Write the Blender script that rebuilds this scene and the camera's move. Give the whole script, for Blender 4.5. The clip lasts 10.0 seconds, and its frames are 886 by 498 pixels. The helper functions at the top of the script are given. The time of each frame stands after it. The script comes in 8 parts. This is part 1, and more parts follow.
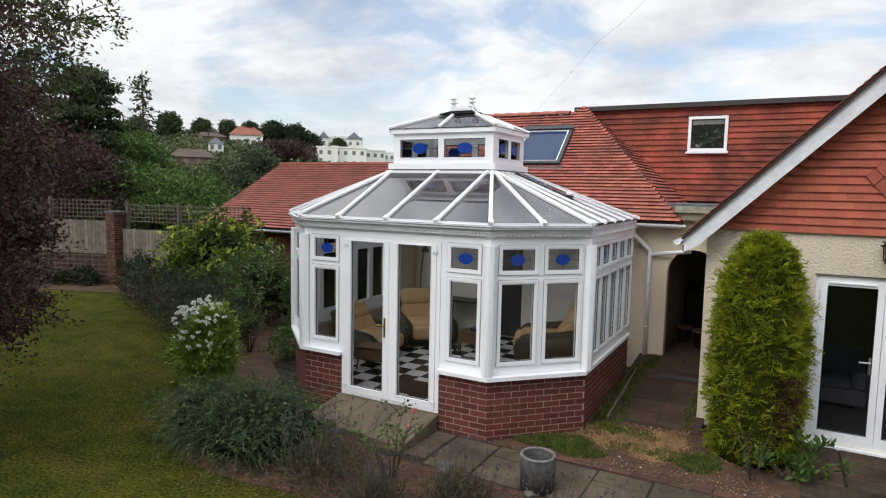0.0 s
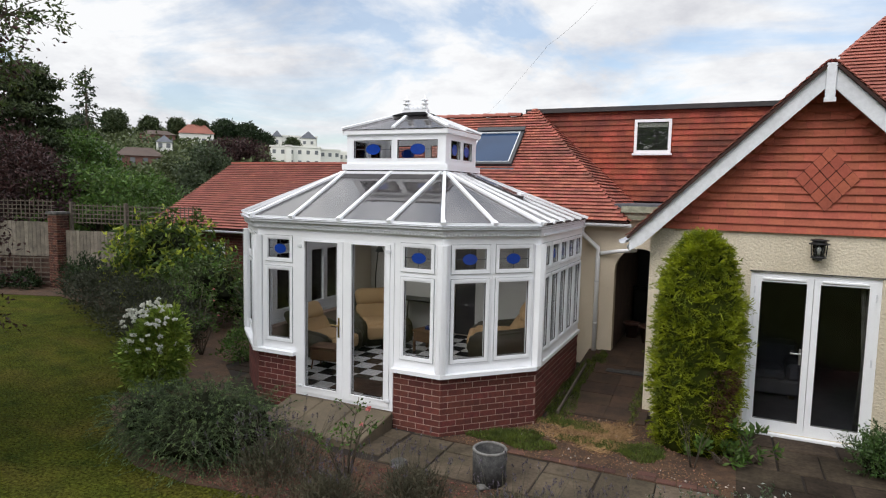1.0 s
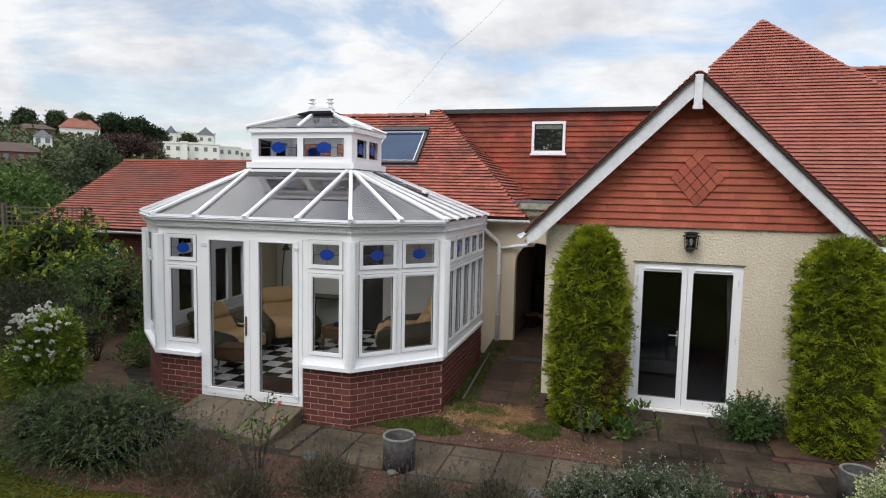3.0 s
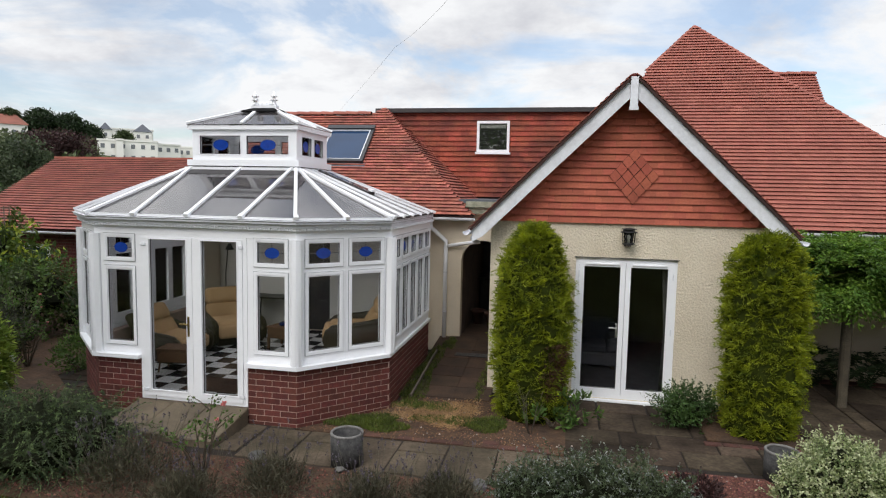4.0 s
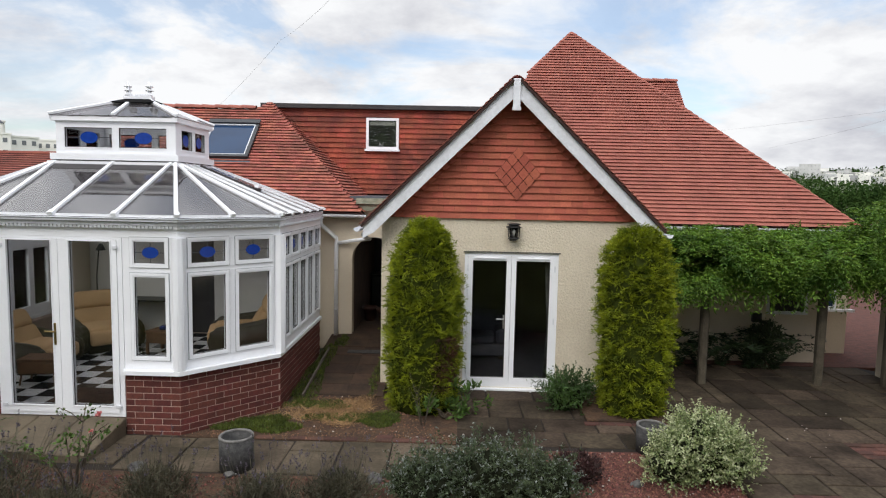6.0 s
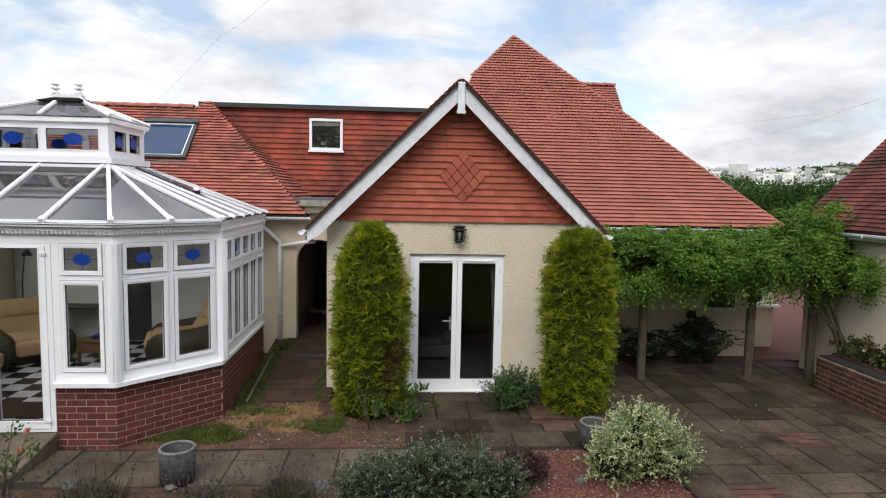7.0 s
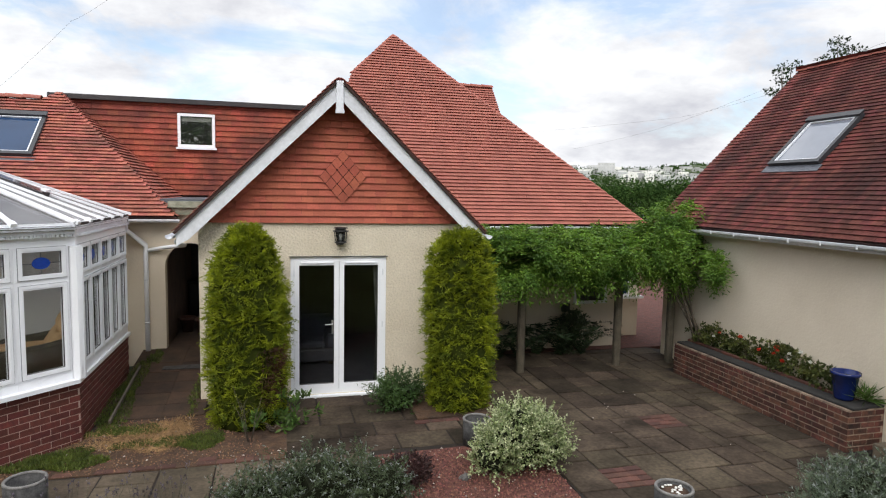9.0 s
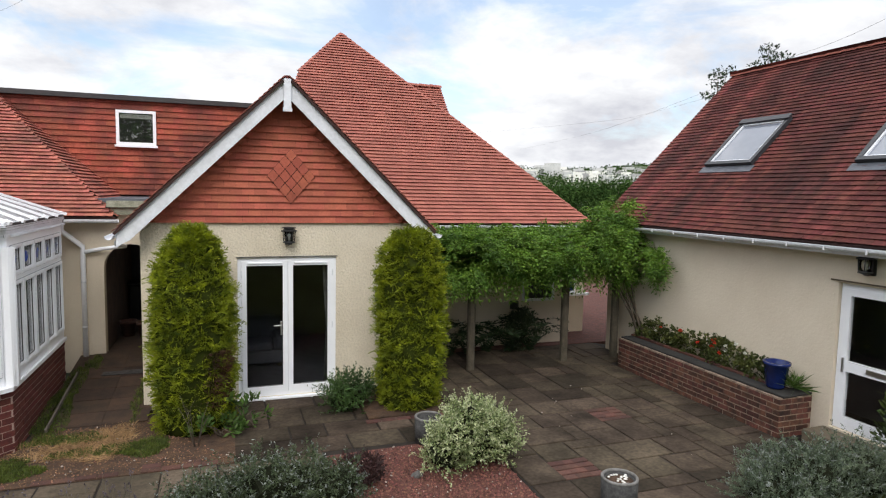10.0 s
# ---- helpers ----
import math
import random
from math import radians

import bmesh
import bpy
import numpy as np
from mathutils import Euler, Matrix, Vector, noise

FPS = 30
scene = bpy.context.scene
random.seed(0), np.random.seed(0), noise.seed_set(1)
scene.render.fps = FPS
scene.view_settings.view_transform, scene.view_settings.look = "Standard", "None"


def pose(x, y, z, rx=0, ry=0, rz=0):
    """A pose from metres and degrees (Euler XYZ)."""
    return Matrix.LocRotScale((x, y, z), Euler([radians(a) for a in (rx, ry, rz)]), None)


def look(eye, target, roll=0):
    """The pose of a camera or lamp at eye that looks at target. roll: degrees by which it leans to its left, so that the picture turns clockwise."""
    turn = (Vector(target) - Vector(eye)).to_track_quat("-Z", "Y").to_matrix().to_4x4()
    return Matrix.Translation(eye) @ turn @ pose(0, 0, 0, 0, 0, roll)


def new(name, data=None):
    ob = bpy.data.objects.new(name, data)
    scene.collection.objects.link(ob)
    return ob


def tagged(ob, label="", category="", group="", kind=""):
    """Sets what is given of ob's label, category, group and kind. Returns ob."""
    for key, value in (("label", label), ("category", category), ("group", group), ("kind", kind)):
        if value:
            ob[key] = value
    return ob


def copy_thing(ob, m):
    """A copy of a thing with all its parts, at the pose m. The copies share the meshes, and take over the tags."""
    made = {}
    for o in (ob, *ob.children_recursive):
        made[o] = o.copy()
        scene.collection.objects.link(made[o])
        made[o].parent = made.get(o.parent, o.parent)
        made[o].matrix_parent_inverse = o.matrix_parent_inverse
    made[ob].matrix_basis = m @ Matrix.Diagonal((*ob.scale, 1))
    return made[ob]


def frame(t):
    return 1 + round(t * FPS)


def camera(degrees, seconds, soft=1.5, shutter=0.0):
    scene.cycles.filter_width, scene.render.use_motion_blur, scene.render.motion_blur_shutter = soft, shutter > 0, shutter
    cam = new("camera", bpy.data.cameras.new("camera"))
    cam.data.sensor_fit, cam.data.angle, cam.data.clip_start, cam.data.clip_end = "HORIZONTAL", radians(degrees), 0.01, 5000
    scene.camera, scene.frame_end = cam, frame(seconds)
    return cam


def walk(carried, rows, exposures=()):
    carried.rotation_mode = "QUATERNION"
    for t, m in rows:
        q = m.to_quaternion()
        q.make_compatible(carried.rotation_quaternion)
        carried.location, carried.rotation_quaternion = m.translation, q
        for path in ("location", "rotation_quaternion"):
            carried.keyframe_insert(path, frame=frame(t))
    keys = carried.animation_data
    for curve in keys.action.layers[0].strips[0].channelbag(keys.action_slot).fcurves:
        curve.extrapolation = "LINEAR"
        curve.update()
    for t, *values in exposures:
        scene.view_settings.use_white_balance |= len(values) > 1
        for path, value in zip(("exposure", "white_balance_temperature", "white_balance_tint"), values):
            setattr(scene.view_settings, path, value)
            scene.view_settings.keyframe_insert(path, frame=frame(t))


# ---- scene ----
# camera and its path: seconds, x, y, z, yaw, pitch, roll
cam = camera(71.18, 10.0, 1.15)
ROWS = [
    (0.0, -0.439, 0.686, 3.227, 28.63, -5.39, 1.21),
    (0.5, -0.402, 0.654, 3.235, 26.59, -5.38, 1.23),
    (1.0, -0.345, 0.592, 3.240, 24.57, -5.32, 1.23),
    (1.5, -0.298, 0.527, 3.249, 22.68, -5.29, 1.17),
    (2.0, -0.264, 0.443, 3.238, 20.58, -5.26, 1.16),
    (2.5, -0.253, 0.369, 3.234, 18.32, -5.26, 1.17),
    (4.0, -0.188, 0.225, 3.210, 11.11, -5.24, 1.14),
    (4.5, -0.181, 0.184, 3.203, 8.67, -5.22, 1.12),
    (5.0, -0.177, 0.157, 3.195, 6.01, -5.26, 1.14),
    (5.5, -0.172, 0.147, 3.179, 3.56, -5.26, 1.17),
    (7.0, -0.199, 0.133, 3.249, -4.11, -5.24, 1.15),
    (7.5, -0.201, 0.139, 3.268, -6.53, -5.27, 1.13),
    (8.0, -0.202, 0.140, 3.286, -9.32, -5.28, 1.13),
    (8.5, -0.173, 0.155, 3.303, -11.91, -5.29, 1.08),
    (9.0, -0.145, 0.176, 3.309, -14.76, -5.31, 1.10),
    (9.5, -0.155, 0.162, 3.298, -17.30, -5.26, 1.12),
    (10.0, -0.176, 0.138, 3.304, -19.50, -5.25, 1.13),
]
walk(cam, [(t, pose(x, y, z, 90 + pitch, 0, yaw) @ pose(0, 0, 0, 0, 0, roll)) for t, x, y, z, yaw, pitch, roll in ROWS],
     [(0.0, 0.20), (2.5, 0.17), (5.0, 0.16), (7.5, 0.28), (10.0, 0.36)])

# ---------------------------------------------------------------- sky and sun
SUN_EL, SUN_AZ = 42.0, 200.0     # degrees; azimuth clockwise from +y
world = bpy.data.worlds.new("overcast_sky")
scene.world = world
world.use_nodes = True
wn, wl = world.node_tree.nodes, world.node_tree.links
wn.clear()
sky = wn.new("ShaderNodeTexSky")
sky.sky_type, sky.sun_disc = "NISHITA", False
sky.sun_elevation, sky.sun_rotation = radians(SUN_EL), radians(SUN_AZ)
sky.air_density, sky.dust_density = 1.0, 1.5
tc = wn.new("ShaderNodeTexCoord")
sepv = wn.new("ShaderNodeSeparateXYZ")
wl.new(tc.outputs["Generated"], sepv.inputs[0])
# project the direction on a flat cloud layer
den = wn.new("ShaderNodeMath"); den.operation = "ADD"; den.inputs[1].default_value = 0.30
absz = wn.new("ShaderNodeMath"); absz.operation = "ABSOLUTE"
wl.new(sepv.outputs[2], absz.inputs[0]); wl.new(absz.outputs[0], den.inputs[0])
dx = wn.new("ShaderNodeMath"); dx.operation = "DIVIDE"
dy = wn.new("ShaderNodeMath"); dy.operation = "DIVIDE"
wl.new(sepv.outputs[0], dx.inputs[0]); wl.new(den.outputs[0], dx.inputs[1])
wl.new(sepv.outputs[1], dy.inputs[0]); wl.new(den.outputs[0], dy.inputs[1])
com = wn.new("ShaderNodeCombineXYZ")
wl.new(dx.outputs[0], com.inputs[0]); wl.new(dy.outputs[0], com.inputs[1])
cn = wn.new("ShaderNodeTexNoise")
cn.inputs["Scale"].default_value, cn.inputs["Detail"].default_value, cn.inputs["Roughness"].default_value = 1.25, 11.0, 0.58
cn.inputs["Distortion"].default_value = 0.55
wl.new(com.outputs[0], cn.inputs["Vector"])
cover = wn.new("ShaderNodeValToRGB")
cover.color_ramp.elements[0].position, cover.color_ramp.elements[0].color = 0.41, (0.28, 0.28, 0.28, 1)
cover.color_ramp.elements[1].position, cover.color_ramp.elements[1].color = 0.52, (1, 1, 1, 1)
wl.new(cn.outputs["Fac"], cover.inputs[0])
cn2 = wn.new("ShaderNodeTexNoise")
cn2.inputs["Scale"].default_value, cn2.inputs["Detail"].default_value, cn2.inputs["Roughness"].default_value = 1.7, 11.0, 0.60
wl.new(com.outputs[0], cn2.inputs["Vector"])
tone = wn.new("ShaderNodeValToRGB")
tone.color_ramp.elements[0].position, tone.color_ramp.elements[0].color = 0.34, (0.62, 0.63, 0.685, 1)
tone.color_ramp.elements[1].position, tone.color_ramp.elements[1].color = 0.56, (0.985, 0.995, 1.012, 1)
wl.new(cn2.outputs["Fac"], tone.inputs[0])
skyb = wn.new("ShaderNodeBackground"); skyb.inputs[1].default_value = 0.15
cloudb = wn.new("ShaderNodeBackground"); cloudb.inputs[1].default_value = 0.78
# an overcast sky is brighter towards the zenith
zen = wn.new("ShaderNodeMapRange")
zen.inputs["From Min"].default_value, zen.inputs["From Max"].default_value = 0.28, 1.0
zen.inputs["To Min"].default_value, zen.inputs["To Max"].default_value = 0.86, 2.4
wl.new(sepv.outputs[2], zen.inputs["Value"]); wl.new(zen.outputs[0], cloudb.inputs[1])
wl.new(sky.outputs[0], skyb.inputs[0]); wl.new(tone.outputs[0], cloudb.inputs[0])
smix = wn.new("ShaderNodeMixShader")
wl.new(cover.outputs[0], smix.inputs[0]); wl.new(skyb.outputs[0], smix.inputs[1]); wl.new(cloudb.outputs[0], smix.inputs[2])
wout = wn.new("ShaderNodeOutputWorld")
wl.new(smix.outputs[0], wout.inputs[0])

sun_data = bpy.data.lights.new("sun", "SUN")
sun_data.energy, sun_data.angle, sun_data.color = 1.15, radians(32), (1.0, 0.96, 0.9)
sun = new("sun", sun_data)
_a = radians(SUN_AZ)
sun.matrix_world = look((40 * math.sin(_a), 40 * math.cos(_a), 40 * math.tan(radians(SUN_EL))), (0, 0, 0))

# ---------------------------------------------------------------- materials
def material(name, colour, colour2=None, rough=0.7, scale=6.0, metal=0.0, bump=0.0, bump_scale=40.0, random_by="", spread=0.25,
             fine=0.0, fine_scale=60.0, spec=0.4, translucent=0.0, mottle=1.0, streak=None):
    """Two-scale procedural surface. random_by: 'object' or 'island' brightens or darkens each piece a little."""
    m = bpy.data.materials.new(name)
    m.use_nodes = True
    n, l = m.node_tree.nodes, m.node_tree.links
    b = n["Principled BSDF"]
    b.inputs["Roughness"].default_value, b.inputs["Metallic"].default_value = rough, metal
    b.inputs["Specular IOR Level"].default_value = spec
    geo = n.new("ShaderNodeNewGeometry")
    where = geo.outputs["Position"]
    n1 = n.new("ShaderNodeTexNoise")
    n1.inputs["Scale"].default_value, n1.inputs["Detail"].default_value, n1.inputs["Roughness"].default_value = scale, 6.0, 0.6
    l.new(where, n1.inputs["Vector"])
    ramp = n.new("ShaderNodeValToRGB")
    c2 = colour2 or tuple(c * 0.7 for c in colour)
    ramp.color_ramp.elements[0].position, ramp.color_ramp.elements[0].color = 0.5 - 0.18 * mottle, (*c2, 1)
    ramp.color_ramp.elements[1].position, ramp.color_ramp.elements[1].color = 0.5 + 0.15 * mottle, (*colour, 1)
    l.new(n1.outputs["Fac"], ramp.inputs[0])
    out = ramp.outputs[0]
    if streak:
        # long stains: stretch of the noise, their colour, how much they cover
        mp = n.new("ShaderNodeMapping"); mp.inputs["Scale"].default_value = streak[0]
        ns = n.new("ShaderNodeTexNoise"); ns.inputs["Scale"].default_value, ns.inputs["Detail"].default_value = 1.0, 5.0
        l.new(where, mp.inputs["Vector"]); l.new(mp.outputs[0], ns.inputs["Vector"])
        sr = n.new("ShaderNodeMapRange")
        sr.inputs["From Min"].default_value, sr.inputs["From Max"].default_value = 0.48, 0.68
        sr.inputs["To Max"].default_value = streak[2]
        l.new(ns.outputs["Fac"], sr.inputs["Value"])
        mc = n.new("ShaderNodeMixRGB"); mc.inputs[2].default_value = (*streak[1], 1)
        l.new(sr.outputs[0], mc.inputs[0]); l.new(out, mc.inputs[1])
        out = mc.outputs[0]
    if fine:
        n2 = n.new("ShaderNodeTexNoise")
        n2.inputs["Scale"].default_value, n2.inputs["Detail"].default_value = fine_scale, 3.0
        l.new(where, n2.inputs["Vector"])
        mr = n.new("ShaderNodeMapRange")
        mr.inputs["From Min"].default_value, mr.inputs["From Max"].default_value = 0.3, 0.7
        mr.inputs["To Min"].default_value, mr.inputs["To Max"].default_value = 1 - fine, 1 + fine
        l.new(n2.outputs["Fac"], mr.inputs["Value"])
        hv = n.new("ShaderNodeHueSaturation")
        l.new(mr.outputs[0], hv.inputs["Value"]); l.new(out, hv.inputs["Color"])
        out = hv.outputs[0]
    if random_by:
        if random_by == "object":
            rnd = n.new("ShaderNodeObjectInfo").outputs["Random"]
        else:
            rnd = geo.outputs["Random Per Island"]
        mr = n.new("ShaderNodeMapRange")
        mr.inputs["To Min"].default_value, mr.inputs["To Max"].default_value = 1 - spread, 1 + spread
        l.new(rnd, mr.inputs["Value"])
        mh = n.new("ShaderNodeMapRange")
        mh.inputs["To Min"].default_value, mh.inputs["To Max"].default_value = 0.5 - 0.03 * spread, 0.5 + 0.03 * spread
        frac = n.new("ShaderNodeMath"); frac.operation = "FRACT"
        mul = n.new("ShaderNodeMath"); mul.operation = "MULTIPLY"; mul.inputs[1].default_value = 17.3
        l.new(rnd, mul.inputs[0]); l.new(mul.outputs[0], frac.inputs[0]); l.new(frac.outputs[0], mh.inputs["Value"])
        hv = n.new("ShaderNodeHueSaturation")
        l.new(mr.outputs[0], hv.inputs["Value"]); l.new(mh.outputs[0], hv.inputs["Hue"]); l.new(out, hv.inputs["Color"])
        out = hv.outputs[0]
    l.new(out, b.inputs["Base Color"])
    if bump:
        n3 = n.new("ShaderNodeTexNoise")
        n3.inputs["Scale"].default_value, n3.inputs["Detail"].default_value = bump_scale, 5.0
        l.new(where, n3.inputs["Vector"])
        bp = n.new("ShaderNodeBump")
        bp.inputs["Strength"].default_value, bp.inputs["Distance"].default_value = min(1.0, bump * 60), bump
        l.new(n3.outputs["Fac"], bp.inputs["Height"]); l.new(bp.outputs[0], b.inputs["Normal"])
    if translucent:
        tr = n.new("ShaderNodeBsdfTranslucent")
        l.new(out, tr.inputs["Color"])
        mx = n.new("ShaderNodeMixShader"); mx.inputs[0].default_value = translucent
        l.new(b.outputs[0], mx.inputs[1]); l.new(tr.outputs[0], mx.inputs[2])
        l.new(mx.outputs[0], n["Material Output"].inputs["Surface"])
    return m


def glazing(name, tint, ior=1.5, rough=0.02, veil=0.0, veil_colour=(0.5, 0.5, 0.5)):
    """Thin sheet of glass: see-through, with a gloss that grows at a slant; veil: share of a pale diffuse layer."""
    m = bpy.data.materials.new(name)
    m.use_nodes = True
    n, l = m.node_tree.nodes, m.node_tree.links
    n.remove(n["Principled BSDF"])
    t = n.new("ShaderNodeBsdfTransparent"); t.inputs[0].default_value = (*tint, 1)
    g = n.new("ShaderNodeBsdfGlossy"); g.inputs["Roughness"].default_value = rough
    f = n.new("ShaderNodeFresnel"); f.inputs[0].default_value = ior
    base = t.outputs[0]
    if veil:
        d = n.new("ShaderNodeBsdfDiffuse")
        ns = n.new("ShaderNodeTexNoise"); ns.inputs["Scale"].default_value = 5.0; ns.inputs["Detail"].default_value = 6.0
        rp = n.new("ShaderNodeValToRGB")
        rp.color_ramp.elements[0].color = (*[c * 0.75 for c in veil_colour], 1)
        rp.color_ramp.elements[1].color = (*veil_colour, 1)
        l.new(ns.outputs["Fac"], rp.inputs[0]); l.new(rp.outputs[0], d.inputs[0])
        tl = n.new("ShaderNodeBsdfTranslucent"); l.new(rp.outputs[0], tl.inputs[0])
        mt = n.new("ShaderNodeMixShader"); mt.inputs[0].default_value = 0.5
        l.new(d.outputs[0], mt.inputs[1]); l.new(tl.outputs[0], mt.inputs[2])
        mv = n.new("ShaderNodeMixShader"); mv.inputs[0].default_value = veil
        l.new(base, mv.inputs[1]); l.new(mt.outputs[0], mv.inputs[2])
        base = mv.outputs[0]
    mx = n.new("ShaderNodeMixShader")
    l.new(f.outputs[0], mx.inputs[0]); l.new(base, mx.inputs[1]); l.new(g.outputs[0], mx.inputs[2])
    l.new(mx.outputs[0], n["Material Output"].inputs["Surface"])
    return m


UPVC = material("white_upvc", (0.87, 0.885, 0.915), (0.83, 0.845, 0.875), 0.35, 1.5, fine=0.02)
UPVC_DULL = material("weathered_white_paint", (0.745, 0.765, 0.805), (0.64, 0.655, 0.69), 0.5, 2.5, fine=0.06, fine_scale=20)
GLASS = glazing("window_glass", (0.86, 0.875, 0.885), 1.45)
ROOF_GLASS = glazing("tinted_roof_glass", (0.86, 0.83, 0.85), 2.35, 0.03, 0.10, (0.92, 0.86, 0.92))
BLUE_GLASS = material("blue_stained_glass", (0.014, 0.055, 0.33), (0.010, 0.040, 0.24), 0.15, 20)
LEAD = material("grey_lead", (0.105, 0.115, 0.135), (0.07, 0.076, 0.09), 0.55, 8, fine=0.1)
SASH_SHADOW = material("sash_shadow_grey", (0.30, 0.31, 0.33), (0.22, 0.23, 0.25), 0.8, 6)
MATT_BLACK = material("matt_black_vent", (0.010, 0.010, 0.011), (0.016, 0.016, 0.016), 0.95, 8, spec=0.05)
BLACK = material("black_metal", (0.012, 0.012, 0.013), (0.02, 0.02, 0.02), 0.4, 8)
FASCIA = material("black_fascia", (0.03, 0.028, 0.03), (0.05, 0.045, 0.045), 0.6, 4, fine=0.1)
BRICK = material("dark_red_brick", (0.138, 0.036, 0.028), (0.084, 0.0235, 0.020), 0.8, 14, bump=0.003, bump_scale=60, random_by="object", spread=0.24, fine=0.15)
BRICK_OLD = material("weathered_garden_brick", (0.129, 0.0482, 0.031), (0.0327, 0.0181, 0.0138), 0.9, 7, bump=0.004, bump_scale=50, random_by="object", spread=0.4, fine=0.2)
MORTAR = material("mortar", (0.46, 0.34, 0.29), (0.36, 0.26, 0.22), 0.95, 10, bump=0.002, fine=0.1)
MORTAR_OLD = material("old_mortar", (0.30, 0.225, 0.165), (0.11, 0.080, 0.062), 0.95, 8, bump=0.003, fine=0.15)
TILE = material("red_clay_tile", (0.352, 0.12, 0.088), (0.264, 0.088, 0.0651), 0.8, 1.8, bump=0.002, random_by="island", spread=0.08, fine=0.1, fine_scale=30)
TILE_OB = material("red_clay_roof_tile", (0.352, 0.12, 0.088), (0.264, 0.088, 0.0651), 0.8, 1.8, bump=0.002, random_by="object", spread=0.08, fine=0.1, fine_scale=30)
TILE_WALL = material("hung_clay_tile", (0.43, 0.115, 0.069), (0.33, 0.086, 0.053), 0.8, 1.6, bump=0.002, random_by="object", spread=0.13, fine=0.10, fine_scale=30)
TILE_ANNEX = material("dull_red_tile", (0.33, 0.108, 0.082), (0.23, 0.078, 0.060), 0.85, 1.4, bump=0.002, random_by="island", spread=0.14, fine=0.12, fine_scale=20)
TILE_ANNEX_OB = material("dull_red_roof_tile", (0.33, 0.108, 0.082), (0.23, 0.078, 0.060), 0.85, 1.4, bump=0.002, random_by="object", spread=0.14, fine=0.12, fine_scale=20)
TILE_DORMER = material("weathered_hung_tile", (0.36, 0.082, 0.048), (0.15, 0.042, 0.030), 0.85, 1.3, bump=0.002, random_by="island", spread=0.2, fine=0.15, fine_scale=22, streak=((0.7, 1.0, 3.0), (0.055, 0.026, 0.022), 0.55))
TILE_DORMER_OB = material("weathered_hung_wall_tile", (0.36, 0.082, 0.048), (0.15, 0.042, 0.030), 0.85, 1.3, bump=0.002, random_by="object", spread=0.2, fine=0.15, fine_scale=22, streak=((0.7, 1.0, 3.0), (0.055, 0.026, 0.022), 0.55))
TILE_WING = material("lichen_spotted_tile", (0.40, 0.122, 0.086), (0.25, 0.080, 0.058), 0.85, 1.6, bump=0.003, random_by="island", spread=0.24, fine=0.18, fine_scale=18, streak=((1.5, 1.0, 4.0), (0.10, 0.052, 0.040), 0.55))
TILE_WING_OB = material("lichen_spotted_roof_tile", (0.40, 0.122, 0.086), (0.25, 0.080, 0.058), 0.85, 1.6, bump=0.003, random_by="object", spread=0.24, fine=0.18, fine_scale=18, streak=((1.5, 1.0, 4.0), (0.10, 0.052, 0.040), 0.55))
TILE_OLD = material("mossy_brown_tile", (0.096, 0.0272, 0.0226), (0.038, 0.0164, 0.0148), 0.85, 0.9, spec=0.2, bump=0.002, random_by="island", spread=0.28, fine=0.2, fine_scale=14, streak=((0.12, 1.6, 0.12), (0.215, 0.058, 0.048), 0.6))
TILE_OLD_OB = material("mossy_brown_roof_tile", (0.096, 0.0272, 0.0226), (0.038, 0.0164, 0.0148), 0.85, 0.9, spec=0.2, bump=0.002, random_by="object", spread=0.28, fine=0.2, fine_scale=14, streak=((0.12, 1.6, 0.12), (0.215, 0.058, 0.048), 0.6))
UNDERLAY = material("dark_underlay", (0.05, 0.022, 0.018), (0.03, 0.016, 0.014), 0.9, 5)
CREAM = material("cream_roughcast", (0.706, 0.634, 0.501), (0.618, 0.545, 0.417), 0.9, 1.2, bump=0.022, bump_scale=32, fine=0.08, fine_scale=32)
CREAM_SMOOTH = material("cream_render", (0.677, 0.597, 0.475), (0.611, 0.531, 0.414), 0.9, 1.0, bump=0.010, bump_scale=24, fine=0.04)
PLASTER = material("white_plaster", (0.72, 0.71, 0.67), (0.66, 0.65, 0.61), 0.9, 1.0)
# Dark wall colour stands in for the shade of unlit rooms.
DARK_ROOM = material("unlit_dark_wall", (0.095, 0.098, 0.11), (0.065, 0.067, 0.077), 0.9, 2)
# Two copies of one paving: SLAB dark for shade, SLAB_BUFF lit and paler.
SLAB = material("stone_paving", (0.076, 0.058, 0.041), (0.0225, 0.0170, 0.0122), 0.9, 1.5, spec=0.15, bump=0.004, bump_scale=22, random_by="object", spread=0.36, fine=0.26, fine_scale=22)
SLAB_BUFF = material("lit_buff_paving", (0.115, 0.090, 0.064), (0.055, 0.043, 0.031), 0.9, 1.8, spec=0.15, bump=0.004, bump_scale=22, random_by="object", spread=0.22, fine=0.22, fine_scale=26, streak=((2.0, 2.0, 2.0), (0.040, 0.036, 0.022), 0.5))
STEP_STONE = material("buff_step_stone", (0.143, 0.113, 0.0754), (0.082, 0.0656, 0.0451), 0.85, 3, bump=0.003, fine=0.15)
JOINT = material("paving_joint_soil", (0.0224, 0.0163, 0.0112), (0.0112, 0.0086, 0.00688), 0.95, 5, bump=0.006, fine=0.25)
SOIL = material("dark_soil", (0.088, 0.049, 0.027), (0.038, 0.0225, 0.014), 0.95, 4, bump=0.02, bump_scale=18, fine=0.3)
RED_GRAVEL = material("red_gravel", (0.12, 0.046, 0.034), (0.065, 0.028, 0.022), 0.95, 7, bump=0.012, bump_scale=50, fine=0.4, fine_scale=70)
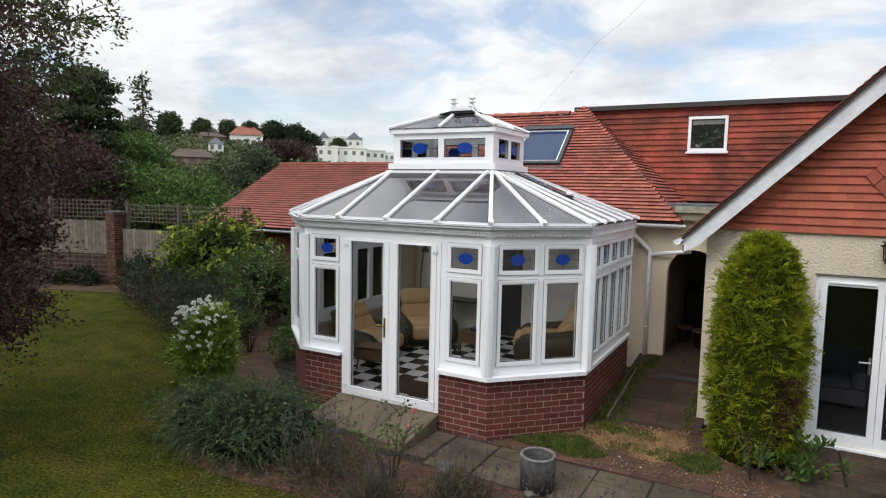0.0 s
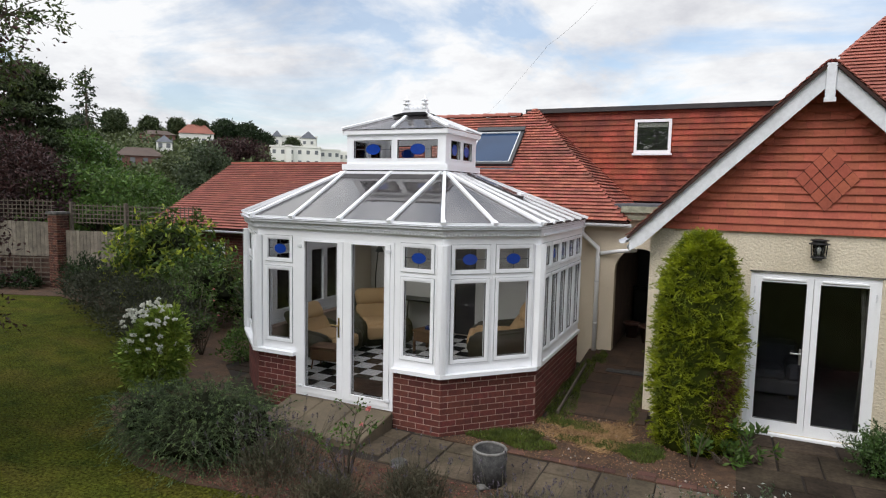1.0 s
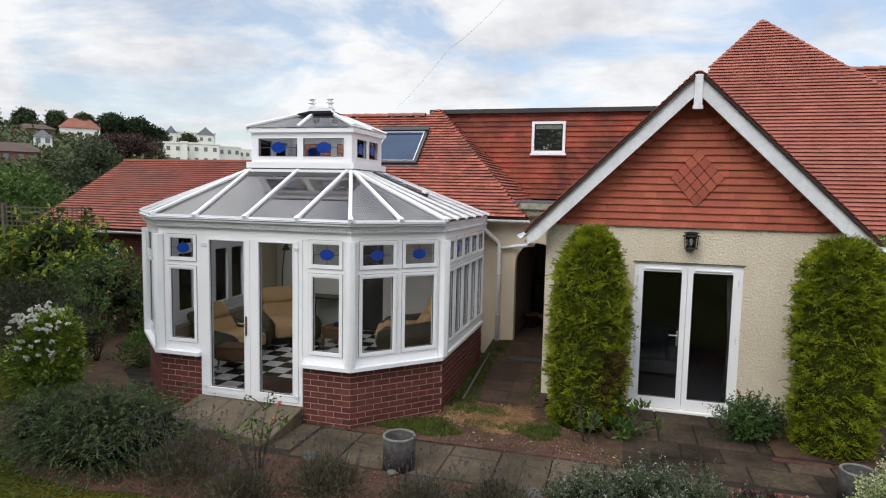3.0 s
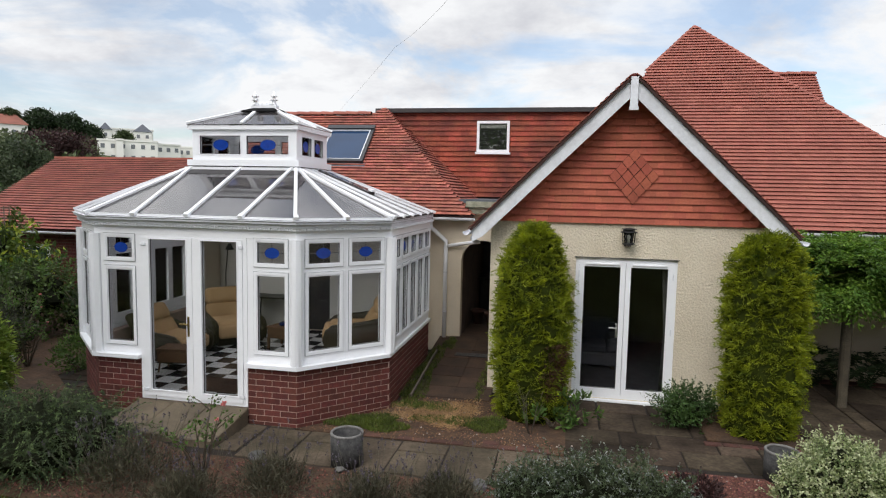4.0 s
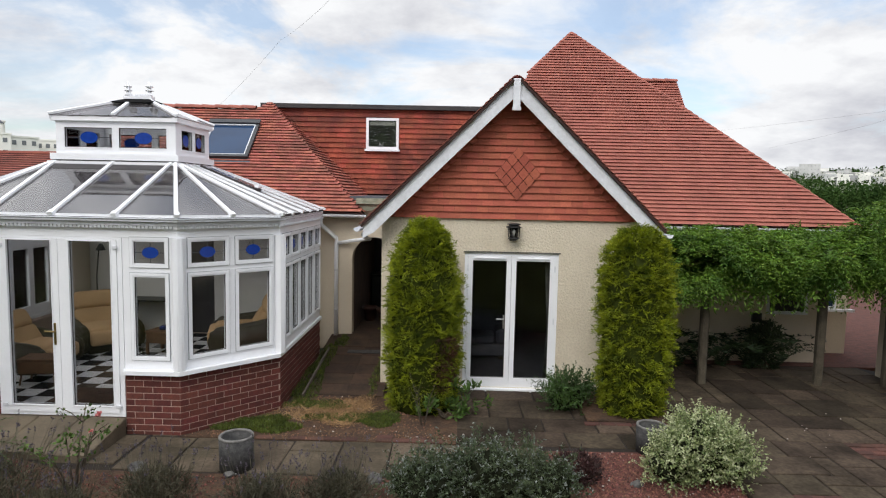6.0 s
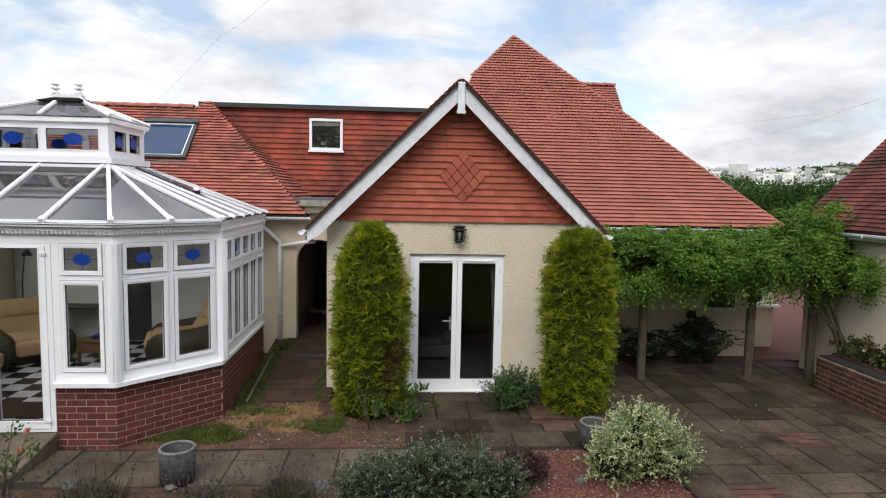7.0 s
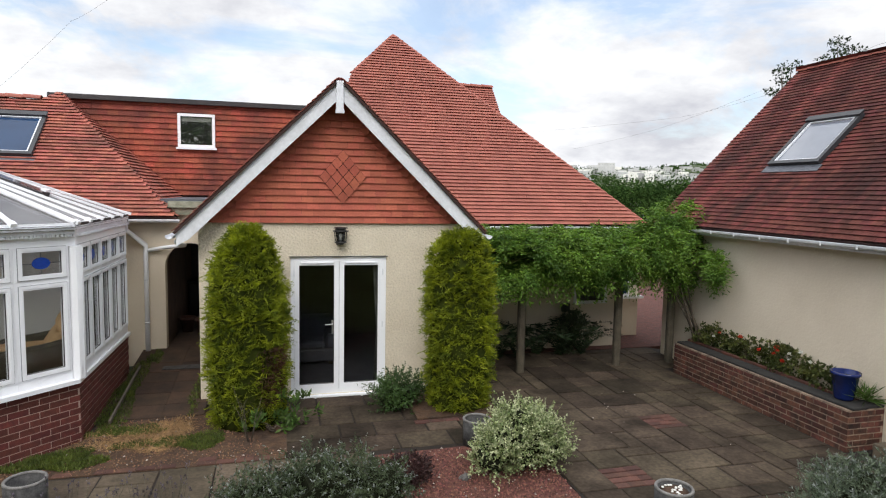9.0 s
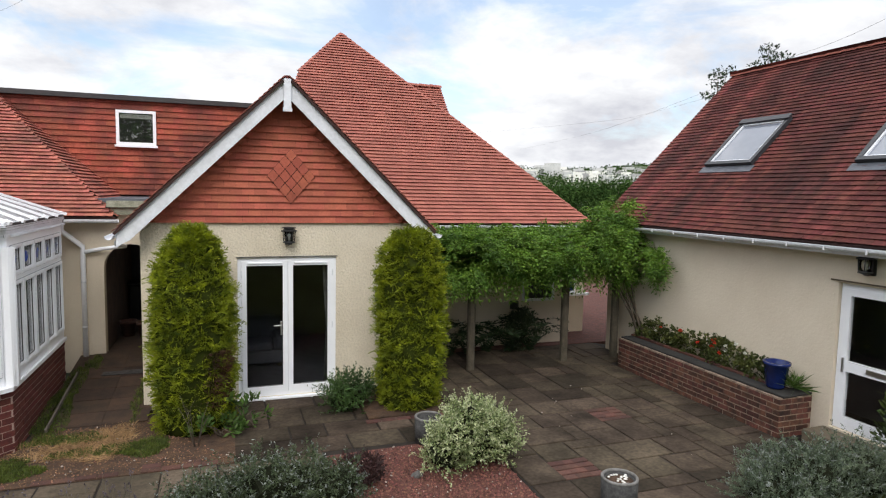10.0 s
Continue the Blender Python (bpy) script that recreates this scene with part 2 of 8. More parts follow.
STRAW = material("dry_straw_grass", (0.463, 0.294, 0.138), (0.213, 0.125, 0.0625), 0.95, 5, bump=0.02, fine=0.35)
LAWN = material("mown_lawn", (0.064, 0.070, 0.009), (0.024, 0.036, 0.006), 0.95, 2.6, spec=0.04, bump=0.03, bump_scale=38, fine=0.75, fine_scale=26, streak=((0.55, 1.4, 1.0), (0.085, 0.068, 0.016), 0.6))
FIELD = material("far_field", (0.07, 0.09, 0.035), (0.04, 0.06, 0.025), 0.95, 0.03)
PATH_BRICK = material("red_brick_path", (0.0989, 0.043, 0.031), (0.0559, 0.0284, 0.0224), 0.9, 4, bump=0.004, random_by="object", spread=0.3, fine=0.2)
WOOD = material("weathered_grey_wood", (0.136, 0.112, 0.0884), (0.0816, 0.068, 0.0544), 0.85, 6, bump=0.003, bump_scale=60, fine=0.2)
FENCE = material("grey_fence_wood", (0.20, 0.175, 0.14), (0.12, 0.105, 0.086), 0.85, 5, random_by="object", spread=0.2, fine=0.2)
BARK = material("grey_bark", (0.11, 0.085, 0.06), (0.06, 0.048, 0.036), 0.95, 12, bump=0.01, fine=0.25)
CONCRETE = material("grey_pot_stone", (0.125, 0.12, 0.113), (0.048, 0.048, 0.045), 0.85, 9, bump=0.004, fine=0.25)
BLUE_GLAZE = material("blue_glazed_pot", (0.010, 0.022, 0.12), (0.006, 0.014, 0.07), 0.2, 6)
TAN = material("tan_cushion_cloth", (0.58, 0.385, 0.20), (0.48, 0.31, 0.155), 0.9, 5, fine=0.06)
BROWN = material("dark_brown_leather", (0.050, 0.042, 0.020), (0.032, 0.026, 0.013), 0.5, 6)
WICKER = material("brown_wicker", (0.16, 0.085, 0.040), (0.085, 0.045, 0.024), 0.7, 30, bump=0.004, bump_scale=90, fine=0.25)
TILE_BLACK = material("black_floor_tile", (0.012, 0.012, 0.014), (0.02, 0.02, 0.02), 0.2, 4)
TILE_WHITE = material("white_floor_tile", (0.70, 0.70, 0.68), (0.62, 0.62, 0.60), 0.2, 4)
PATH_BROWN = material("worn_brown_path_brick", (0.064, 0.0365, 0.0225), (0.030, 0.0195, 0.0130), 0.9, 3, bump=0.004, random_by="object", spread=0.22, fine=0.2)
GREY_FRAME = material("dark_grey_aluminium", (0.036, 0.038, 0.043), (0.026, 0.028, 0.032), 0.45, 5, fine=0.08)
MOSSY = material("mossy_pale_stone", (0.34, 0.35, 0.27), (0.16, 0.17, 0.12), 0.9, 7, bump=0.006, fine=0.25)
POT_STONE = material("dark_weathered_pot", (0.070, 0.068, 0.066), (0.022, 0.023, 0.024), 0.85, 14, bump=0.004, fine=0.25)
DARK_BROWN = material("dark_brown_surface", (0.102, 0.0578, 0.0408), (0.051, 0.0306, 0.0238), 0.8, 4, fine=0.2)
# Carpet and sofa colours are lowered to look unlit.
CARPET = material("dimmed_grey_carpet", (0.060, 0.060, 0.070), (0.042, 0.042, 0.050), 1.0, 6, fine=0.15)
SOFA_CLOTH = material("dimmed_grey_sofa_cloth", (0.104, 0.109, 0.127), (0.078, 0.0832, 0.0988), 0.9, 3, fine=0.06)
DORMER_GLASS = glazing("reflecting_dormer_glass", (0.80, 0.82, 0.82), 2.4, 0.02)
BRASS = material("brass", (0.45, 0.33, 0.14), (0.38, 0.27, 0.1), 0.3, 9, metal=1.0)
STEEL = material("satin_steel", (0.6, 0.6, 0.6), (0.5, 0.5, 0.5), 0.3, 9, metal=1.0)


def leaf(name, c, c2, spread=0.45, trans=0.25, rough=0.55, scale=2.5):
    return material(name, c, c2, rough, scale, random_by="island", spread=spread, translucent=trans, spec=0.3)


# Near-black core colours stand in for the shade between leaves.
BUSH_CORE = material("bush_shade_core", (0.021, 0.0238, 0.014), (0.0098, 0.0112, 0.007), 1.0, 14, spec=0.0)
CONIFER_CORE = material("foliage_shade_core", (0.040, 0.052, 0.010), (0.022, 0.028, 0.007), 1.0, 12, spec=0.0)
LEAF_GOLD = leaf("golden_conifer_foliage", (0.355, 0.405, 0.0190), (0.040, 0.072, 0.0080), 0.32, scale=6.0)
LEAF_SAGE = leaf("grey_green_foliage", (0.0782, 0.102, 0.0501), (0.0391, 0.0587, 0.0281))
LEAF_GREEN = leaf("green_foliage", (0.085, 0.149, 0.0272), (0.0425, 0.085, 0.017))
PERGOLA_WOOD = material("dark_weathered_timber", (0.098, 0.083, 0.058), (0.052, 0.044, 0.032), 0.9, 6, bump=0.003, bump_scale=60, fine=0.25)
LEAF_WEED = leaf("short_weed_grass", (0.118, 0.150, 0.026), (0.050, 0.072, 0.016), scale=6.0)
LEAF_WIST = leaf("wisteria_foliage", (0.148, 0.259, 0.0296), (0.0444, 0.103, 0.0158))
LEAF_YELLOW = leaf("yellow_green_foliage", (0.372, 0.408, 0.042), (0.144, 0.204, 0.03), scale=1.4)
LEAF_CHOISYA = leaf("choisya_foliage", (0.090, 0.135, 0.022), (0.035, 0.062, 0.014), scale=1.4)
LEAF_DARK = leaf("dark_green_foliage", (0.0255, 0.0467, 0.0153), (0.0153, 0.0289, 0.0102))
LEAF_PURPLE = leaf("copper_foliage", (0.0663, 0.0309, 0.0287), (0.0331, 0.0199, 0.0189))
LEAF_PHLOX = leaf("phlox_foliage", (0.27, 0.35, 0.055), (0.085, 0.15, 0.025))
LEAF_SILVER = leaf("silvery_foliage", (0.148, 0.184, 0.118), (0.0458, 0.0701, 0.0413), scale=5.0)
LEAF_ROSEMARY_TIP = leaf("fresh_rosemary_shoots", (0.145, 0.204, 0.0723), (0.0723, 0.111, 0.0467), scale=2.0)
LEAF_FROST = leaf("dusty_grey_tips", (0.231, 0.252, 0.231), (0.102, 0.129, 0.102), scale=8.0)
LEAF_CREAM = leaf("cream_young_leaves", (0.581, 0.598, 0.387), (0.264, 0.334, 0.141), 0.3, scale=24.0)
LEAF_GLOSSY = leaf("glossy_dark_green_leaves", (0.062, 0.115, 0.030), (0.028, 0.056, 0.016), 0.4, 0.15, 0.35)
LEAF_WITHERED = leaf("withered_conifer_foliage", (0.12, 0.060, 0.035), (0.05, 0.03, 0.02))
LEAF_VAR = leaf("cream_edged_foliage", (0.357, 0.408, 0.187), (0.0467, 0.0935, 0.0238), 0.5, scale=30.0)
LEAF_LAV = leaf("lavender_foliage", (0.098, 0.090, 0.056), (0.046, 0.045, 0.030))
LEAF_FAR = leaf("distant_foliage", (0.0638, 0.0863, 0.03), (0.0338, 0.051, 0.021), 0.35, 0.1)
LEAF_OLIVE = leaf("olive_foliage", (0.0808, 0.111, 0.0289), (0.0382, 0.0612, 0.017))
ASPHALT = material("dark_bitumen_coping", (0.0294, 0.028, 0.0259), (0.0154, 0.0147, 0.014), 0.95, 6, bump=0.003, fine=0.2)
LEAF_HILL = leaf("hillside_foliage", (0.0936, 0.115, 0.0432), (0.054, 0.072, 0.0288), 0.3, 0.1)
LEAF_GRASS = material("grass_blade", (0.100, 0.096, 0.020), (0.048, 0.060, 0.013), 0.9, 1.6, random_by="island", spread=0.5, translucent=0.4, spec=0.05)
PETAL_WHITE = leaf("white_petal", (0.80, 0.80, 0.74), (0.72, 0.72, 0.66), 0.08, 0.3)
PETAL_PINK = leaf("pink_petal", (0.70, 0.28, 0.27), (0.6, 0.2, 0.2), 0.15, 0.3)
PETAL_RED = leaf("red_petal", (0.60, 0.06, 0.03), (0.5, 0.05, 0.02), 0.15, 0.3)
PETAL_BLUE = leaf("faded_lavender_bloom", (0.115, 0.098, 0.125), (0.065, 0.056, 0.066))
LEAF_BELT = material("belt_tree_foliage", (0.052, 0.095, 0.024), (0.018, 0.040, 0.012), 0.8, 1.2, random_by="island", spread=0.3, translucent=0.1, spec=0.0)
LEAF_ROSEMARY = leaf("rosemary_foliage", (0.085, 0.121, 0.0500), (0.0170, 0.0280, 0.0130), scale=4.0)
LEAF_GER = leaf("geranium_foliage", (0.101, 0.112, 0.027), (0.0338, 0.0488, 0.0135), scale=6.0)
LEAF_DUSK = leaf("dusky_foliage", (0.0476, 0.0527, 0.0289), (0.0221, 0.0263, 0.0153))
POT_RIM = material("pale_pot_rim", (0.19, 0.185, 0.175), (0.11, 0.105, 0.10), 0.85, 12, bump=0.003, fine=0.2)
WHITE_WALL = material("distant_white_wall", (0.86, 0.85, 0.80), (0.78, 0.77, 0.72), 0.9, 0.1)
GREY_WALL = material("distant_grey_wall", (0.42, 0.42, 0.41), (0.33, 0.33, 0.32), 0.9, 0.1)
TOWN_WALL = material("town_pale_wall", (0.60, 0.60, 0.59), (0.50, 0.50, 0.49), 0.9, 0.1)
FAR_GLASS = material("distant_window", (0.20, 0.21, 0.22), (0.14, 0.15, 0.16), 0.25, 1)
SLATE = material("distant_slate", (0.10, 0.11, 0.13), (0.08, 0.085, 0.1), 0.7, 1)
FAR_TILE = material("distant_red_roof", (0.26, 0.10, 0.07), (0.2, 0.08, 0.06), 0.9, 0.5)
FAR_BROWN = material("distant_brown_roof", (0.095, 0.068, 0.056), (0.07, 0.05, 0.042), 0.9, 0.5)
FAR_BRICK = material("distant_brick", (0.2, 0.10, 0.08), (0.15, 0.08, 0.06), 0.9, 0.5)

# ---------------------------------------------------------------- building helpers
def part(name, bm, mat, parent=None, label="", kind=""):
    me = bpy.data.meshes.new(name)
    if isinstance(bm, bmesh.types.BMesh):
        bm.normal_update()
        bm.to_mesh(me)
        bm.free()
    else:
        me.from_pydata(*bm)
        me.update()
    me.materials.append(mat)
    ob = new(name, me)
    if parent:
        ob.parent = parent
    return tagged(ob, label=label, kind=kind)


def thing(name, label, category, group="", kind="", at=(0, 0, 0), turn=0.0):
    ob = new(name)
    ob.empty_display_size = 0.1
    ob.matrix_basis = pose(*at, 0, 0, turn)
    return tagged(ob, label, category, group, kind)


def piece(name, me, parent, m):
    """One more object on a shared mesh."""
    ob = bpy.data.objects.new(name, me)
    scene.collection.objects.link(ob)
    ob.parent = parent
    ob.matrix_basis = m
    return ob


def mesh_of(name, bm, mat):
    me = bpy.data.meshes.new(name)
    bm.normal_update()
    bm.to_mesh(me)
    bm.free()
    me.materials.append(mat)
    return me


def BM():
    return bmesh.new()


def box(bm, x0, x1, y0, y1, z0, z1, m=None, bevel=0.0):
    vs = [bm.verts.new((x, y, z)) for z in (z0, z1) for y in (y0, y1) for x in (x0, x1)]
    fs = [bm.faces.new([vs[i] for i in q]) for q in ((0, 2, 3, 1), (4, 5, 7, 6), (0, 1, 5, 4), (2, 6, 7, 3), (0, 4, 6, 2), (1, 3, 7, 5))]
    if bevel:
        es = list({e for f in fs for e in f.edges})
        r = bmesh.ops.bevel(bm, geom=es, offset=bevel, segments=1, affect="EDGES")
        vs = list({v for f in r["faces"] for v in f.verts} | {v for v in vs if v.is_valid})
    if m is not None:
        for v in vs:
            v.co = m @ v.co
    return bm


def prism(bm, poly, d, closed=True):
    """A flat polygon (3D points) thickened by the vector d."""
    d = Vector(d)
    a = [bm.verts.new(p) for p in poly]
    b = [bm.verts.new(Vector(p) + d) for p in poly]
    bm.faces.new(a[::-1])
    bm.faces.new(b)
    for i in range(len(a)):
        j = (i + 1) % len(a)
        bm.faces.new((a[i], a[j], b[j], b[i]))
    return bm


def beam(bm, p, q, w, h, up=(0, 0, 1), lift=0.0):
    """A bar from p to q, w wide and h deep, standing on the line (lift: how far it is raised)."""
    p, q = Vector(p), Vector(q)
    x = (q - p).normalized()
    y = Vector(up).cross(x).normalized()
    z = x.cross(y)
    m = Matrix((x, y, z)).transposed().to_4x4()
    m.translation = p
    return box(bm, 0, (q - p).length, -w / 2, w / 2, lift, lift + h, m)


def lathe(bm, profile, n=20, m=None):
    """A turned body from (radius, height) pairs."""
    rings = []
    for r, z in profile:
        rings.append([bm.verts.new((r * math.cos(2 * math.pi * k / n), r * math.sin(2 * math.pi * k / n), z)) for k in range(n)])
    for a, b in zip(rings, rings[1:]):
        for k in range(n):
            bm.faces.new((a[k], a[(k + 1) % n], b[(k + 1) % n], b[k]))
    bm.faces.new(rings[0][::-1])
    bm.faces.new(rings[-1])
    if m is not None:
        for ring in rings:
            for v in ring:
                v.co = m @ v.co
    for f in bm.faces:
        f.smooth = True
    return bm


def tube(bm, pts, radii, n=7):
    """A round limb through points, with a radius at each."""
    pts = [Vector(p) for p in pts]
    rings = []
    for i, p in enumerate(pts):
        d = (pts[min(i + 1, len(pts) - 1)] - pts[max(i - 1, 0)]).normalized()
        x = d.cross((0.31, 0.92, 0.17)).normalized()
        y = d.cross(x)
        r = radii[i] if hasattr(radii, "__len__") else radii
        rings.append([bm.verts.new(p + r * (math.cos(2 * math.pi * k / n) * x + math.sin(2 * math.pi * k / n) * y)) for k in range(n)])
    for a, b in zip(rings, rings[1:]):
        for k in range(n):
            f = bm.faces.new((a[k], a[(k + 1) % n], b[(k + 1) % n], b[k]))
            f.smooth = True
    bm.faces.new(rings[0][::-1])
    bm.faces.new(rings[-1])
    return bm


RNG = np.random.default_rng(7)


def leaf_mesh(P, D, length, width, droop=0.0, jitter=0.6, curl=0.25):
    """Small folded leaves at points P, growing along D (with random scatter). Gives from_pydata lists."""
    P, D = np.asarray(P, float), np.asarray(D, float)
    n = len(P)
    D = D + RNG.normal(0, jitter, (n, 3))
    D[:, 2] -= droop
    D /= np.linalg.norm(D, axis=1, keepdims=True) + 1e-9
    S = np.cross(D, RNG.normal(0, 1, (n, 3)))
    S /= np.linalg.norm(S, axis=1, keepdims=True) + 1e-9
    U = np.cross(D, S)
    L = (length * RNG.uniform(0.6, 1.3, n))[:, None]
    W = (width * RNG.uniform(0.7, 1.2, n))[:, None] / 2
    V = np.empty((n, 4, 3))
    V[:, 0] = P
    V[:, 1] = P + 0.5 * L * D + W * S + curl * W * U
    V[:, 2] = P + L * D
    V[:, 3] = P + 0.5 * L * D - W * S + curl * W * U
    idx = np.arange(4 * n).reshape(n, 4)
    F = np.concatenate([idx[:, [0, 1, 2]], idx[:, [0, 2, 3]]])
    return V.reshape(-1, 3).tolist(), [], F.tolist()


def blob_points(n, centre, radii, shell=0.75, lumps=4.0, lump=0.22, zmin=-1.0, seed=0.0):
    """Points through the outer part of a lumpy ellipsoid, and the outward directions."""
    d = RNG.normal(0, 1, (n * 2, 3))
    d /= np.linalg.norm(d, axis=1, keepdims=True)
    d = d[d[:, 2] > zmin][:n]
    k = np.array([1 + lump * noise.noise(Vector(v) * lumps * 0.5 + Vector((seed, seed * 0.7, 1.3))) * 1.6 for v in d])
    r = RNG.uniform(shell, 1.0, len(d)) ** 0.7 * k
    return np.asarray(centre) + d * r[:, None] * np.asarray(radii), d


def clumped(P, D, k, s, spread=0.45):
    """Gathers leaves into tufts of k about every k-th point."""
    m = max(1, len(P) // k)
    C, E_ = np.repeat(P[:m], k, axis=0), np.repeat(D[:m], k, axis=0)
    off = RNG.normal(0, 1, (len(C), 3))
    return C + off * s, E_ + off * spread

# ---------------------------------------------------------------- roofs and tiles
def row_span(poly, b):
    xs = []
    for (a0, b0), (a1, b1) in zip(poly, poly[1:] + poly[:1]):
        if (b0 <= b < b1) or (b1 <= b < b0):
            xs.append(a0 + (a1 - a0) * (b - b0) / (b1 - b0))
    xs.sort()
    return list(zip(xs[::2], xs[1::2]))


TILE_CORNERS = np.array([(x, y, z) for x, y, z in ((-.5, 0, 1.65), (.5, 0, 1.65), (.5, 0, 2.2), (-.5, 0, 2.2), (-.5, 1, 0), (.5, 1, 0), (.5, 1, .55), (-.5, 1, .55))], float)
TILE_FACES = np.array([(0, 1, 2, 3), (3, 2, 6, 7), (1, 5, 6, 2), (0, 3, 7, 4), (0, 4, 5, 1)])


def tile_slab(name, w, length, thick, mat):
    me = bpy.data.meshes.new(name)
    me.from_pydata((TILE_CORNERS * (w, length, thick)).tolist(), [], TILE_FACES.tolist())
    me.materials.append(mat)
    return me


def tiled(parent, name, o, u, v, poly, mat_far, mat_near, nearness, gauge=0.098, w=0.165, thick=0.024, parts=300, under=0.06, skip=None, under_mat=None):
    """Overlapping tiles in courses over a polygon (a along u, b along v from o). The nearest are objects of their own."""
    o, u, v = Vector(o), Vector(u).normalized(), Vector(v).normalized()
    n = u.cross(v).normalized()
    bm = BM()
    prism(bm, [o + u * a + v * b - n * 0.004 for a, b in poly], -n * under)
    deck = part(name, bm, under_mat or UNDERLAY, parent)
    full, cut = [], []
    bmax = max(b for _, b in poly)
    row = 0
    bb = min(b for _, b in poly)
    while bb < bmax - 0.02:
        for a0, a1 in row_span(poly, min(bb + gauge * 0.5, bmax - 0.005)):
            k = math.floor(a0 / w) - 1
            off = (row % 2) * w / 2
            while k * w + off < a1:
                s0, s1 = max(k * w + off, a0), min((k + 1) * w + off, a1)
                k += 1
                if s1 - s0 < 0.02:
                    continue
                mid = (s0 + s1) / 2
                if skip and skip(mid, bb + gauge / 2):
                    continue
                (full if s1 - s0 > w - 0.005 else cut).append((mid, bb, s1 - s0))
        bb += gauge
        row += 1
    full.sort(key=lambda f: nearness(o + u * f[0] + v * f[1]))
    near, rest = full[:parts], full[parts:] + cut
    rot = Matrix((u, v, n)).transposed().to_4x4()
    me = tile_slab("tile", w - 0.002, gauge + 0.03, thick, mat_near)
    for mid, b, _ in near:
        m = rot.copy()
        m.translation = o + u * mid + v * b + n * random.uniform(0, 0.0015)
        piece("tile", me, deck, m @ pose(0, 0, 0, 0, 0, random.gauss(0, 0.5)))
    if rest:
        A = np.array(rest)
        V = TILE_CORNERS[None] * np.stack([A[:, 2] - 0.002, np.full(len(A), gauge + 0.03), np.full(len(A), thick)], 1)[:, None]
        V[:, :, 0] += A[:, None, 0]
        V[:, :, 1] += A[:, None, 1]
        V[:, :, 2] += RNG.uniform(0, 0.0015, len(A))[:, None]
        V[:, 2:4, 2] += RNG.normal(0, 0.0015, len(A))[:, None]
        R = np.array(rot.to_3x3())
        W = V.reshape(-1, 3) @ R.T + np.array(o)
        F = (TILE_FACES[None] + 8 * np.arange(len(A))[:, None, None]).reshape(-1, 4)
        part("tiles", (W.tolist(), [], F.tolist()), mat_far, deck, "overlapping clay tiles in courses", "stuff")
    return deck


def hip_tiles(parent, p, q, mat, name="ridge_tile", r=0.10, step=0.30):
    """A run of half-round ridge or hip tiles along an edge."""
    p, q = Vector(p), Vector(q)
    x = (q - p).normalized()
    y = Vector((0, 0, 1)).cross(x).normalized()
    z = x.cross(y)
    k = max(1, round((q - p).length / step))
    L = (q - p).length / k
    bm = BM()
    n = 6
    ring = [(r * math.cos(math.pi * i / n), 0.8 * r * math.sin(math.pi * i / n)) for i in range(n + 1)]
    a = [bm.verts.new((0, c, s + 0.012)) for c, s in ring]
    b = [bm.verts.new((L * 1.04, c * 0.94, s * 0.94)) for c, s in ring]
    for i in range(n):
        bm.faces.new((a[i], b[i], b[i + 1], a[i + 1]))
    bm.faces.new(a)
    me = mesh_of(name, bm, mat)
    rot = Matrix((x, y, z)).transposed().to_4x4()
    for i in range(k):
        m = rot.copy()
        m.translation = p + x * (L * i) + z * (0.004 + random.uniform(0, 0.004))
        piece(name, me, parent, m)


def wall_with_holes(x0, x1, z0, z1, holes, y0, y1, m=None):
    """One solid wall along x with rectangular openings (x0, x1, z0, z1) through it."""
    xs = sorted({x0, x1, *[h[0] for h in holes], *[h[1] for h in holes]})
    zs = sorted({z0, z1, *[min(max(z, z0), z1) for h in holes for z in h[2:]]})
    nx, nz = len(xs) - 1, len(zs) - 1

    def solid(i, k):
        if not (0 <= i < nx and 0 <= k < nz):
            return False
        cx, cz = (xs[i] + xs[i + 1]) / 2, (zs[k] + zs[k + 1]) / 2
        return not any(a < cx < b and c < cz < d for a, b, c, d in holes)
    bm = BM()
    vs = {}

    def V(i, j, k):
        if (i, j, k) not in vs:
            vs[i, j, k] = bm.verts.new((xs[i], (y0, y1)[j], zs[k]))
        return vs[i, j, k]
    for i in range(nx):
        for k in range(nz):
            if not solid(i, k):
                continue
            bm.faces.new((V(i, 0, k), V(i + 1, 0, k), V(i + 1, 0, k + 1), V(i, 0, k + 1)))
            bm.faces.new((V(i, 1, k), V(i, 1, k + 1), V(i + 1, 1, k + 1), V(i + 1, 1, k)))
            if not solid(i - 1, k):
                bm.faces.new((V(i, 0, k), V(i, 0, k + 1), V(i, 1, k + 1), V(i, 1, k)))
            if not solid(i + 1, k):
                bm.faces.new((V(i + 1, 0, k), V(i + 1, 1, k), V(i + 1, 1, k + 1), V(i + 1, 0, k + 1)))
            if not solid(i, k - 1):
                bm.faces.new((V(i, 0, k), V(i, 1, k), V(i + 1, 1, k), V(i + 1, 0, k)))
            if not solid(i, k + 1):
                bm.faces.new((V(i, 0, k + 1), V(i + 1, 0, k + 1), V(i + 1, 1, k + 1), V(i, 1, k + 1)))
    if m is not None:
        bm.transform(m)
    return bm


def frame_ring(bm, x0, x1, z0, z1, w, y0, y1):
    """A rectangular frame of bars w wide."""
    box(bm, x0, x0 + w, y0, y1, z0, z1)
    box(bm, x1 - w, x1, y0, y1, z0, z1)
    box(bm, x0 + w, x1 - w, y0, y1, z0, z0 + w)
    box(bm, x0 + w, x1 - w, y0, y1, z1 - w, z1)
    return bm


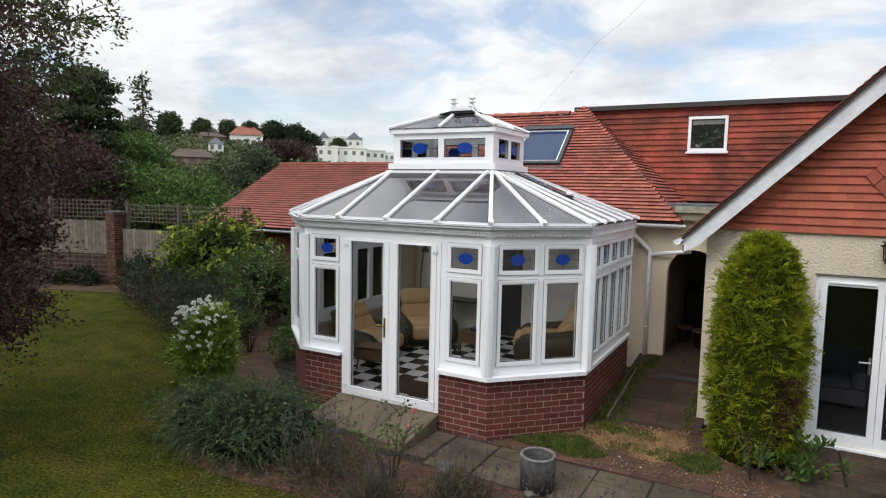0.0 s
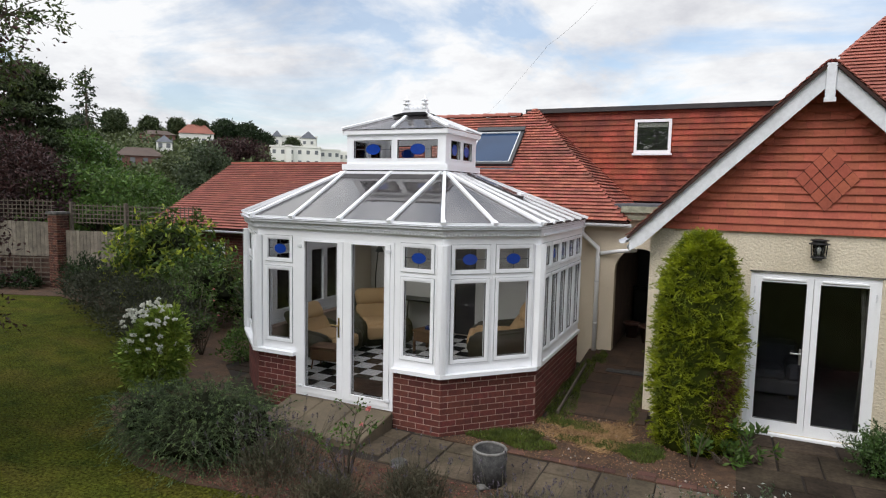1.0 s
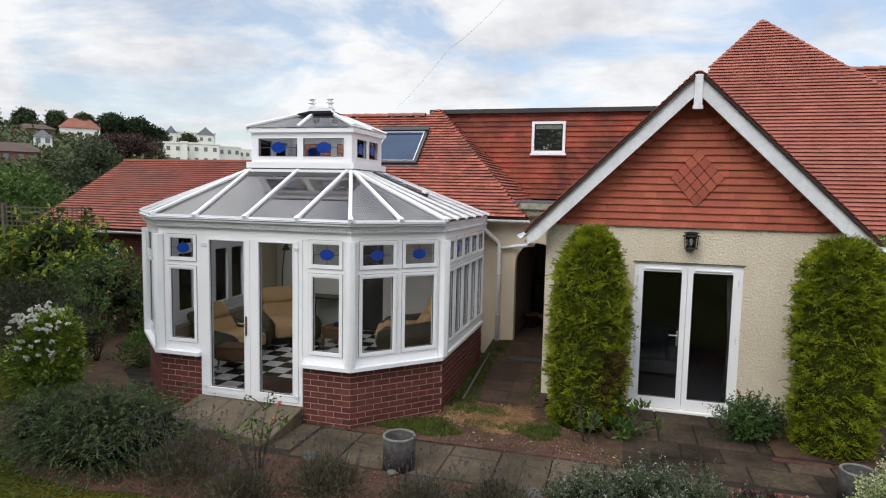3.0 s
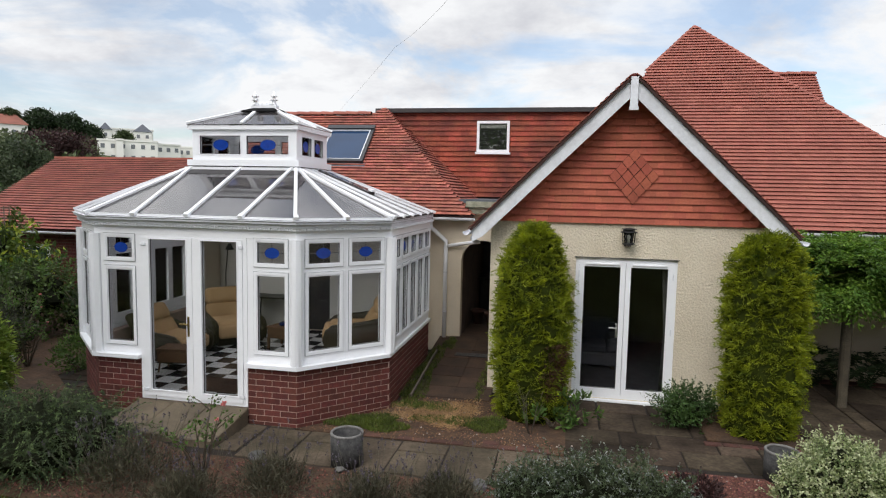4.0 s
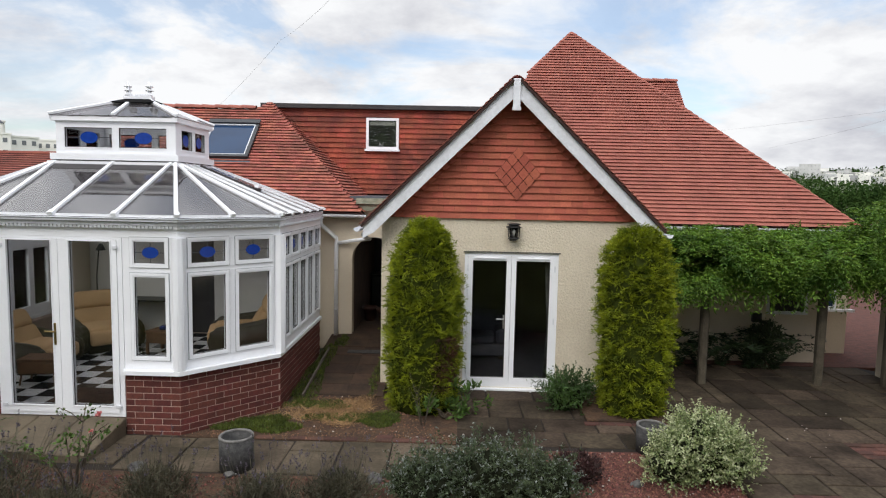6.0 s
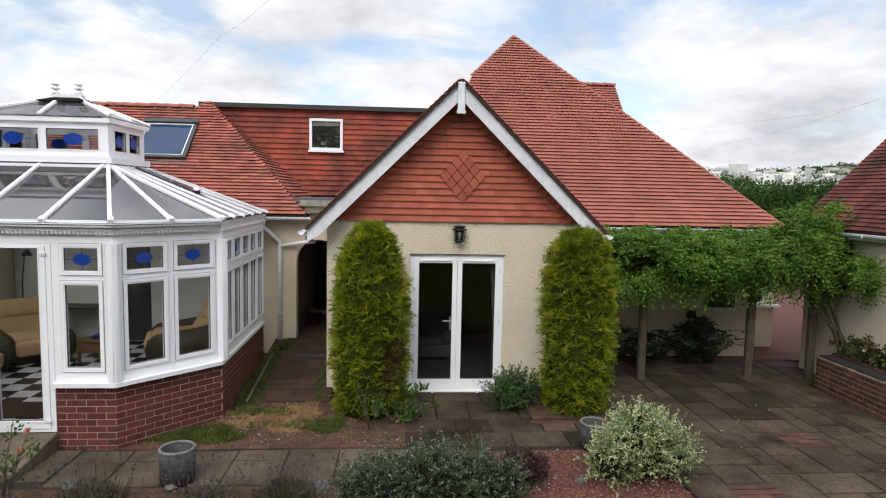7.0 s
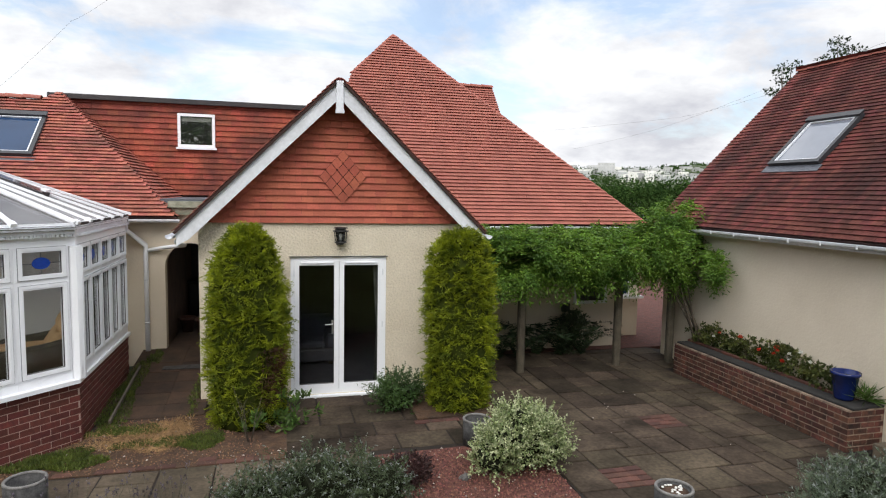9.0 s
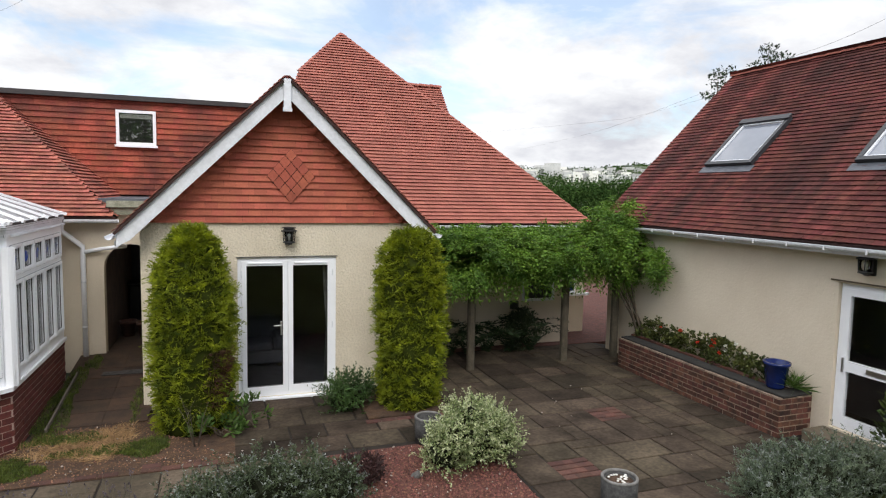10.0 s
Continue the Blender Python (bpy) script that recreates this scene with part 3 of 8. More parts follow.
def gutter_run(bm, p, q, r=0.06):
    """A half-round gutter along an edge, with its thickness."""
    p, q = Vector(p), Vector(q)
    x = (q - p).normalized()
    y = Vector((0, 0, 1)).cross(x).normalized()
    n = 6
    for s in (1.0,):
        o_, i_ = [], []
        for e in (p, q):
            o_.append([bm.verts.new(e + y * (r * math.cos(math.pi * k / n)) - Vector((0, 0, r * math.sin(math.pi * k / n)))) for k in range(n + 1)])
            i_.append([bm.verts.new(e + y * (0.85 * r * math.cos(math.pi * k / n)) - Vector((0, 0, 0.85 * r * math.sin(math.pi * k / n)))) for k in range(n + 1)])
        for k in range(n):
            bm.faces.new((o_[0][k], o_[0][k + 1], o_[1][k + 1], o_[1][k]))
            bm.faces.new((i_[0][k], i_[1][k], i_[1][k + 1], i_[0][k + 1]))
            bm.faces.new((o_[0][k], i_[0][k], i_[0][k + 1], o_[0][k + 1]))
            bm.faces.new((o_[1][k], o_[1][k + 1], i_[1][k + 1], i_[1][k]))
        for k in (0, n):
            bm.faces.new((o_[0][k], o_[1][k], i_[1][k], i_[0][k]))
    return bm


# ---------------------------------------------------------------- ground
bm = BM()
R0 = 2500
box(bm, -R0, R0, -R0, R0, -2.0, -0.06)
ground = tagged(part("ground", bm, FIELD), "far ground of fields and gardens reaching the horizon", "ground", kind="structure")


def ground_sheet(name, poly, z0, z1, mat, label, cat="ground"):
    bm = BM()
    prism(bm, [(x, y, z0) for x, y in poly], (0, 0, z1 - z0))
    return tagged(part(name, bm, mat), label, cat, kind="structure")


lawn = ground_sheet("lawn", [(-45, -12), (-6.4, -12), (-6.4, 5.4), (-6.9, 5.6), (-8.4, 6.6), (-9.6, 8.6), (-14.5, 11.2), (-17.6, 12.0), (-45, 2)], -0.06, 0.0, LAWN, "mown green lawn with paler worn streaks", "lawn")
front_lawn = ground_sheet("lawn", [(-6.4, -12), (14, -12), (14, 4.6), (3.0, 5.4), (1.2, 5.6), (-3.6, 5.2), (-4.7, 5.5), (-5.5, 5.35), (-6.4, 5.4)], -0.06, 0.0, LAWN, "edge of mown lawn before the shrub bed", "lawn")
bed = ground_sheet("flower_bed", [(-45, 2), (-17.6, 12.0), (-14.5, 11.2), (-9.6, 8.6), (-8.4, 6.6), (-6.9, 5.6), (-6.4, 5.4), (-5.5, 5.35), (-4.7, 5.5), (-3.6, 5.2), (1.2, 5.6), (0.2, 6.75), (-4.6, 6.75), (-6.9, 7.7), (-8.5, 9.0), (-8.5, 20), (-45, 20)], -0.06, 0.01, SOIL, "dark soil bed planted with shrubs and flowers", "flower bed")
gravel = ground_sheet("gravel_bed", [(0.2, 6.76), (1.2, 5.9), (3.0, 5.4), (3.05, 7.66), (0.98, 7.60), (0.98, 6.76)], -0.06, 0.012, RED_GRAVEL, "red gravel bed with small loose stones", "gravel bed")
paved_base = ground_sheet("paving_bed", [(-6.9, 7.7), (-4.6, 6.76), (3.06, 6.76), (3.01, 5.4), (14, 4.6), (7.58, 11.9), (2.8, 11.9), (2.8, 10.0), (-8.4, 12.2), (-8.5, 9.0)], -0.06, 0.0, JOINT, "dark soil and moss between the paving slabs", "paving")
yard = ground_sheet("yard", [(2.8, 11.92), (7.7, 11.92), (40, 11.92), (40, 60), (2.8, 60)], -0.06, 0.004, RED_GRAVEL, "reddish paved yard behind the pergola", "yard")

# ---------------------------------------------------------------- the house
house = thing("house", "cream roughcast bungalow with red clay tile roofs", "house")
GX0, GX1, GC = -1.33, 2.73, 0.715          # gable block: side walls and centre line
GY = 9.97                                  # gable front face
DOOR = (0.0, 1.5, 0.05, 2.25)

bm = wall_with_holes(GX0, GX1, -0.05, 2.80, [DOOR], GY, GY + 0.26)
part("wall", bm, CREAM, house, "cream roughcast rendered wall")
bm = BM()
box(bm, GX0, GX0 + 0.26, GY + 0.26, 14.6, -0.05, 2.74)
part("wall", bm, CREAM, house)
bm = BM()
box(bm, GX1 - 0.26, GX1, GY + 0.26, 12.2, -0.05, 2.74)
part("wall", bm, CREAM, house)
bm = wall_with_holes(GX1, 6.95, -0.05, 2.75, [(5.95, 6.75, 0.95, 2.0)], 12.2, 12.45)
part("wall", bm, CREAM_SMOOTH, house, "shaded cream wall behind the pergola")
part("wall", box(BM(), 6.7, 6.95, 12.45, 13.0, -0.05, 2.75), CREAM_SMOOTH, house)
part("wall", wall_with_holes(6.7, 8.02, -0.05, 2.75, [(7.2, 7.77, 0.95, 2.1)], 13.0, 13.25), CREAM_SMOOTH, house)
part("wall", box(BM(), 7.77, 8.02, 13.25, 20.0, -0.05, 2.75), CREAM_SMOOTH, house)
# room behind the french door; its dimness is put into dark surface colours
part("wall", box(BM(), GX0 + 0.27, GX1 - 0.27, 14.0, 14.1, 0.0, 2.6), DARK_ROOM, house, "inner wall coloured dark for the dim room")
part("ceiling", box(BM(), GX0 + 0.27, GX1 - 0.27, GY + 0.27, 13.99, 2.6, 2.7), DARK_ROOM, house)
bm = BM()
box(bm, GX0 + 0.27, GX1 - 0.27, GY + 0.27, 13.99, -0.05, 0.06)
part("floor", bm, CARPET, house, "carpet coloured dark for the dim room")
sofa = thing("sofa", "grey sofa, its cloth darkened for the dim room", "sofa", at=(-0.1, 12.0, 0.061))
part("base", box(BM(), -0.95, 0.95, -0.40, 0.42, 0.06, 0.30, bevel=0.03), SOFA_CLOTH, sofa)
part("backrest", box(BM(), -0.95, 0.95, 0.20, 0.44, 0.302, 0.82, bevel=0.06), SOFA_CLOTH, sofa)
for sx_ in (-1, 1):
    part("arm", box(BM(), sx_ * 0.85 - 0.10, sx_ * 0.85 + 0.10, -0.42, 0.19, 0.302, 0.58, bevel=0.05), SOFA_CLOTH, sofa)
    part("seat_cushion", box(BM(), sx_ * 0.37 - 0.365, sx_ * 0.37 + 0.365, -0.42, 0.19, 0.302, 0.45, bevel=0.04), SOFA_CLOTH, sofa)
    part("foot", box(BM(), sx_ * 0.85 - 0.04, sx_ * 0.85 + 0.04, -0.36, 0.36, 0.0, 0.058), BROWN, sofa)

# gable triangle hung with tiles, and its barge boards
GA = 4.965                                 # apex height
GS = 0.985                                 # slope of the gable roof
bm = BM()
prism(bm, [(GX0, GY + 0.02, 2.802), (GX1, GY + 0.02, 2.802), (GC, GY + 0.02, 2.802 + (GC - GX0) * GS)], (0, 0.2, 0))
part("wall", bm, CREAM, house)
hw = GX1 - GC + 0.02
TH0 = 2.785
DC, DH, DW = (GC + 0.08, 3.50), 0.42, 0.36


def in_diamond(a, b):
    return abs(a + GC - hw - DC[0]) / (DW * 0.5) + abs(b + TH0 - DC[1]) / (DH * 0.5) < 1


tiled(house, "gable_tiling", (GC - hw, GY + 0.0, TH0), (1, 0, 0), (0, 0, 1), [(0, 0), (2 * hw, 0), (hw, hw * GS)], TILE_WALL, TILE_WALL,
      lambda p: p.z, gauge=0.105, w=0.175, parts=320, under=0.015, skip=in_diamond, thick=0.022)
diamond = part("diamond_panel", prism(BM(), [(DC[0] - DW, GY - 0.045, DC[1]), (DC[0], GY - 0.045, DC[1] - DH), (DC[0] + DW, GY - 0.045, DC[1]), (DC[0], GY - 0.045, DC[1] + DH)], (0, 0.03, 0)), UNDERLAY, house, "diamond pattern of set tiles")
nd = 4
bm = BM()
g = 0.007
prism(bm, [(-DW / nd + g, 0, 0), (0, 0, -DH / nd + g), (DW / nd - g, 0, 0), (0, 0, DH / nd - g)], (0, -0.018, 0))
dia_me = mesh_of("tile", bm, TILE_WALL)
for i in range(nd):
    for j in range(nd):
        piece("tile", dia_me, diamond, pose(DC[0] + (i - j) * DW / nd, GY - 0.046, DC[1] + (i + j - nd + 1) * DH / nd, random.gauss(0, 1.2), 0, 0))

# winged tiles that end each course along the slopes
for sgn in (-1, 1):
    up_, over = math.sin(radians(50)), math.cos(radians(50))
    vm = tile_slab("verge_tile", 0.20, 0.125, 0.024, TILE_WALL)
    for k in range(18):
        zk = 0.02 + k * 0.105
        edge = hw - zk / GS - 0.13
        if edge < 0.3:
            break
        c = Vector((GC + sgn * edge, GY - 0.016, TH0 + zk + 0.06))
        piece("verge_tile", vm, diamond, Matrix(((over, -sgn * up_, 0, c.x), (0, 0, -1, c.y), (sgn * up_, over, 0, c.z), (0, 0, 0, 1))))
BY = 9.62
for sgn in (-1, 1):
    e = Vector((GC + sgn * 2.30, BY, GA - 2.30 * GS))
    a = Vector((GC, BY, GA))
    dn = Vector((0, 0, -1))
    bm = BM()
    toe = Vector((GC + sgn * 2.13, BY, GA - 2.13 * GS))
    prism(bm, [a + dn * 0.05, a + dn * 0.31, toe + dn * 0.31, e + dn * 0.24, e + dn * 0.05], (0, 0.035, 0))
    part("barge_board", bm, UPVC_DULL, house, "white painted barge board")
    bm = BM()
    prism(bm, [a + Vector((0, 0.036, -0.10)), a + Vector((0, 0.036, -0.16)), e + Vector((0, 0.036, -0.20)), e + Vector((0, 0.036, -0.10))], (0, GY - BY - 0.04, 0))
    part("soffit", bm, UPVC_DULL, house)
bm = BM()
box(bm, GC - 0.055, GC + 0.055, BY - 0.05, BY - 0.002, GA - 0.49, GA - 0.06, bevel=0.008)
box(bm, GC - 0.065, GC + 0.065, BY - 0.06, BY - 0.002, GA - 0.53, GA - 0.48)
part("finial_post", bm, UPVC_DULL, house, "white wooden post under the gable peak")

# gable roof slopes (their ridge runs back into the main roof)
for sgn in (-1, 1):
    sl = Vector((-sgn, 0, GS)).normalized()
    L = 2.34 * math.sqrt(1 + GS * GS)
    if sgn < 0:
        o, uu = (GC - 2.34, 14.2, GA - 2.34 * GS), (0, -1, 0)
    else:
        o, uu = (GC + 2.34, BY - 0.05, GA - 2.34 * GS), (0, 1, 0)
    tiled(house, "gable_roof", o, uu, sl, [(0, 0), (14.2 - BY + 0.05, 0), (14.2 - BY + 0.05, L - 0.10), (0, L - 0.10)], TILE, TILE_OB, lambda p: p.y, parts=150, under=0.035, thick=0.013)
hip_tiles(house, (GC, BY + 0.03, GA - 0.085), (GC, 14.2, GA - 0.085), TILE_OLD_OB, r=0.085)

# main hipped roof
ME, MY, MT = 2.66, 11.8, 7.14              # eave height and line, top
AX, AY = 2.58, 15.8
XL, XR = -1.7, 7.42
vs = Vector((0, AY - MY, MT - ME))
SL = vs.length
ZC = 5.95                                   # where the main roof dies into the dormer
fc = (MT - ZC) / (MT - ME)
tiled(house, "main_roof", (XL, MY, ME), (1, 0, 0), vs, [(2.85 - XL, 0), (XR - XL, 0), (AX - XL, SL), (AX - XL - fc * (AX - XL), SL * (1 - fc)), (1.05 - XL, SL * 0.52)], TILE, TILE_OB, lambda p: abs(p.x - 4.5) + abs(p.z - 3.4))
side = Vector((AX - XR, 0, MT - ME))
tiled(house, "main_roof", (XR, MY, ME), (0, 1, 0), side, [(0, 0), (8.0, 0), (AY - MY, side.length)], TILE, TILE_OB, lambda p: p.z, parts=0)
hip_tiles(house, (XR, MY, ME + 0.0), (AX, AY, MT + 0.0), TILE_OB, r=0.04, step=0.16)
hip_tiles(house, (AX - fc * (AX - XL), AY - fc * (AY - MY), ZC), (AX, AY, MT), TILE_OB, r=0.04, step=0.16)
# rear ridge with its own hip
RY, RZ, RX = 16.9, 6.20, 5.58
s2 = Vector((0, 3.2, 3.4))
tiled(house, "rear_roof", (3.4, RY - 3.2, RZ - 3.4), (1, 0, 0), s2, [(0, 0), (RX - 3.4, 0), (RX - 3.4, s2.length), (0, s2.length)], TILE, TILE_OB, lambda p: p.z, parts=0)
part("rear_gable", prism(BM(), [(RX - 0.3, RY - 3.1, RZ - 3.5), (RX - 0.3, RY, RZ - 0.12), (RX - 0.3, RY + 3.1, RZ - 3.5)], (0.2, 0, 0)), CREAM_SMOOTH, house)
part("rear_slope", prism(BM(), [(3.4, RY + 0.02, RZ), (RX, RY + 0.02, RZ), (RX, RY + 3.2, RZ - 3.4), (3.4, RY + 3.2, RZ - 3.4)], (0, 0, -0.08)), TILE, house)
hip_tiles(house, (3.4, RY, RZ), (RX, RY, RZ), TILE_OB)
bm = gutter_run(BM(), (3.0, MY - 0.07, ME - 0.02), (XR + 0.05, MY - 0.07, ME - 0.02))
part("gutter", bm, UPVC_DULL, house, "white plastic gutter")
bm = BM()
box(bm, 3.0, XR, MY - 0.01, MY + 0.4, ME - 0.20, ME - 0.05)
part("soffit", bm, UPVC_DULL, house)

# left wing: front slope with a hip, ridge, dormer behind
WY, WZ = 12.1, 2.75
WM = 0.9
sv = Vector((0, 1, WM)).normalized()
q = math.sqrt(1 + WM * WM)
tiled(house, "wing_roof", (-11.0, WY, WZ), (1, 0, 0), sv, [(2.7, 0), (9.05, 0), (6.45, 2.72 * q), (6.18, 2.49 * q), (3.7, 2.49 * q)], TILE_WING, TILE_WING_OB,
      lambda p: abs(p.x + 3.6) + abs(p.z - 3.6))
sx = Vector((-2.6, 0, 2.45))
tiled(house, "wing_roof", (-1.95, WY, WZ), (0, 1, 0), sx, [(0, 0), (2.9, 0), (2.72, sx.length)], TILE_WING, TILE_WING_OB, lambda p: p.z, parts=0)
hip_tiles(house, (-7.3, WY + 2.5, WZ + 2.26), (-4.82, WY + 2.5, WZ + 2.26), TILE_OB)
bm = BM()
box(bm, -8.5, -2.2, 12.38, 12.6, 0.0, 2.8)
part("wall", bm, CREAM_SMOOTH, house, "cream rendered wall beside the conservatory")
bm = gutter_run(BM(), (-2.86, 12.06, 2.72), (-1.9, 12.06, 2.72), 0.055)
part("gutter", bm, UPVC_DULL, house)
# dormer
bm = BM()
box(bm, -4.7, 1.4, 15.02, 18.0, 2.9, 5.09)
part("dormer_wall", bm, UNDERLAY, house)
tiled(house, "dormer_tiling", (-4.7, 15.0, 3.12), (1, 0, 0), (0, 0, 1), [(0, 0), (6.1, 0), (6.1, 1.97), (0, 1.97)], TILE_DORMER, TILE_DORMER_OB, lambda p: abs(p.x + 1.9) + abs(p.z - 4.4), under=0.012,
      skip=lambda a, b: 2.43 < a < 3.06 and 1.06 < b < 1.77, gauge=0.12, w=0.20)
bm = BM()
box(bm, -4.8, 1.5, 14.86, 18.1, 5.10, 5.20)
part("dormer_roof", bm, FASCIA, house, "flat dormer roof with a black edge")
DWX0, DWX1, DWZ0, DWZ1 = -2.31, -1.54, 4.17, 4.90
dw = part("window", frame_ring(BM(), DWX0, DWX1, DWZ0, DWZ1, 0.06, 14.90, 15.01), UPVC, house, "white framed dormer window")
part("sill", box(BM(), DWX0 - 0.03, DWX1 + 0.03, 14.88, 14.99, DWZ0 - 0.045, DWZ0 - 0.002), UPVC, dw)
part("pane", box(BM(), DWX0 + 0.06, DWX1 - 0.06, 14.922, 14.928, DWZ0 + 0.06, DWZ1 - 0.06), DORMER_GLASS, dw)
part("blind", box(BM(), DWX0 + 0.08, DWX1 - 0.08, 14.93, 14.934, DWZ1 - 0.17, DWZ1 - 0.08), PLASTER, dw)
# Solid black panel stands in for the unlit room behind the pane.
part("dark_opening", box(BM(), DWX0 + 0.06, DWX1 - 0.06, 14.938, 15.015, DWZ0 + 0.06, DWZ1 - 0.06), FASCIA, dw)
# flat valley roof and mossy stone edge between wing and gable
bm = BM()
box(bm, -2.3, -0.9, 12.4, 15.0, 2.86, 3.08)
part("flat_roof", bm, LEAD, house, "lead covered flat valley")
bm = BM()
box(bm, -2.05, -1.0, 12.25, 12.4, 2.80, 2.92)
box(bm, -2.1, -1.0, 12.18, 12.4, 2.93, 3.04)
part("cornice", bm, MOSSY, house, "mossy stone moulding")
# arched passage
bm = BM()
top = [(-2.2, 12.38, 2.8), (-2.2, 12.38, 1.85)] + [(-1.765 - 0.434 * math.cos(math.pi * k / 12), 12.38, 1.85 + 0.42 * math.sin(math.pi * k / 12)) for k in range(1, 12)] + [(-1.331, 12.38, 1.85), (-1.331, 12.38, 2.8)]
prism(bm, top, (0, 0.22, 0))
part("arch", bm, CREAM_SMOOTH, house, "rendered arch over the passage")
part("passage_wall", box(BM(), -2.4, -2.2, 12.6, 16.0, 0.0, 2.8), DARK_BROWN, house, "dark brown wall of the passage")
# End wall and ceiling coloured dark, standing in for the unlit passage.
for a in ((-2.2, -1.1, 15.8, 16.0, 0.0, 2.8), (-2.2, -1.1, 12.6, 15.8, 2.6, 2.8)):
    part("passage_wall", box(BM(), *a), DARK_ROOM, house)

tp = thing("terracotta_pot", "brown terracotta pot on the passage floor", "pot", at=(-2.02, 13.75, 0.312))
part("body", lathe(BM(), [(0.10, 0), (0.15, 0.26), (0.17, 0.26), (0.17, 0.31), (0.14, 0.31), (0.12, 0.24), (0.01, 0.235)], 20), PATH_BRICK, tp)
wb_ = thing("wheeled_bin", "black plastic wheeled bin at the passage end", "bin", at=(-1.98, 15.3, 0.321))
part("body", box(BM(), -0.20, 0.20, -0.22, 0.22, 0.03, 0.82, bevel=0.03), BLACK, wb_)
part("lid", box(BM(), -0.22, 0.22, -0.25, 0.24, 0.822, 0.87, bevel=0.015), BLACK, wb_)
for s_ in (-1, 1):
    part("wheel", lathe(BM(), [(0.02, -0.02), (0.08, -0.02), (0.08, 0.02), (0.02, 0.02)], 14, pose(s_ * 0.17, 0.24, 0.08, 0, 90, 0)), BLACK, wb_)

# roof light in the wing roof
def roof_light(parent, o, u, v, w, h, label, glass=None):
    """A pivoting roof light: dark outer frame, white inner frame and pane, on a lead apron."""
    u, v = Vector(u).normalized(), Vector(v).normalized()
    n = u.cross(v)
    m = Matrix((u, v, n)).transposed().to_4x4()
    m.translation = Vector(o)
    rl = part("roof_light", frame_ring2(0, w, 0, h, 0.075, 0.0, 0.10, m), GREY_FRAME, parent, label)
    part("sash", frame_ring2(0.075, w - 0.075, 0.075, h - 0.075, 0.030, 0.0, 0.085, m), UPVC_DULL, rl)
    part("hood", box(BM(), -0.01, w + 0.01, h - 0.08, h + 0.04, 0.10, 0.135, m), GREY_FRAME, rl)
    part("pane", box(BM(), 0.105, w - 0.105, 0.105, h - 0.105, 0.05, 0.06, m), glass or SKY_PANE, rl)
    part("apron", box(BM(), -0.06, w + 0.06, -0.16, -0.003, 0.02, 0.035, m), LEAD, rl)
    return rl


def frame_ring2(x0, x1, y0, y1, w, z0, z1, m):
    bm = BM()
    box(bm, x0, x0 + w, y0, y1, z0, z1)
    box(bm, x1 - w, x1, y0, y1, z0, z1)
    box(bm, x0 + w, x1 - w, y0, y0 + w, z0, z1)
    box(bm, x0 + w, x1 - w, y1 - w, y1, z0, z1)
    bm.transform(m)
    return bm


# Blue base colour carries the reflected sky on the panes.
SKY_PANE = material("blue_reflection_pane", (0.022, 0.050, 0.11), (0.018, 0.038, 0.085), 0.03, 1.0, spec=0.18)
# Pale base colour adds to the bright sky reflected in these panes.
PALE_PANE = material("pale_reflection_pane", (0.19, 0.21, 0.25), (0.15, 0.17, 0.205), 0.03, 1.0, spec=0.5)
PALE_PANE.node_tree.nodes["Principled BSDF"].inputs["IOR"].default_value = 1.7
roof_light(house, (-5.68, WY + 1.14, WZ + 1.03), (1, 0, 0), sv, 1.12, 1.22, "roof light with dark grey frame and pane coloured as reflected sky")

# french door of the gable
def french_door(parent, x0, x1, z0, z1, y, handle_x, mat=UPVC, glass=GLASS):
    d = part("french_door", frame_ring(BM(), x0, x1, z0, z1, 0.055, y, y + 0.07), mat, parent, "pair of white french doors with full glass")
    mid = (x0 + x1) / 2
    for a, b in ((x0 + 0.057, mid - 0.003), (mid + 0.003, x1 - 0.057)):
        bm = BM()
        w = 0.075
        box(bm, a, a + w, y - 0.012, y + 0.05, z0 + 0.057, z1 - 0.057)
        box(bm, b - w, b, y - 0.012, y + 0.05, z0 + 0.057, z1 - 0.057)
        box(bm, a + w, b - w, y - 0.012, y + 0.05, z0 + 0.057, z0 + 0.057 + 0.10)
        box(bm, a + w, b - w, y - 0.012, y + 0.05, z1 - 0.057 - w, z1 - 0.057)
        part("door_leaf", bm, mat, d)
        part("pane", box(BM(), a + w, b - w, y + 0.015, y + 0.025, z0 + 0.157, z1 - 0.057 - w), glass, d)
        part("gasket", frame_ring(BM(), a + w, b - w, z0 + 0.157, z1 - 0.057 - w, 0.008, y + 0.004, y + 0.014), FASCIA, d)
        part("vent", box(BM(), a + 0.09, b - 0.09, y - 0.034, y - 0.012, z1 - 0.105, z1 - 0.075, bevel=0.006), mat, d)
    bm = BM()
    box(bm, handle_x - 0.014, handle_x + 0.014, y - 0.022, y - 0.012, 1.02, 1.24, bevel=0.004)
    box(bm, handle_x - 0.12, handle_x + 0.01, y - 0.055, y - 0.038, 1.165, 1.185, bevel=0.005)
    box(bm, handle_x - 0.008, handle_x + 0.008, y - 0.045, y - 0.02, 1.167, 1.183)
    part("handle", bm, STEEL, d, "silver lever handle")
    return d


fd = french_door(house, *DOOR, GY + 0.03, 0.645)
for hx in (DOOR[0] + 0.045, DOOR[1] - 0.065):
    for hz in (0.35, 1.15, 2.0):
        part("hinge", box(BM(), hx, hx + 0.02, GY + 0.008, GY + 0.029, hz - 0.05, hz + 0.05, bevel=0.004), UPVC_DULL, fd)
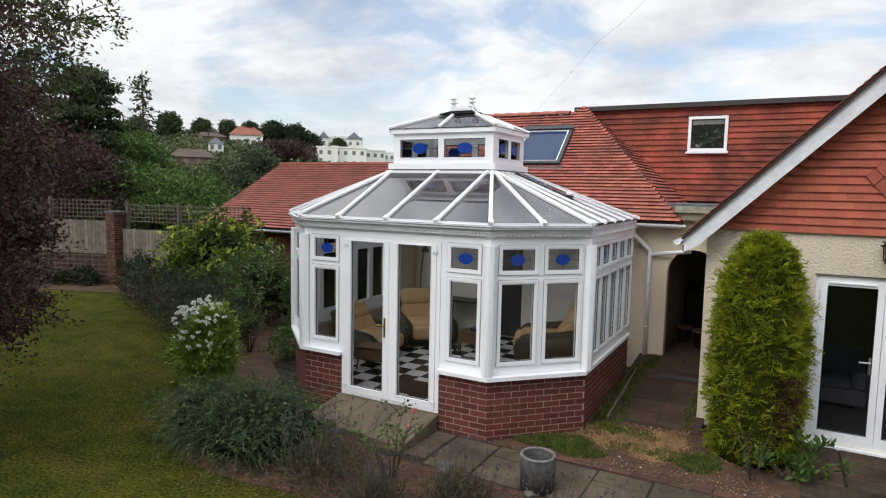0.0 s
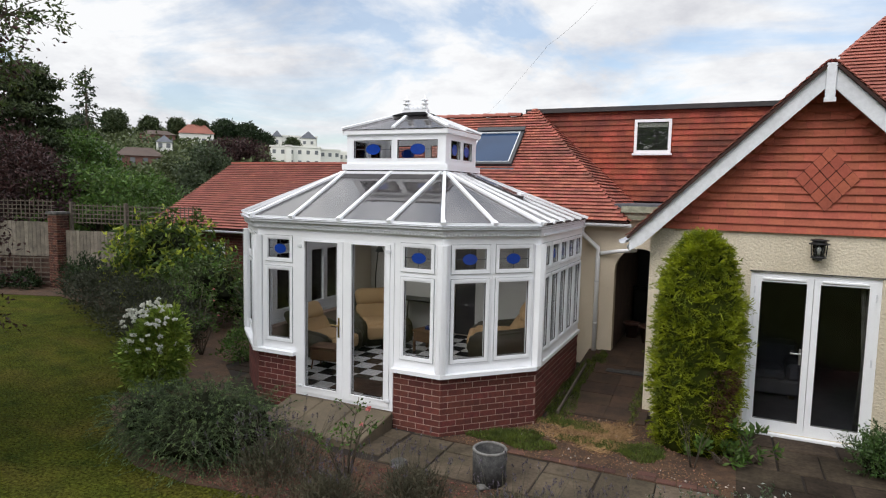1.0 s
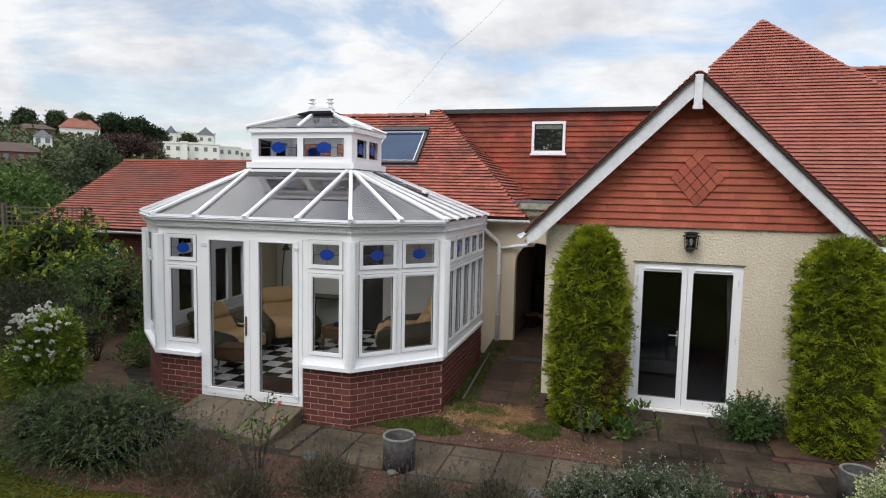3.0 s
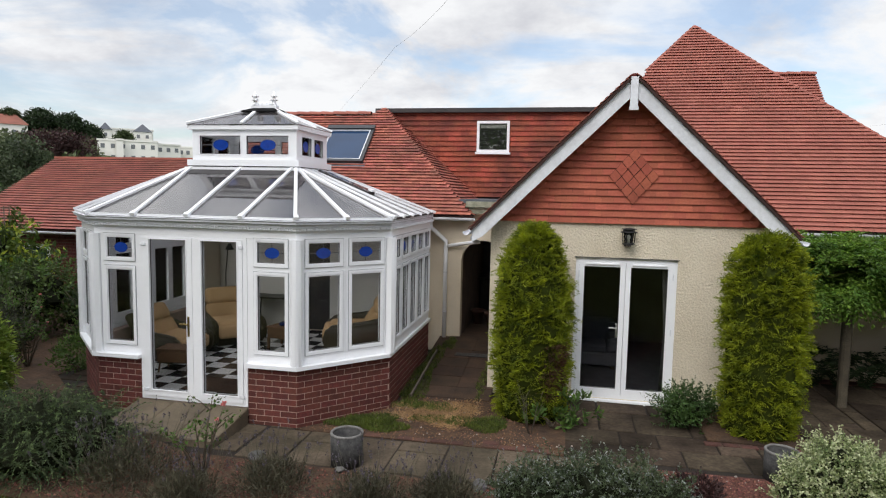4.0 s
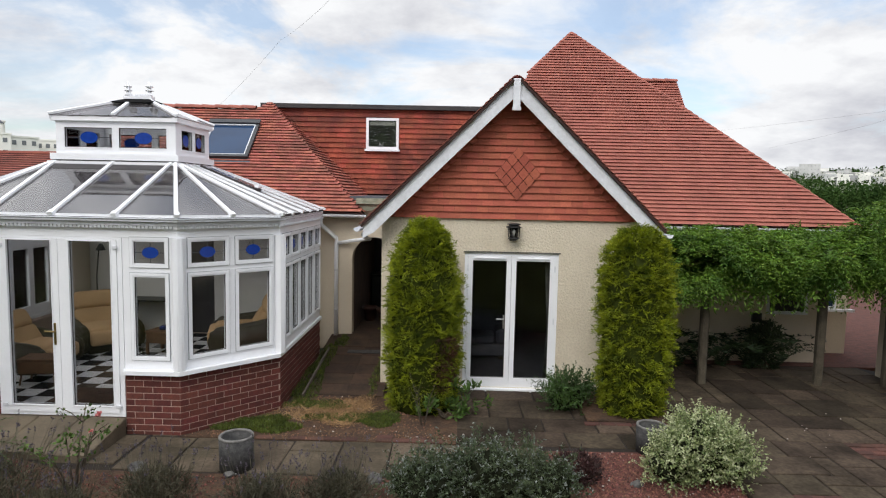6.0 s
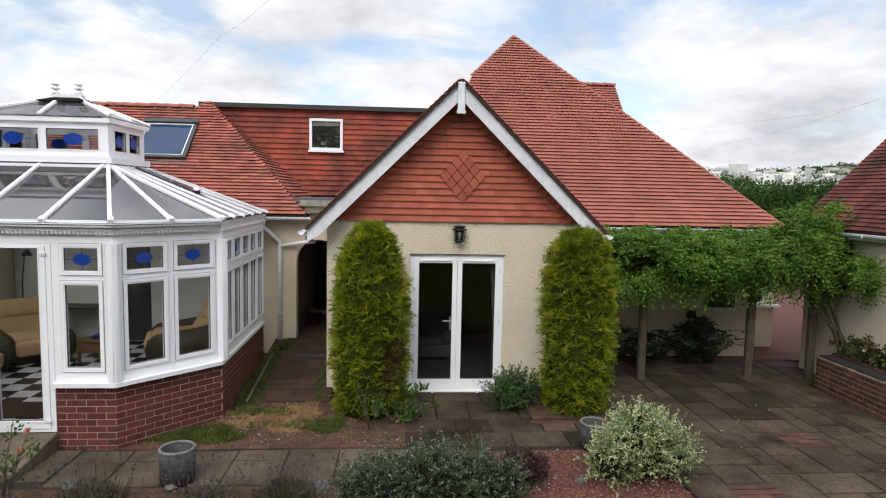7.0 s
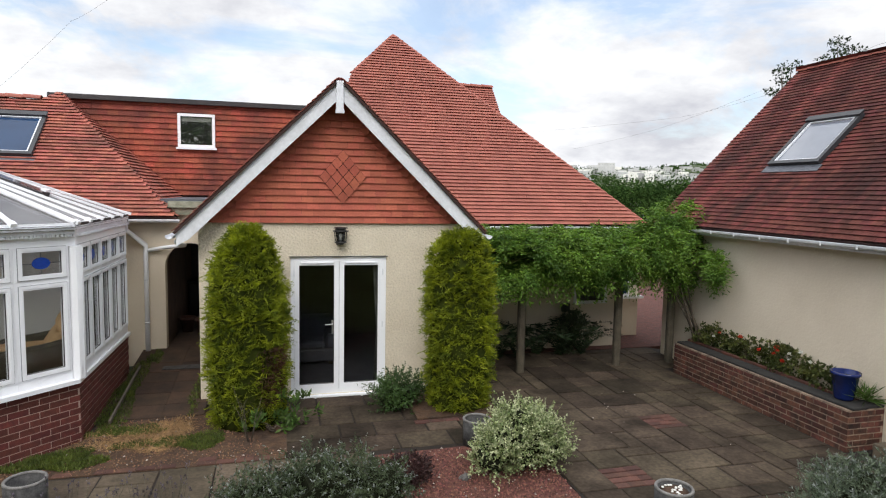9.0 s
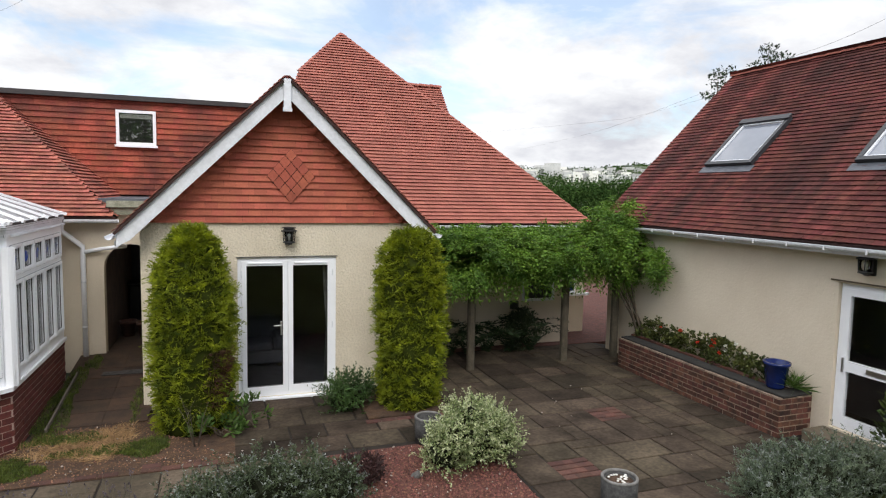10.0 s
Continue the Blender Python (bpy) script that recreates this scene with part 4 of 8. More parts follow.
part("sill", box(BM(), DOOR[0] - 0.04, DOOR[1] + 0.04, GY - 0.07, GY + 0.10, 0.0, 0.048, bevel=0.006), UPVC, fd)
part("lintel", box(BM(), -0.02, 1.52, GY - 0.012, GY - 0.001, 2.252, 2.266), CONCRETE, house)


# garage on the other side of the patio
garage = thing("garage_building", "cream rendered outbuilding with a brown tile roof", "building")
WX = 7.6
bm = wall_with_holes(-6.0, 11.4, -0.05, 2.72, [(4.95, 6.13, 0.22, 2.2)], -0.25, 0.0, pose(WX, 0, 0, 0, 0, 90))
part("wall", bm, CREAM_SMOOTH, garage, "smooth cream rendered wall")
bm = BM()
box(bm, WX + 0.25, 13.84, 11.15, 11.4, -0.05, 2.72)
prism(bm, [(WX, 11.15, 2.722), (13.84, 11.15, 2.722), (10.72, 11.15, 5.82)], (0, 0.25, 0))
part("wall", bm, CREAM_SMOOTH, garage)
gv = Vector((3.36, 0, 3.284))
tiled(garage, "roof", (7.36, 11.5, 2.74), (0, -1, 0), gv, [(0, 0), (17.0, 0), (17.0, gv.length), (0, gv.length)], TILE_OLD, TILE_OLD_OB, lambda p: abs(p.y - 8.5) + abs(p.z - 3.4), thick=0.015)
gv2 = Vector((-3.36, 0, 3.284))
tiled(garage, "roof", (14.08, -5.5, 2.74), (0, 1, 0), gv2, [(0, 0), (17.0, 0), (17.0, gv2.length), (0, gv2.length)], TILE_OLD, TILE_OLD_OB, lambda p: p.z, parts=0, gauge=0.3, w=0.5)
hip_tiles(garage, (10.72, 11.5, 6.02), (10.72, -5.5, 6.02), TILE_OB, r=0.075)
bm = gutter_run(BM(), (7.32, -5.5, 2.70), (7.32, 11.5, 2.70), 0.06)
part("gutter", bm, UPVC_DULL, garage, "white plastic gutter")
bm = BM()
box(bm, 7.37, 7.6, -5.5, 11.4, 2.60, 2.70)
part("soffit", bm, UPVC_DULL, garage)
for k in range(24):
    part("gutter_bracket", box(BM(), 7.252, 7.27, -2.0 + k * 0.58, -1.982 + k * 0.58, 2.64, 2.695), UPVC_DULL, garage)
part("lintel_edge", box(BM(), 7.575, 7.599, 4.84, 6.24, 2.225, 2.243), STEP_STONE, garage)
gm = gv.normalized()
roof_light(garage, (8.50, 9.68, 3.855), (0, -1, 0), gm, 1.1, 1.2, "roof light with grey frame in the brown roof", PALE_PANE)
roof_light(garage, (8.46, 6.66, 3.815), (0, -1, 0), gm, 1.1, 1.2, "roof light with grey frame in the brown roof", PALE_PANE)
gd = part("door", frame_ring2(0, 1.16, 0.23, 2.19, 0.06, -0.07, 0.0, pose(WX + 0.05, 6.12, 0, 90, 0, -90)), UPVC, garage, "white door with two dark glass panels")
dm = pose(WX + 0.05, 6.12, 0, 90, 0, -90)
bm = BM()
for a, b, c, e in ((0.06, 0.14, 0.29, 2.13), (1.02, 1.10, 0.29, 2.13), (0.14, 1.02, 0.29, 0.40), (0.14, 1.02, 2.04, 2.13), (0.14, 1.02, 1.02, 1.16)):
    box(bm, a, b, c, e, -0.055, 0.008, dm)
part("door_leaf", bm, UPVC, gd)
part("pane", box(BM(), 0.14, 1.02, 0.40, 1.02, -0.03, -0.02, dm), GLASS, gd)
part("pane", box(BM(), 0.14, 1.02, 1.16, 2.04, -0.03, -0.02, dm), GLASS, gd)
part("letter_box", box(BM(), 0.42, 0.72, 1.055, 1.125, 0.008, 0.02, dm, bevel=0.004), STEEL, gd, "silver letter plate")
part("handle", box(BM(), 0.085, 0.115, 1.0, 1.2, 0.008, 0.03, dm, bevel=0.004), STEEL, gd)
part("step", box(BM(), 7.2, 7.6, 4.8, 6.2, 0.0, 0.20, bevel=0.01), STEP_STONE, garage)
# Inner walls coloured dark, so the door glass looks into shade.
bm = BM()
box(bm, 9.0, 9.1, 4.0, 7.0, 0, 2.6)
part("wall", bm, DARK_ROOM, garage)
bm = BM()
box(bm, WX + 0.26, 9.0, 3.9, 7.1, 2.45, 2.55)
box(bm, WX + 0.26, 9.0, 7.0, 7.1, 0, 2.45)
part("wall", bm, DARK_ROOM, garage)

# ---------------------------------------------------------------- conservatory
cons = thing("conservatory", "white framed conservatory on a brick base with a glazed lantern roof", "conservatory")
CP = [Vector(p) for p in ((-7.73, 11.45), (-7.73, 8.77), (-6.67, 7.80), (-3.64, 7.80), (-2.64, 8.82), (-2.64, 11.45))]
ZF = 0.27                                   # floor level
DU0, DU1 = 0.70, 2.325                      # door in the front facet


def offset(pts, d):
    """Points of an open line moved outwards by d, with mitred corners; less far along the two long sides."""
    segs = []
    for p, q in zip(pts, pts[1:]):
        t = (q - p).normalized()
        long_side = abs(t.y) > 0.99 and d > 0
        segs.append((Vector((t.y, -t.x)), d * 0.4 if long_side else d))
    out = []
    for i, p in enumerate(pts):
        (na, da), (nb, db) = segs[max(i - 1, 0)], segs[min(i, len(segs) - 1)]
        det = na.x * nb.y - na.y * nb.x
        if abs(det) < 1e-6:
            out.append(p + na * da)
        else:
            out.append(p + Vector(((da * nb.y - db * na.y) / det, (db * na.x - da * nb.x) / det)))
    return out


def ring(bm, pts, d_out, d_in, z0, z1):
    a, b = offset(pts, d_out), offset(pts, d_in)
    lv = [[bm.verts.new((*p, z)) for p in line] for line, z in ((a, z0), (b, z0), (b, z1), (a, z1))]
    for i in range(len(pts) - 1):
        for k in range(4):
            j = (k + 1) % 4
            bm.faces.new((lv[k][i], lv[j][i], lv[j][i + 1], lv[k][i + 1]))
    for i in (0, len(pts) - 1):
        bm.faces.new([lv[k][i] for k in range(4)])
    bmesh.ops.recalc_face_normals(bm, faces=bm.faces)
    return bm


def facet(i):
    """The frame of facet i: x along it, y inwards, z up; and its length."""
    p, q = CP[i], CP[i + 1]
    t = (q - p).normalized()
    m = Matrix(((t.x, -t.y, 0, p.x), (t.y, t.x, 0, p.y), (0, 0, 1, 0), (0, 0, 0, 1)))
    return m, (q - p).length


DL, DR = CP[2] + Vector((DU0, 0)), CP[2] + Vector((DU1, 0))
runs = (CP[:3] + [DL], [DR] + CP[3:])
for run, nm in zip(runs, ("dwarf_wall", "dwarf_wall")):
    dwarf = part(nm, ring(BM(), run, -0.005, -0.24, -0.05, 0.80), MORTAR, cons, "low dark red brick wall with pale joints")
    part("sill", ring(BM(), run, 0.085, -0.10, 0.802, 0.855), UPVC, cons, "projecting white sill")
    if run is runs[0]:
        dwarf_left = dwarf
    else:
        dwarf_right = dwarf
part("head_rail", ring(BM(), CP, 0.005, -0.07, 2.545, 2.66), UPVC, cons)
part("cornice", ring(BM(), CP, 0.045, -0.07, 2.662, 2.70), UPVC, cons)
part("gutter", ring(BM(), CP, 0.116, 0.0, 2.752, 2.779), UPVC_DULL, cons, "white ogee gutter round the eaves")
# Black strip drawn as the shadow line under the gutter lip.
part("gutter_gap", ring(BM(), CP, 0.106, 0.0, 2.780, 2.785), FASCIA, cons)
part("gutter_lip", ring(BM(), CP, 0.135, 0.0, 2.786, 2.797), UPVC_DULL, cons)
part("eaves_beam", ring(BM(), CP, 0.070, -0.05, 2.702, 2.744), UPVC_DULL, cons)
# Black strip drawn as the shadow line over the eaves beam.
part("eaves_gap", ring(BM(), CP, 0.060, -0.05, 2.745, 2.751), FASCIA, cons)
# dentil strip
bm = BM()
for i in range(1, 5):
    m, L = facet(i)
    k = int(L / 0.05)
    for j in range(k):
        box(bm, 0.02 + j * 0.05, 0.045 + j * 0.05, -0.07, -0.044, 2.668, 2.698, m)
part("dentil_strip", bm, UPVC_DULL, cons, "small dentil blocks under the gutter", "stuff")
# corner posts
for p in CP[1:5]:
    bm = lathe(BM(), [(0.085, 0.857), (0.085, 2.543)], 8, pose(p.x, p.y, 0, 0, 0, 22.5))
    for f in bm.faces:
        f.smooth = False
    post = part("corner_post", bm, UPVC, cons)
    cdir = (p - Vector((-5.165, 10.4))).normalized()
    for da in (-0.32, 0.32):
        w_ = Matrix.Rotation(da, 2) @ cdir * 0.086
        part("bead", tube(BM(), [(p.x + w_.x, p.y + w_.y, 0.86), (p.x + w_.x, p.y + w_.y, 2.54)], 0.0025, 5), UPVC, post)

GZ = ((1.03, 2.05), (2.22, 2.50))


def cons_window(i, u0, u1, ua, ub, blue=True):
    """A window unit in facet i: outer frame ua..ub, glass u0..u1, with a small pane over a tall one."""
    m, _ = facet(i)
    bm = BM()
    box(bm, ua, u0, 0.0, 0.065, 0.857, 2.543)
    box(bm, u1, ub, 0.0, 0.065, 0.857, 2.543)
    for z0, z1 in ((0.857, GZ[0][0]), (GZ[0][1], GZ[1][0]), (GZ[1][1], 2.543)):
        box(bm, u0, u1, 0.0, 0.065, z0, z1)
    bm.transform(m)
    w = part("window", bm, UPVC, cons, "white window with a small pane over a tall pane")
    for k, (z0, z1) in enumerate(GZ):
        bm = frame_ring(BM(), u0 - 0.045, u1 + 0.045, z0 - 0.05, z1 + 0.05, 0.036, -0.016, -0.001)
        frame_ring(bm, u0 - 0.008, u1 + 0.008, z0 - 0.008, z1 + 0.008, 0.012, -0.008, -0.001)
        bm.transform(m)
        part("sash", bm, UPVC, w)
        # Thin grey ring painted as the shadow line round each sash.
        bm = frame_ring(BM(), u0 - 0.051, u1 + 0.051, z0 - 0.056, z1 + 0.056, 0.005, -0.008, -0.001)
        bm.transform(m)
        part("seal", bm, SASH_SHADOW, w)
        part("pane", box(BM(), u0, u1, 0.03, 0.038, z0, z1, m), GLASS, w)
        bm = frame_ring(BM(), u0, u1, z0, z1, 0.008, 0.012, 0.023)
        bm.transform(m)
        part("gasket", bm, FASCIA, w)
    if blue:
        z0, z1 = GZ[1]
        um, zm = (u0 + u1) / 2, (z0 + z1) / 2 - 0.005
        bm = BM()
        prism(bm, [(um + 0.105 * math.cos(a), 0.024, zm + 0.072 * math.sin(a)) for a in (2 * math.pi * k / 24 for k in range(24))], (0, 0.005, 0))
        bm.transform(m)
        part("roundel", bm, BLUE_GLASS, w, "oval of deep blue stained glass")
        for e in ((u0, um - 0.105, zm - 0.004, zm + 0.004), (um + 0.105, u1, zm - 0.004, zm + 0.004), (um - 0.004, um + 0.004, z0, zm - 0.072), (um - 0.004, um + 0.004, zm + 0.072, z1)):
            part("lead_strip", box(BM(), e[0], e[1], 0.025, 0.029, e[2], e[3], m), LEAD, w)
    return w


cons_window(2, 0.19, 0.59, 0.086, 0.698)
cons_window(2, 2.47, 2.87, 2.327, 2.944)
for i in (1, 3):
    L = facet(i)[1]
    cons_window(i, 0.165, 0.625, 0.086, L / 2 - 0.001)
    cons_window(i, L - 0.625, L - 0.165, L / 2 + 0.001, L - 0.086)
for i in (0, 4):
    L = facet(i)[1] - 0.086 - 0.03
    n = 5
    s = L / n
    a0 = 0.086 if i == 4 else 0.03
    for k in range(n):
        cons_window(i, a0 + k * s + 0.062, a0 + (k + 1) * s - 0.062, a0 + k * s + 0.001, a0 + (k + 1) * s - 0.001)

# double door of the front facet
fm, fl = facet(2)
DZ0, DZ1 = ZF - 0.04, 2.543
bm = BM()
box(bm, DU0 + 0.001, DU0 + 0.06, -0.01, 0.07, DZ0, DZ1)
box(bm, DU1 - 0.06, DU1 - 0.001, -0.01, 0.07, DZ0, DZ1)
box(bm, DU0 + 0.06, DU1 - 0.06, -0.01, 0.07, DZ0, DZ0 + 0.045)
box(bm, DU0 + 0.06, DU1 - 0.06, -0.01, 0.07, DZ1 - 0.03, DZ1)
bm.transform(fm)
cdoor = part("double_door", bm, UPVC, cons, "pair of tall white glazed doors with brass handle")
for a, b, g0, g1 in ((DU0 + 0.062, 1.515, 0.867, 1.427), (1.521, DU1 - 0.062, 1.66, 2.186)):
    bm = BM()
    box(bm, a, g0, -0.025, 0.05, DZ0 + 0.047, DZ1 - 0.032)
    box(bm, g1, b, -0.025, 0.05, DZ0 + 0.047, DZ1 - 0.032)
    box(bm, g0, g1, -0.025, 0.05, DZ0 + 0.047, 0.37)
    box(bm, g0, g1, -0.025, 0.05, 2.49, DZ1 - 0.032)
    frame_ring(bm, g0 - 0.012, g1 + 0.012, 0.358, 2.502, 0.012, -0.034, -0.0255)
    bm.transform(fm)
    part("door_leaf", bm, UPVC, cdoor)
    part("pane", box(BM(), g0, g1, 0.01, 0.02, 0.37, 2.49, fm), GLASS, cdoor)
    bm = frame_ring(BM(), g0, g1, 0.37, 2.49, 0.008, -0.002, 0.009)
    bm.transform(fm)
    part("gasket", bm, FASCIA, cdoor)
bm = BM()
box(bm, 1.442, 1.472, -0.036, -0.026, 1.16, 1.44, bevel=0.004)
box(bm, 1.34, 1.465, -0.075, -0.058, 1.325, 1.345, bevel=0.005)
box(bm, 1.448, 1.466, -0.06, -0.035, 1.327, 1.343)
bm.transform(fm)
part("handle", bm, BRASS, cdoor, "brass lever handle")
for u in (DU0 + 0.02, DU1 - 0.14):
    for z in (0.37, 2.42):
        part("hinge", box(BM(), u + 0.03, u + 0.10, -0.042, -0.026, z - 0.022, z + 0.022, fm, bevel=0.004), UPVC_DULL, cdoor)

# glazed roof with its lantern
ZE, ZL = 2.80, 3.50
LX0, LX1, LY0, LY1 = -6.05, -4.28, 9.22, 10.45
ep = [Vector((*p, ZE)) for p in offset(CP, 0.09)]
ep[0].y = ep[-1].y = 11.50
FLc, FRc, RRc, RLc = (Vector((LX0, LY0, ZL)), Vector((LX1, LY0, ZL)), Vector((LX1, LY1, ZL)), Vector((LX0, LY1, ZL)))
croof = part("roof_frame", box(BM(), LX0 + 0.02, LX1 - 0.02, LY0 + 0.02, LY0 + 0.06, ZL - 0.08, ZL - 0.02), UPVC, cons, "white roof bars holding tinted glass")


def roof_panel(poly, bars):
    n = (Vector(poly[1]) - Vector(poly[0])).cross(Vector(poly[2]) - Vector(poly[0])).normalized()
    if n.z < 0:
        n = -n
    bm = BM()
    prism(bm, [Vector(p) + n * 0.01 for p in poly], n * 0.016)
    part("roof_pane", bm, ROOF_GLASS, croof, "grey tinted glass")
    for p, q in bars:
        bm = BM()
        beam(bm, p, q, 0.046, 0.032, n, 0.03)
        beam(bm, p, q, 0.022, 0.05, n, -0.04)
        part("glazing_bar", bm, UPVC, croof)


def lerp(a, b, t):
    return a + (b - a) * t


FRONT_BARS = [(ep[2], FLc), (ep[3], FRc)] + [(Vector((x, ep[2].y, ZE)), Vector((x + s_, LY0, ZL))) for x, s_ in ((-5.97, -0.08), (-5.16, -0.03), (-4.37, 0.03))]
roof_panel([ep[2], ep[3], FRc, FLc], FRONT_BARS)
roof_panel([ep[3], ep[4], FRc], [(lerp(ep[3], ep[4], t), FRc) for t in (0.5, 0.99)])
roof_panel([ep[1], ep[2], FLc], [(lerp(ep[1], ep[2], t), FLc) for t in (0.01, 0.5)])
roof_panel([ep[4], ep[5], RRc, FRc], [(lerp(ep[4], ep[5], t), lerp(FRc, RRc, t)) for t in (0.01, 0.2, 0.4, 0.6, 0.8, 0.99)])
roof_panel([ep[0], ep[1], FLc, RLc], [(lerp(ep[0], ep[1], t), lerp(RLc, FLc, t)) for t in (0.01, 0.2, 0.4, 0.6, 0.8, 0.99)])
roof_panel([ep[5], ep[0], RLc, RRc], [(lerp(ep[5], ep[0], t), lerp(RRc, RLc, t)) for t in (0.25, 0.5, 0.75)])
# black strip along the top of the panes
for e0, e1, t0, t1 in ((ep[2], ep[3], FLc, FRc), (ep[3], ep[4], FRc, FRc), (ep[4], ep[5], FRc, RRc), (ep[1], ep[2], FLc, FLc), (ep[0], ep[1], RLc, FLc)):
    fn = (e1 - e0).cross(t1 - e0).normalized()
    fn = -fn if fn.z < 0 else fn
    part("flashing", prism(BM(), [p_ + fn * 0.0275 for p_ in (lerp(t0, e0, 0.03), lerp(t1, e1, 0.03), lerp(t1, e1, 0.15), lerp(t0, e0, 0.15))], fn * 0.004), FASCIA, croof, "black strip under the lantern")
# end caps at the eaves
for p, q in FRONT_BARS + [(lerp(ep[3], ep[4], 0.5), FRc)] + [(lerp(ep[4], ep[5], t), lerp(FRc, RRc, t)) for t in (0.01, 0.2, 0.4, 0.6, 0.8, 0.99)]:
    d = (q - p).normalized()
    part("bar_end", beam(BM(), p - d * 0.03, p + d * 0.05, 0.066, 0.045, (0, 0, 1), 0.025), UPVC, croof)
side_bars = [(lerp(ep[4], ep[5], t), lerp(FRc, RRc, t)) for t in (0.01, 0.2, 0.4, 0.6, 0.8, 0.99)]
for (p0, q0), (p1, q1) in zip(side_bars, side_bars[1:]):
    g = (p1 - p0).normalized() * 0.05
    # Dark strip set before the white eaves as shade between bar ends.
    part("eaves_slot", beam(BM(), p0 + g + Vector((0.012, 0, 0)), p1 - g + Vector((0.012, 0, 0)), 0.012, 0.032, (0, 0, 1), 0.003), FASCIA, croof, "dark strip painted as shade between the bar ends")
# a raised vent sash in the side slope
(pa, qa), (pb_, qb) = side_bars[2], side_bars[3]
va, vb = lerp(lerp(pa, qa, 0.45), lerp(pb_, qb, 0.45), 0.12), lerp(lerp(pa, qa, 0.45), lerp(pb_, qb, 0.45), 0.88)
vc, vd = lerp(lerp(pa, qa, 0.93), lerp(pb_, qb, 0.93), 0.88), lerp(lerp(pa, qa, 0.93), lerp(pb_, qb, 0.93), 0.12)
vn = (vb - va).cross(vd - va).normalized()
vn = -vn if vn.z < 0 else vn
vent = part("roof_vent", prism(BM(), [p_ + vn * 0.085 for p_ in (va, vb, vc, vd)], vn * 0.012), ROOF_GLASS, croof, "raised glazed vent sash")
for p0, p1 in ((va, vb), (vb, vc), (vc, vd), (vd, va)):
    part("vent_frame", beam(BM(), p0, p1, 0.035, 0.055, vn, 0.028), FASCIA, vent)
part("vent_closer", beam(BM(), lerp(va, vb, 0.2), lerp(va, vb, 0.8), 0.07, 0.03, vn, 0.10), UPVC, vent)
part("eaves_strip", ring(BM(), CP, 0.10, 0.06, 2.804, 2.835), UPVC, croof)
# Black ring painted as the shadow below the roof edge.
part("shadow_gap", ring(BM(), CP, 0.085, 0.02, 2.797, 2.803), FASCIA, croof)

lant = part("lantern", frame_ring2(LX0 - 0.088, LX1 + 0.088, LY0 - 0.088, LY1 + 0.088, 0.148, ZL - 0.02, ZL + 0.035, pose(0, 0, 0)), UPVC, cons, "raised glazed lantern with white frames")
part("base_rail", frame_ring2(LX0 - 0.06, LX1 + 0.06, LY0 - 0.06, LY1 + 0.06, 0.10, ZL + 0.057, ZL + 0.15, pose(0, 0, 0)), UPVC, lant)
# Black ring painted as the shadow line between the lantern ledges.
part("shadow_gap", frame_ring2(LX0 - 0.045, LX1 + 0.045, LY0 - 0.045, LY1 + 0.045, 0.075, ZL + 0.036, ZL + 0.0565, pose(0, 0, 0)), FASCIA, lant)
LG0, LG1, LT = ZL + 0.24, ZL + 0.53, ZL + 0.62


def lantern_side(m, L, panes):
    bm = wall_with_holes(0.0, L, ZL + 0.152, LT, [(a, b, LG0, LG1) for a, b in panes], 0, 0.05, m)
    w = part("lantern_window", bm, UPVC, lant)
    for a, b in panes:
        bm = frame_ring(BM(), a - 0.01, b + 0.01, LG0 - 0.01, LG1 + 0.01, 0.012, -0.01, -0.001)
        bm.transform(m)
        part("bead", bm, UPVC, w)
        bm = frame_ring(BM(), a, b, LG0, LG1, 0.011, 0.004, 0.011)
        bm.transform(m)
        part("gasket", bm, FASCIA, w)
    for a, b in panes:
        part("pane", box(BM(), a, b, 0.02, 0.028, LG0, LG1, m), GLASS, w)
        um, zm = (a + b) / 2, (LG0 + LG1) / 2
        rx = min(0.13, (b - a) * 0.25)
        bm = BM()
        prism(bm, [(um + rx * math.cos(t), 0.012, zm + 0.085 * math.sin(t)) for t in (2 * math.pi * k / 24 for k in range(24))], (0, 0.005, 0))
        bm.transform(m)
        part("roundel", bm, BLUE_GLASS, w, "oval of deep blue stained glass")
        for e0, e1 in ((a, um - rx), (um + rx, b)):
            part("lead_strip", box(BM(), e0, e1, 0.013, 0.017, zm - 0.004, zm + 0.004, m), LEAD, w)


W_, D_ = LX1 - LX0, LY1 - LY0
two = lambda L: ((0.13, L / 2 - 0.05), (L / 2 + 0.05, L - 0.13))
lantern_side(pose(LX0, LY0, 0), W_, two(W_))
lantern_side(pose(LX1, LY0 + 0.051, 0, 0, 0, 90), D_ - 0.102, two(D_ - 0.102))
lantern_side(pose(LX1, LY1, 0, 0, 0, 180), W_, two(W_))
lantern_side(pose(LX0, LY1 - 0.051, 0, 0, 0, 270), D_ - 0.102, two(D_ - 0.102))
part("eaves_rail", frame_ring2(LX0 - 0.05, LX1 + 0.05, LY0 - 0.05, LY1 + 0.05, 0.11, LT + 0.001, LT + 0.06, pose(0, 0, 0)), UPVC, lant)
lz = LT + 0.055
l0 = [Vector((x, y, lz)) for x, y in ((LX0 - 0.05, LY0 - 0.06), (LX1 + 0.06, LY0 - 0.06), (LX1 + 0.06, LY1 + 0.06), (LX0 - 0.05, LY1 + 0.06))]
LXM, LYM, LZT = (LX0 + LX1) / 2, (LY0 + LY1) / 2, LT + 0.36
rA, rB = Vector((LXM - 0.12, LYM, LZT)), Vector((LXM + 0.21, LYM, LZT))
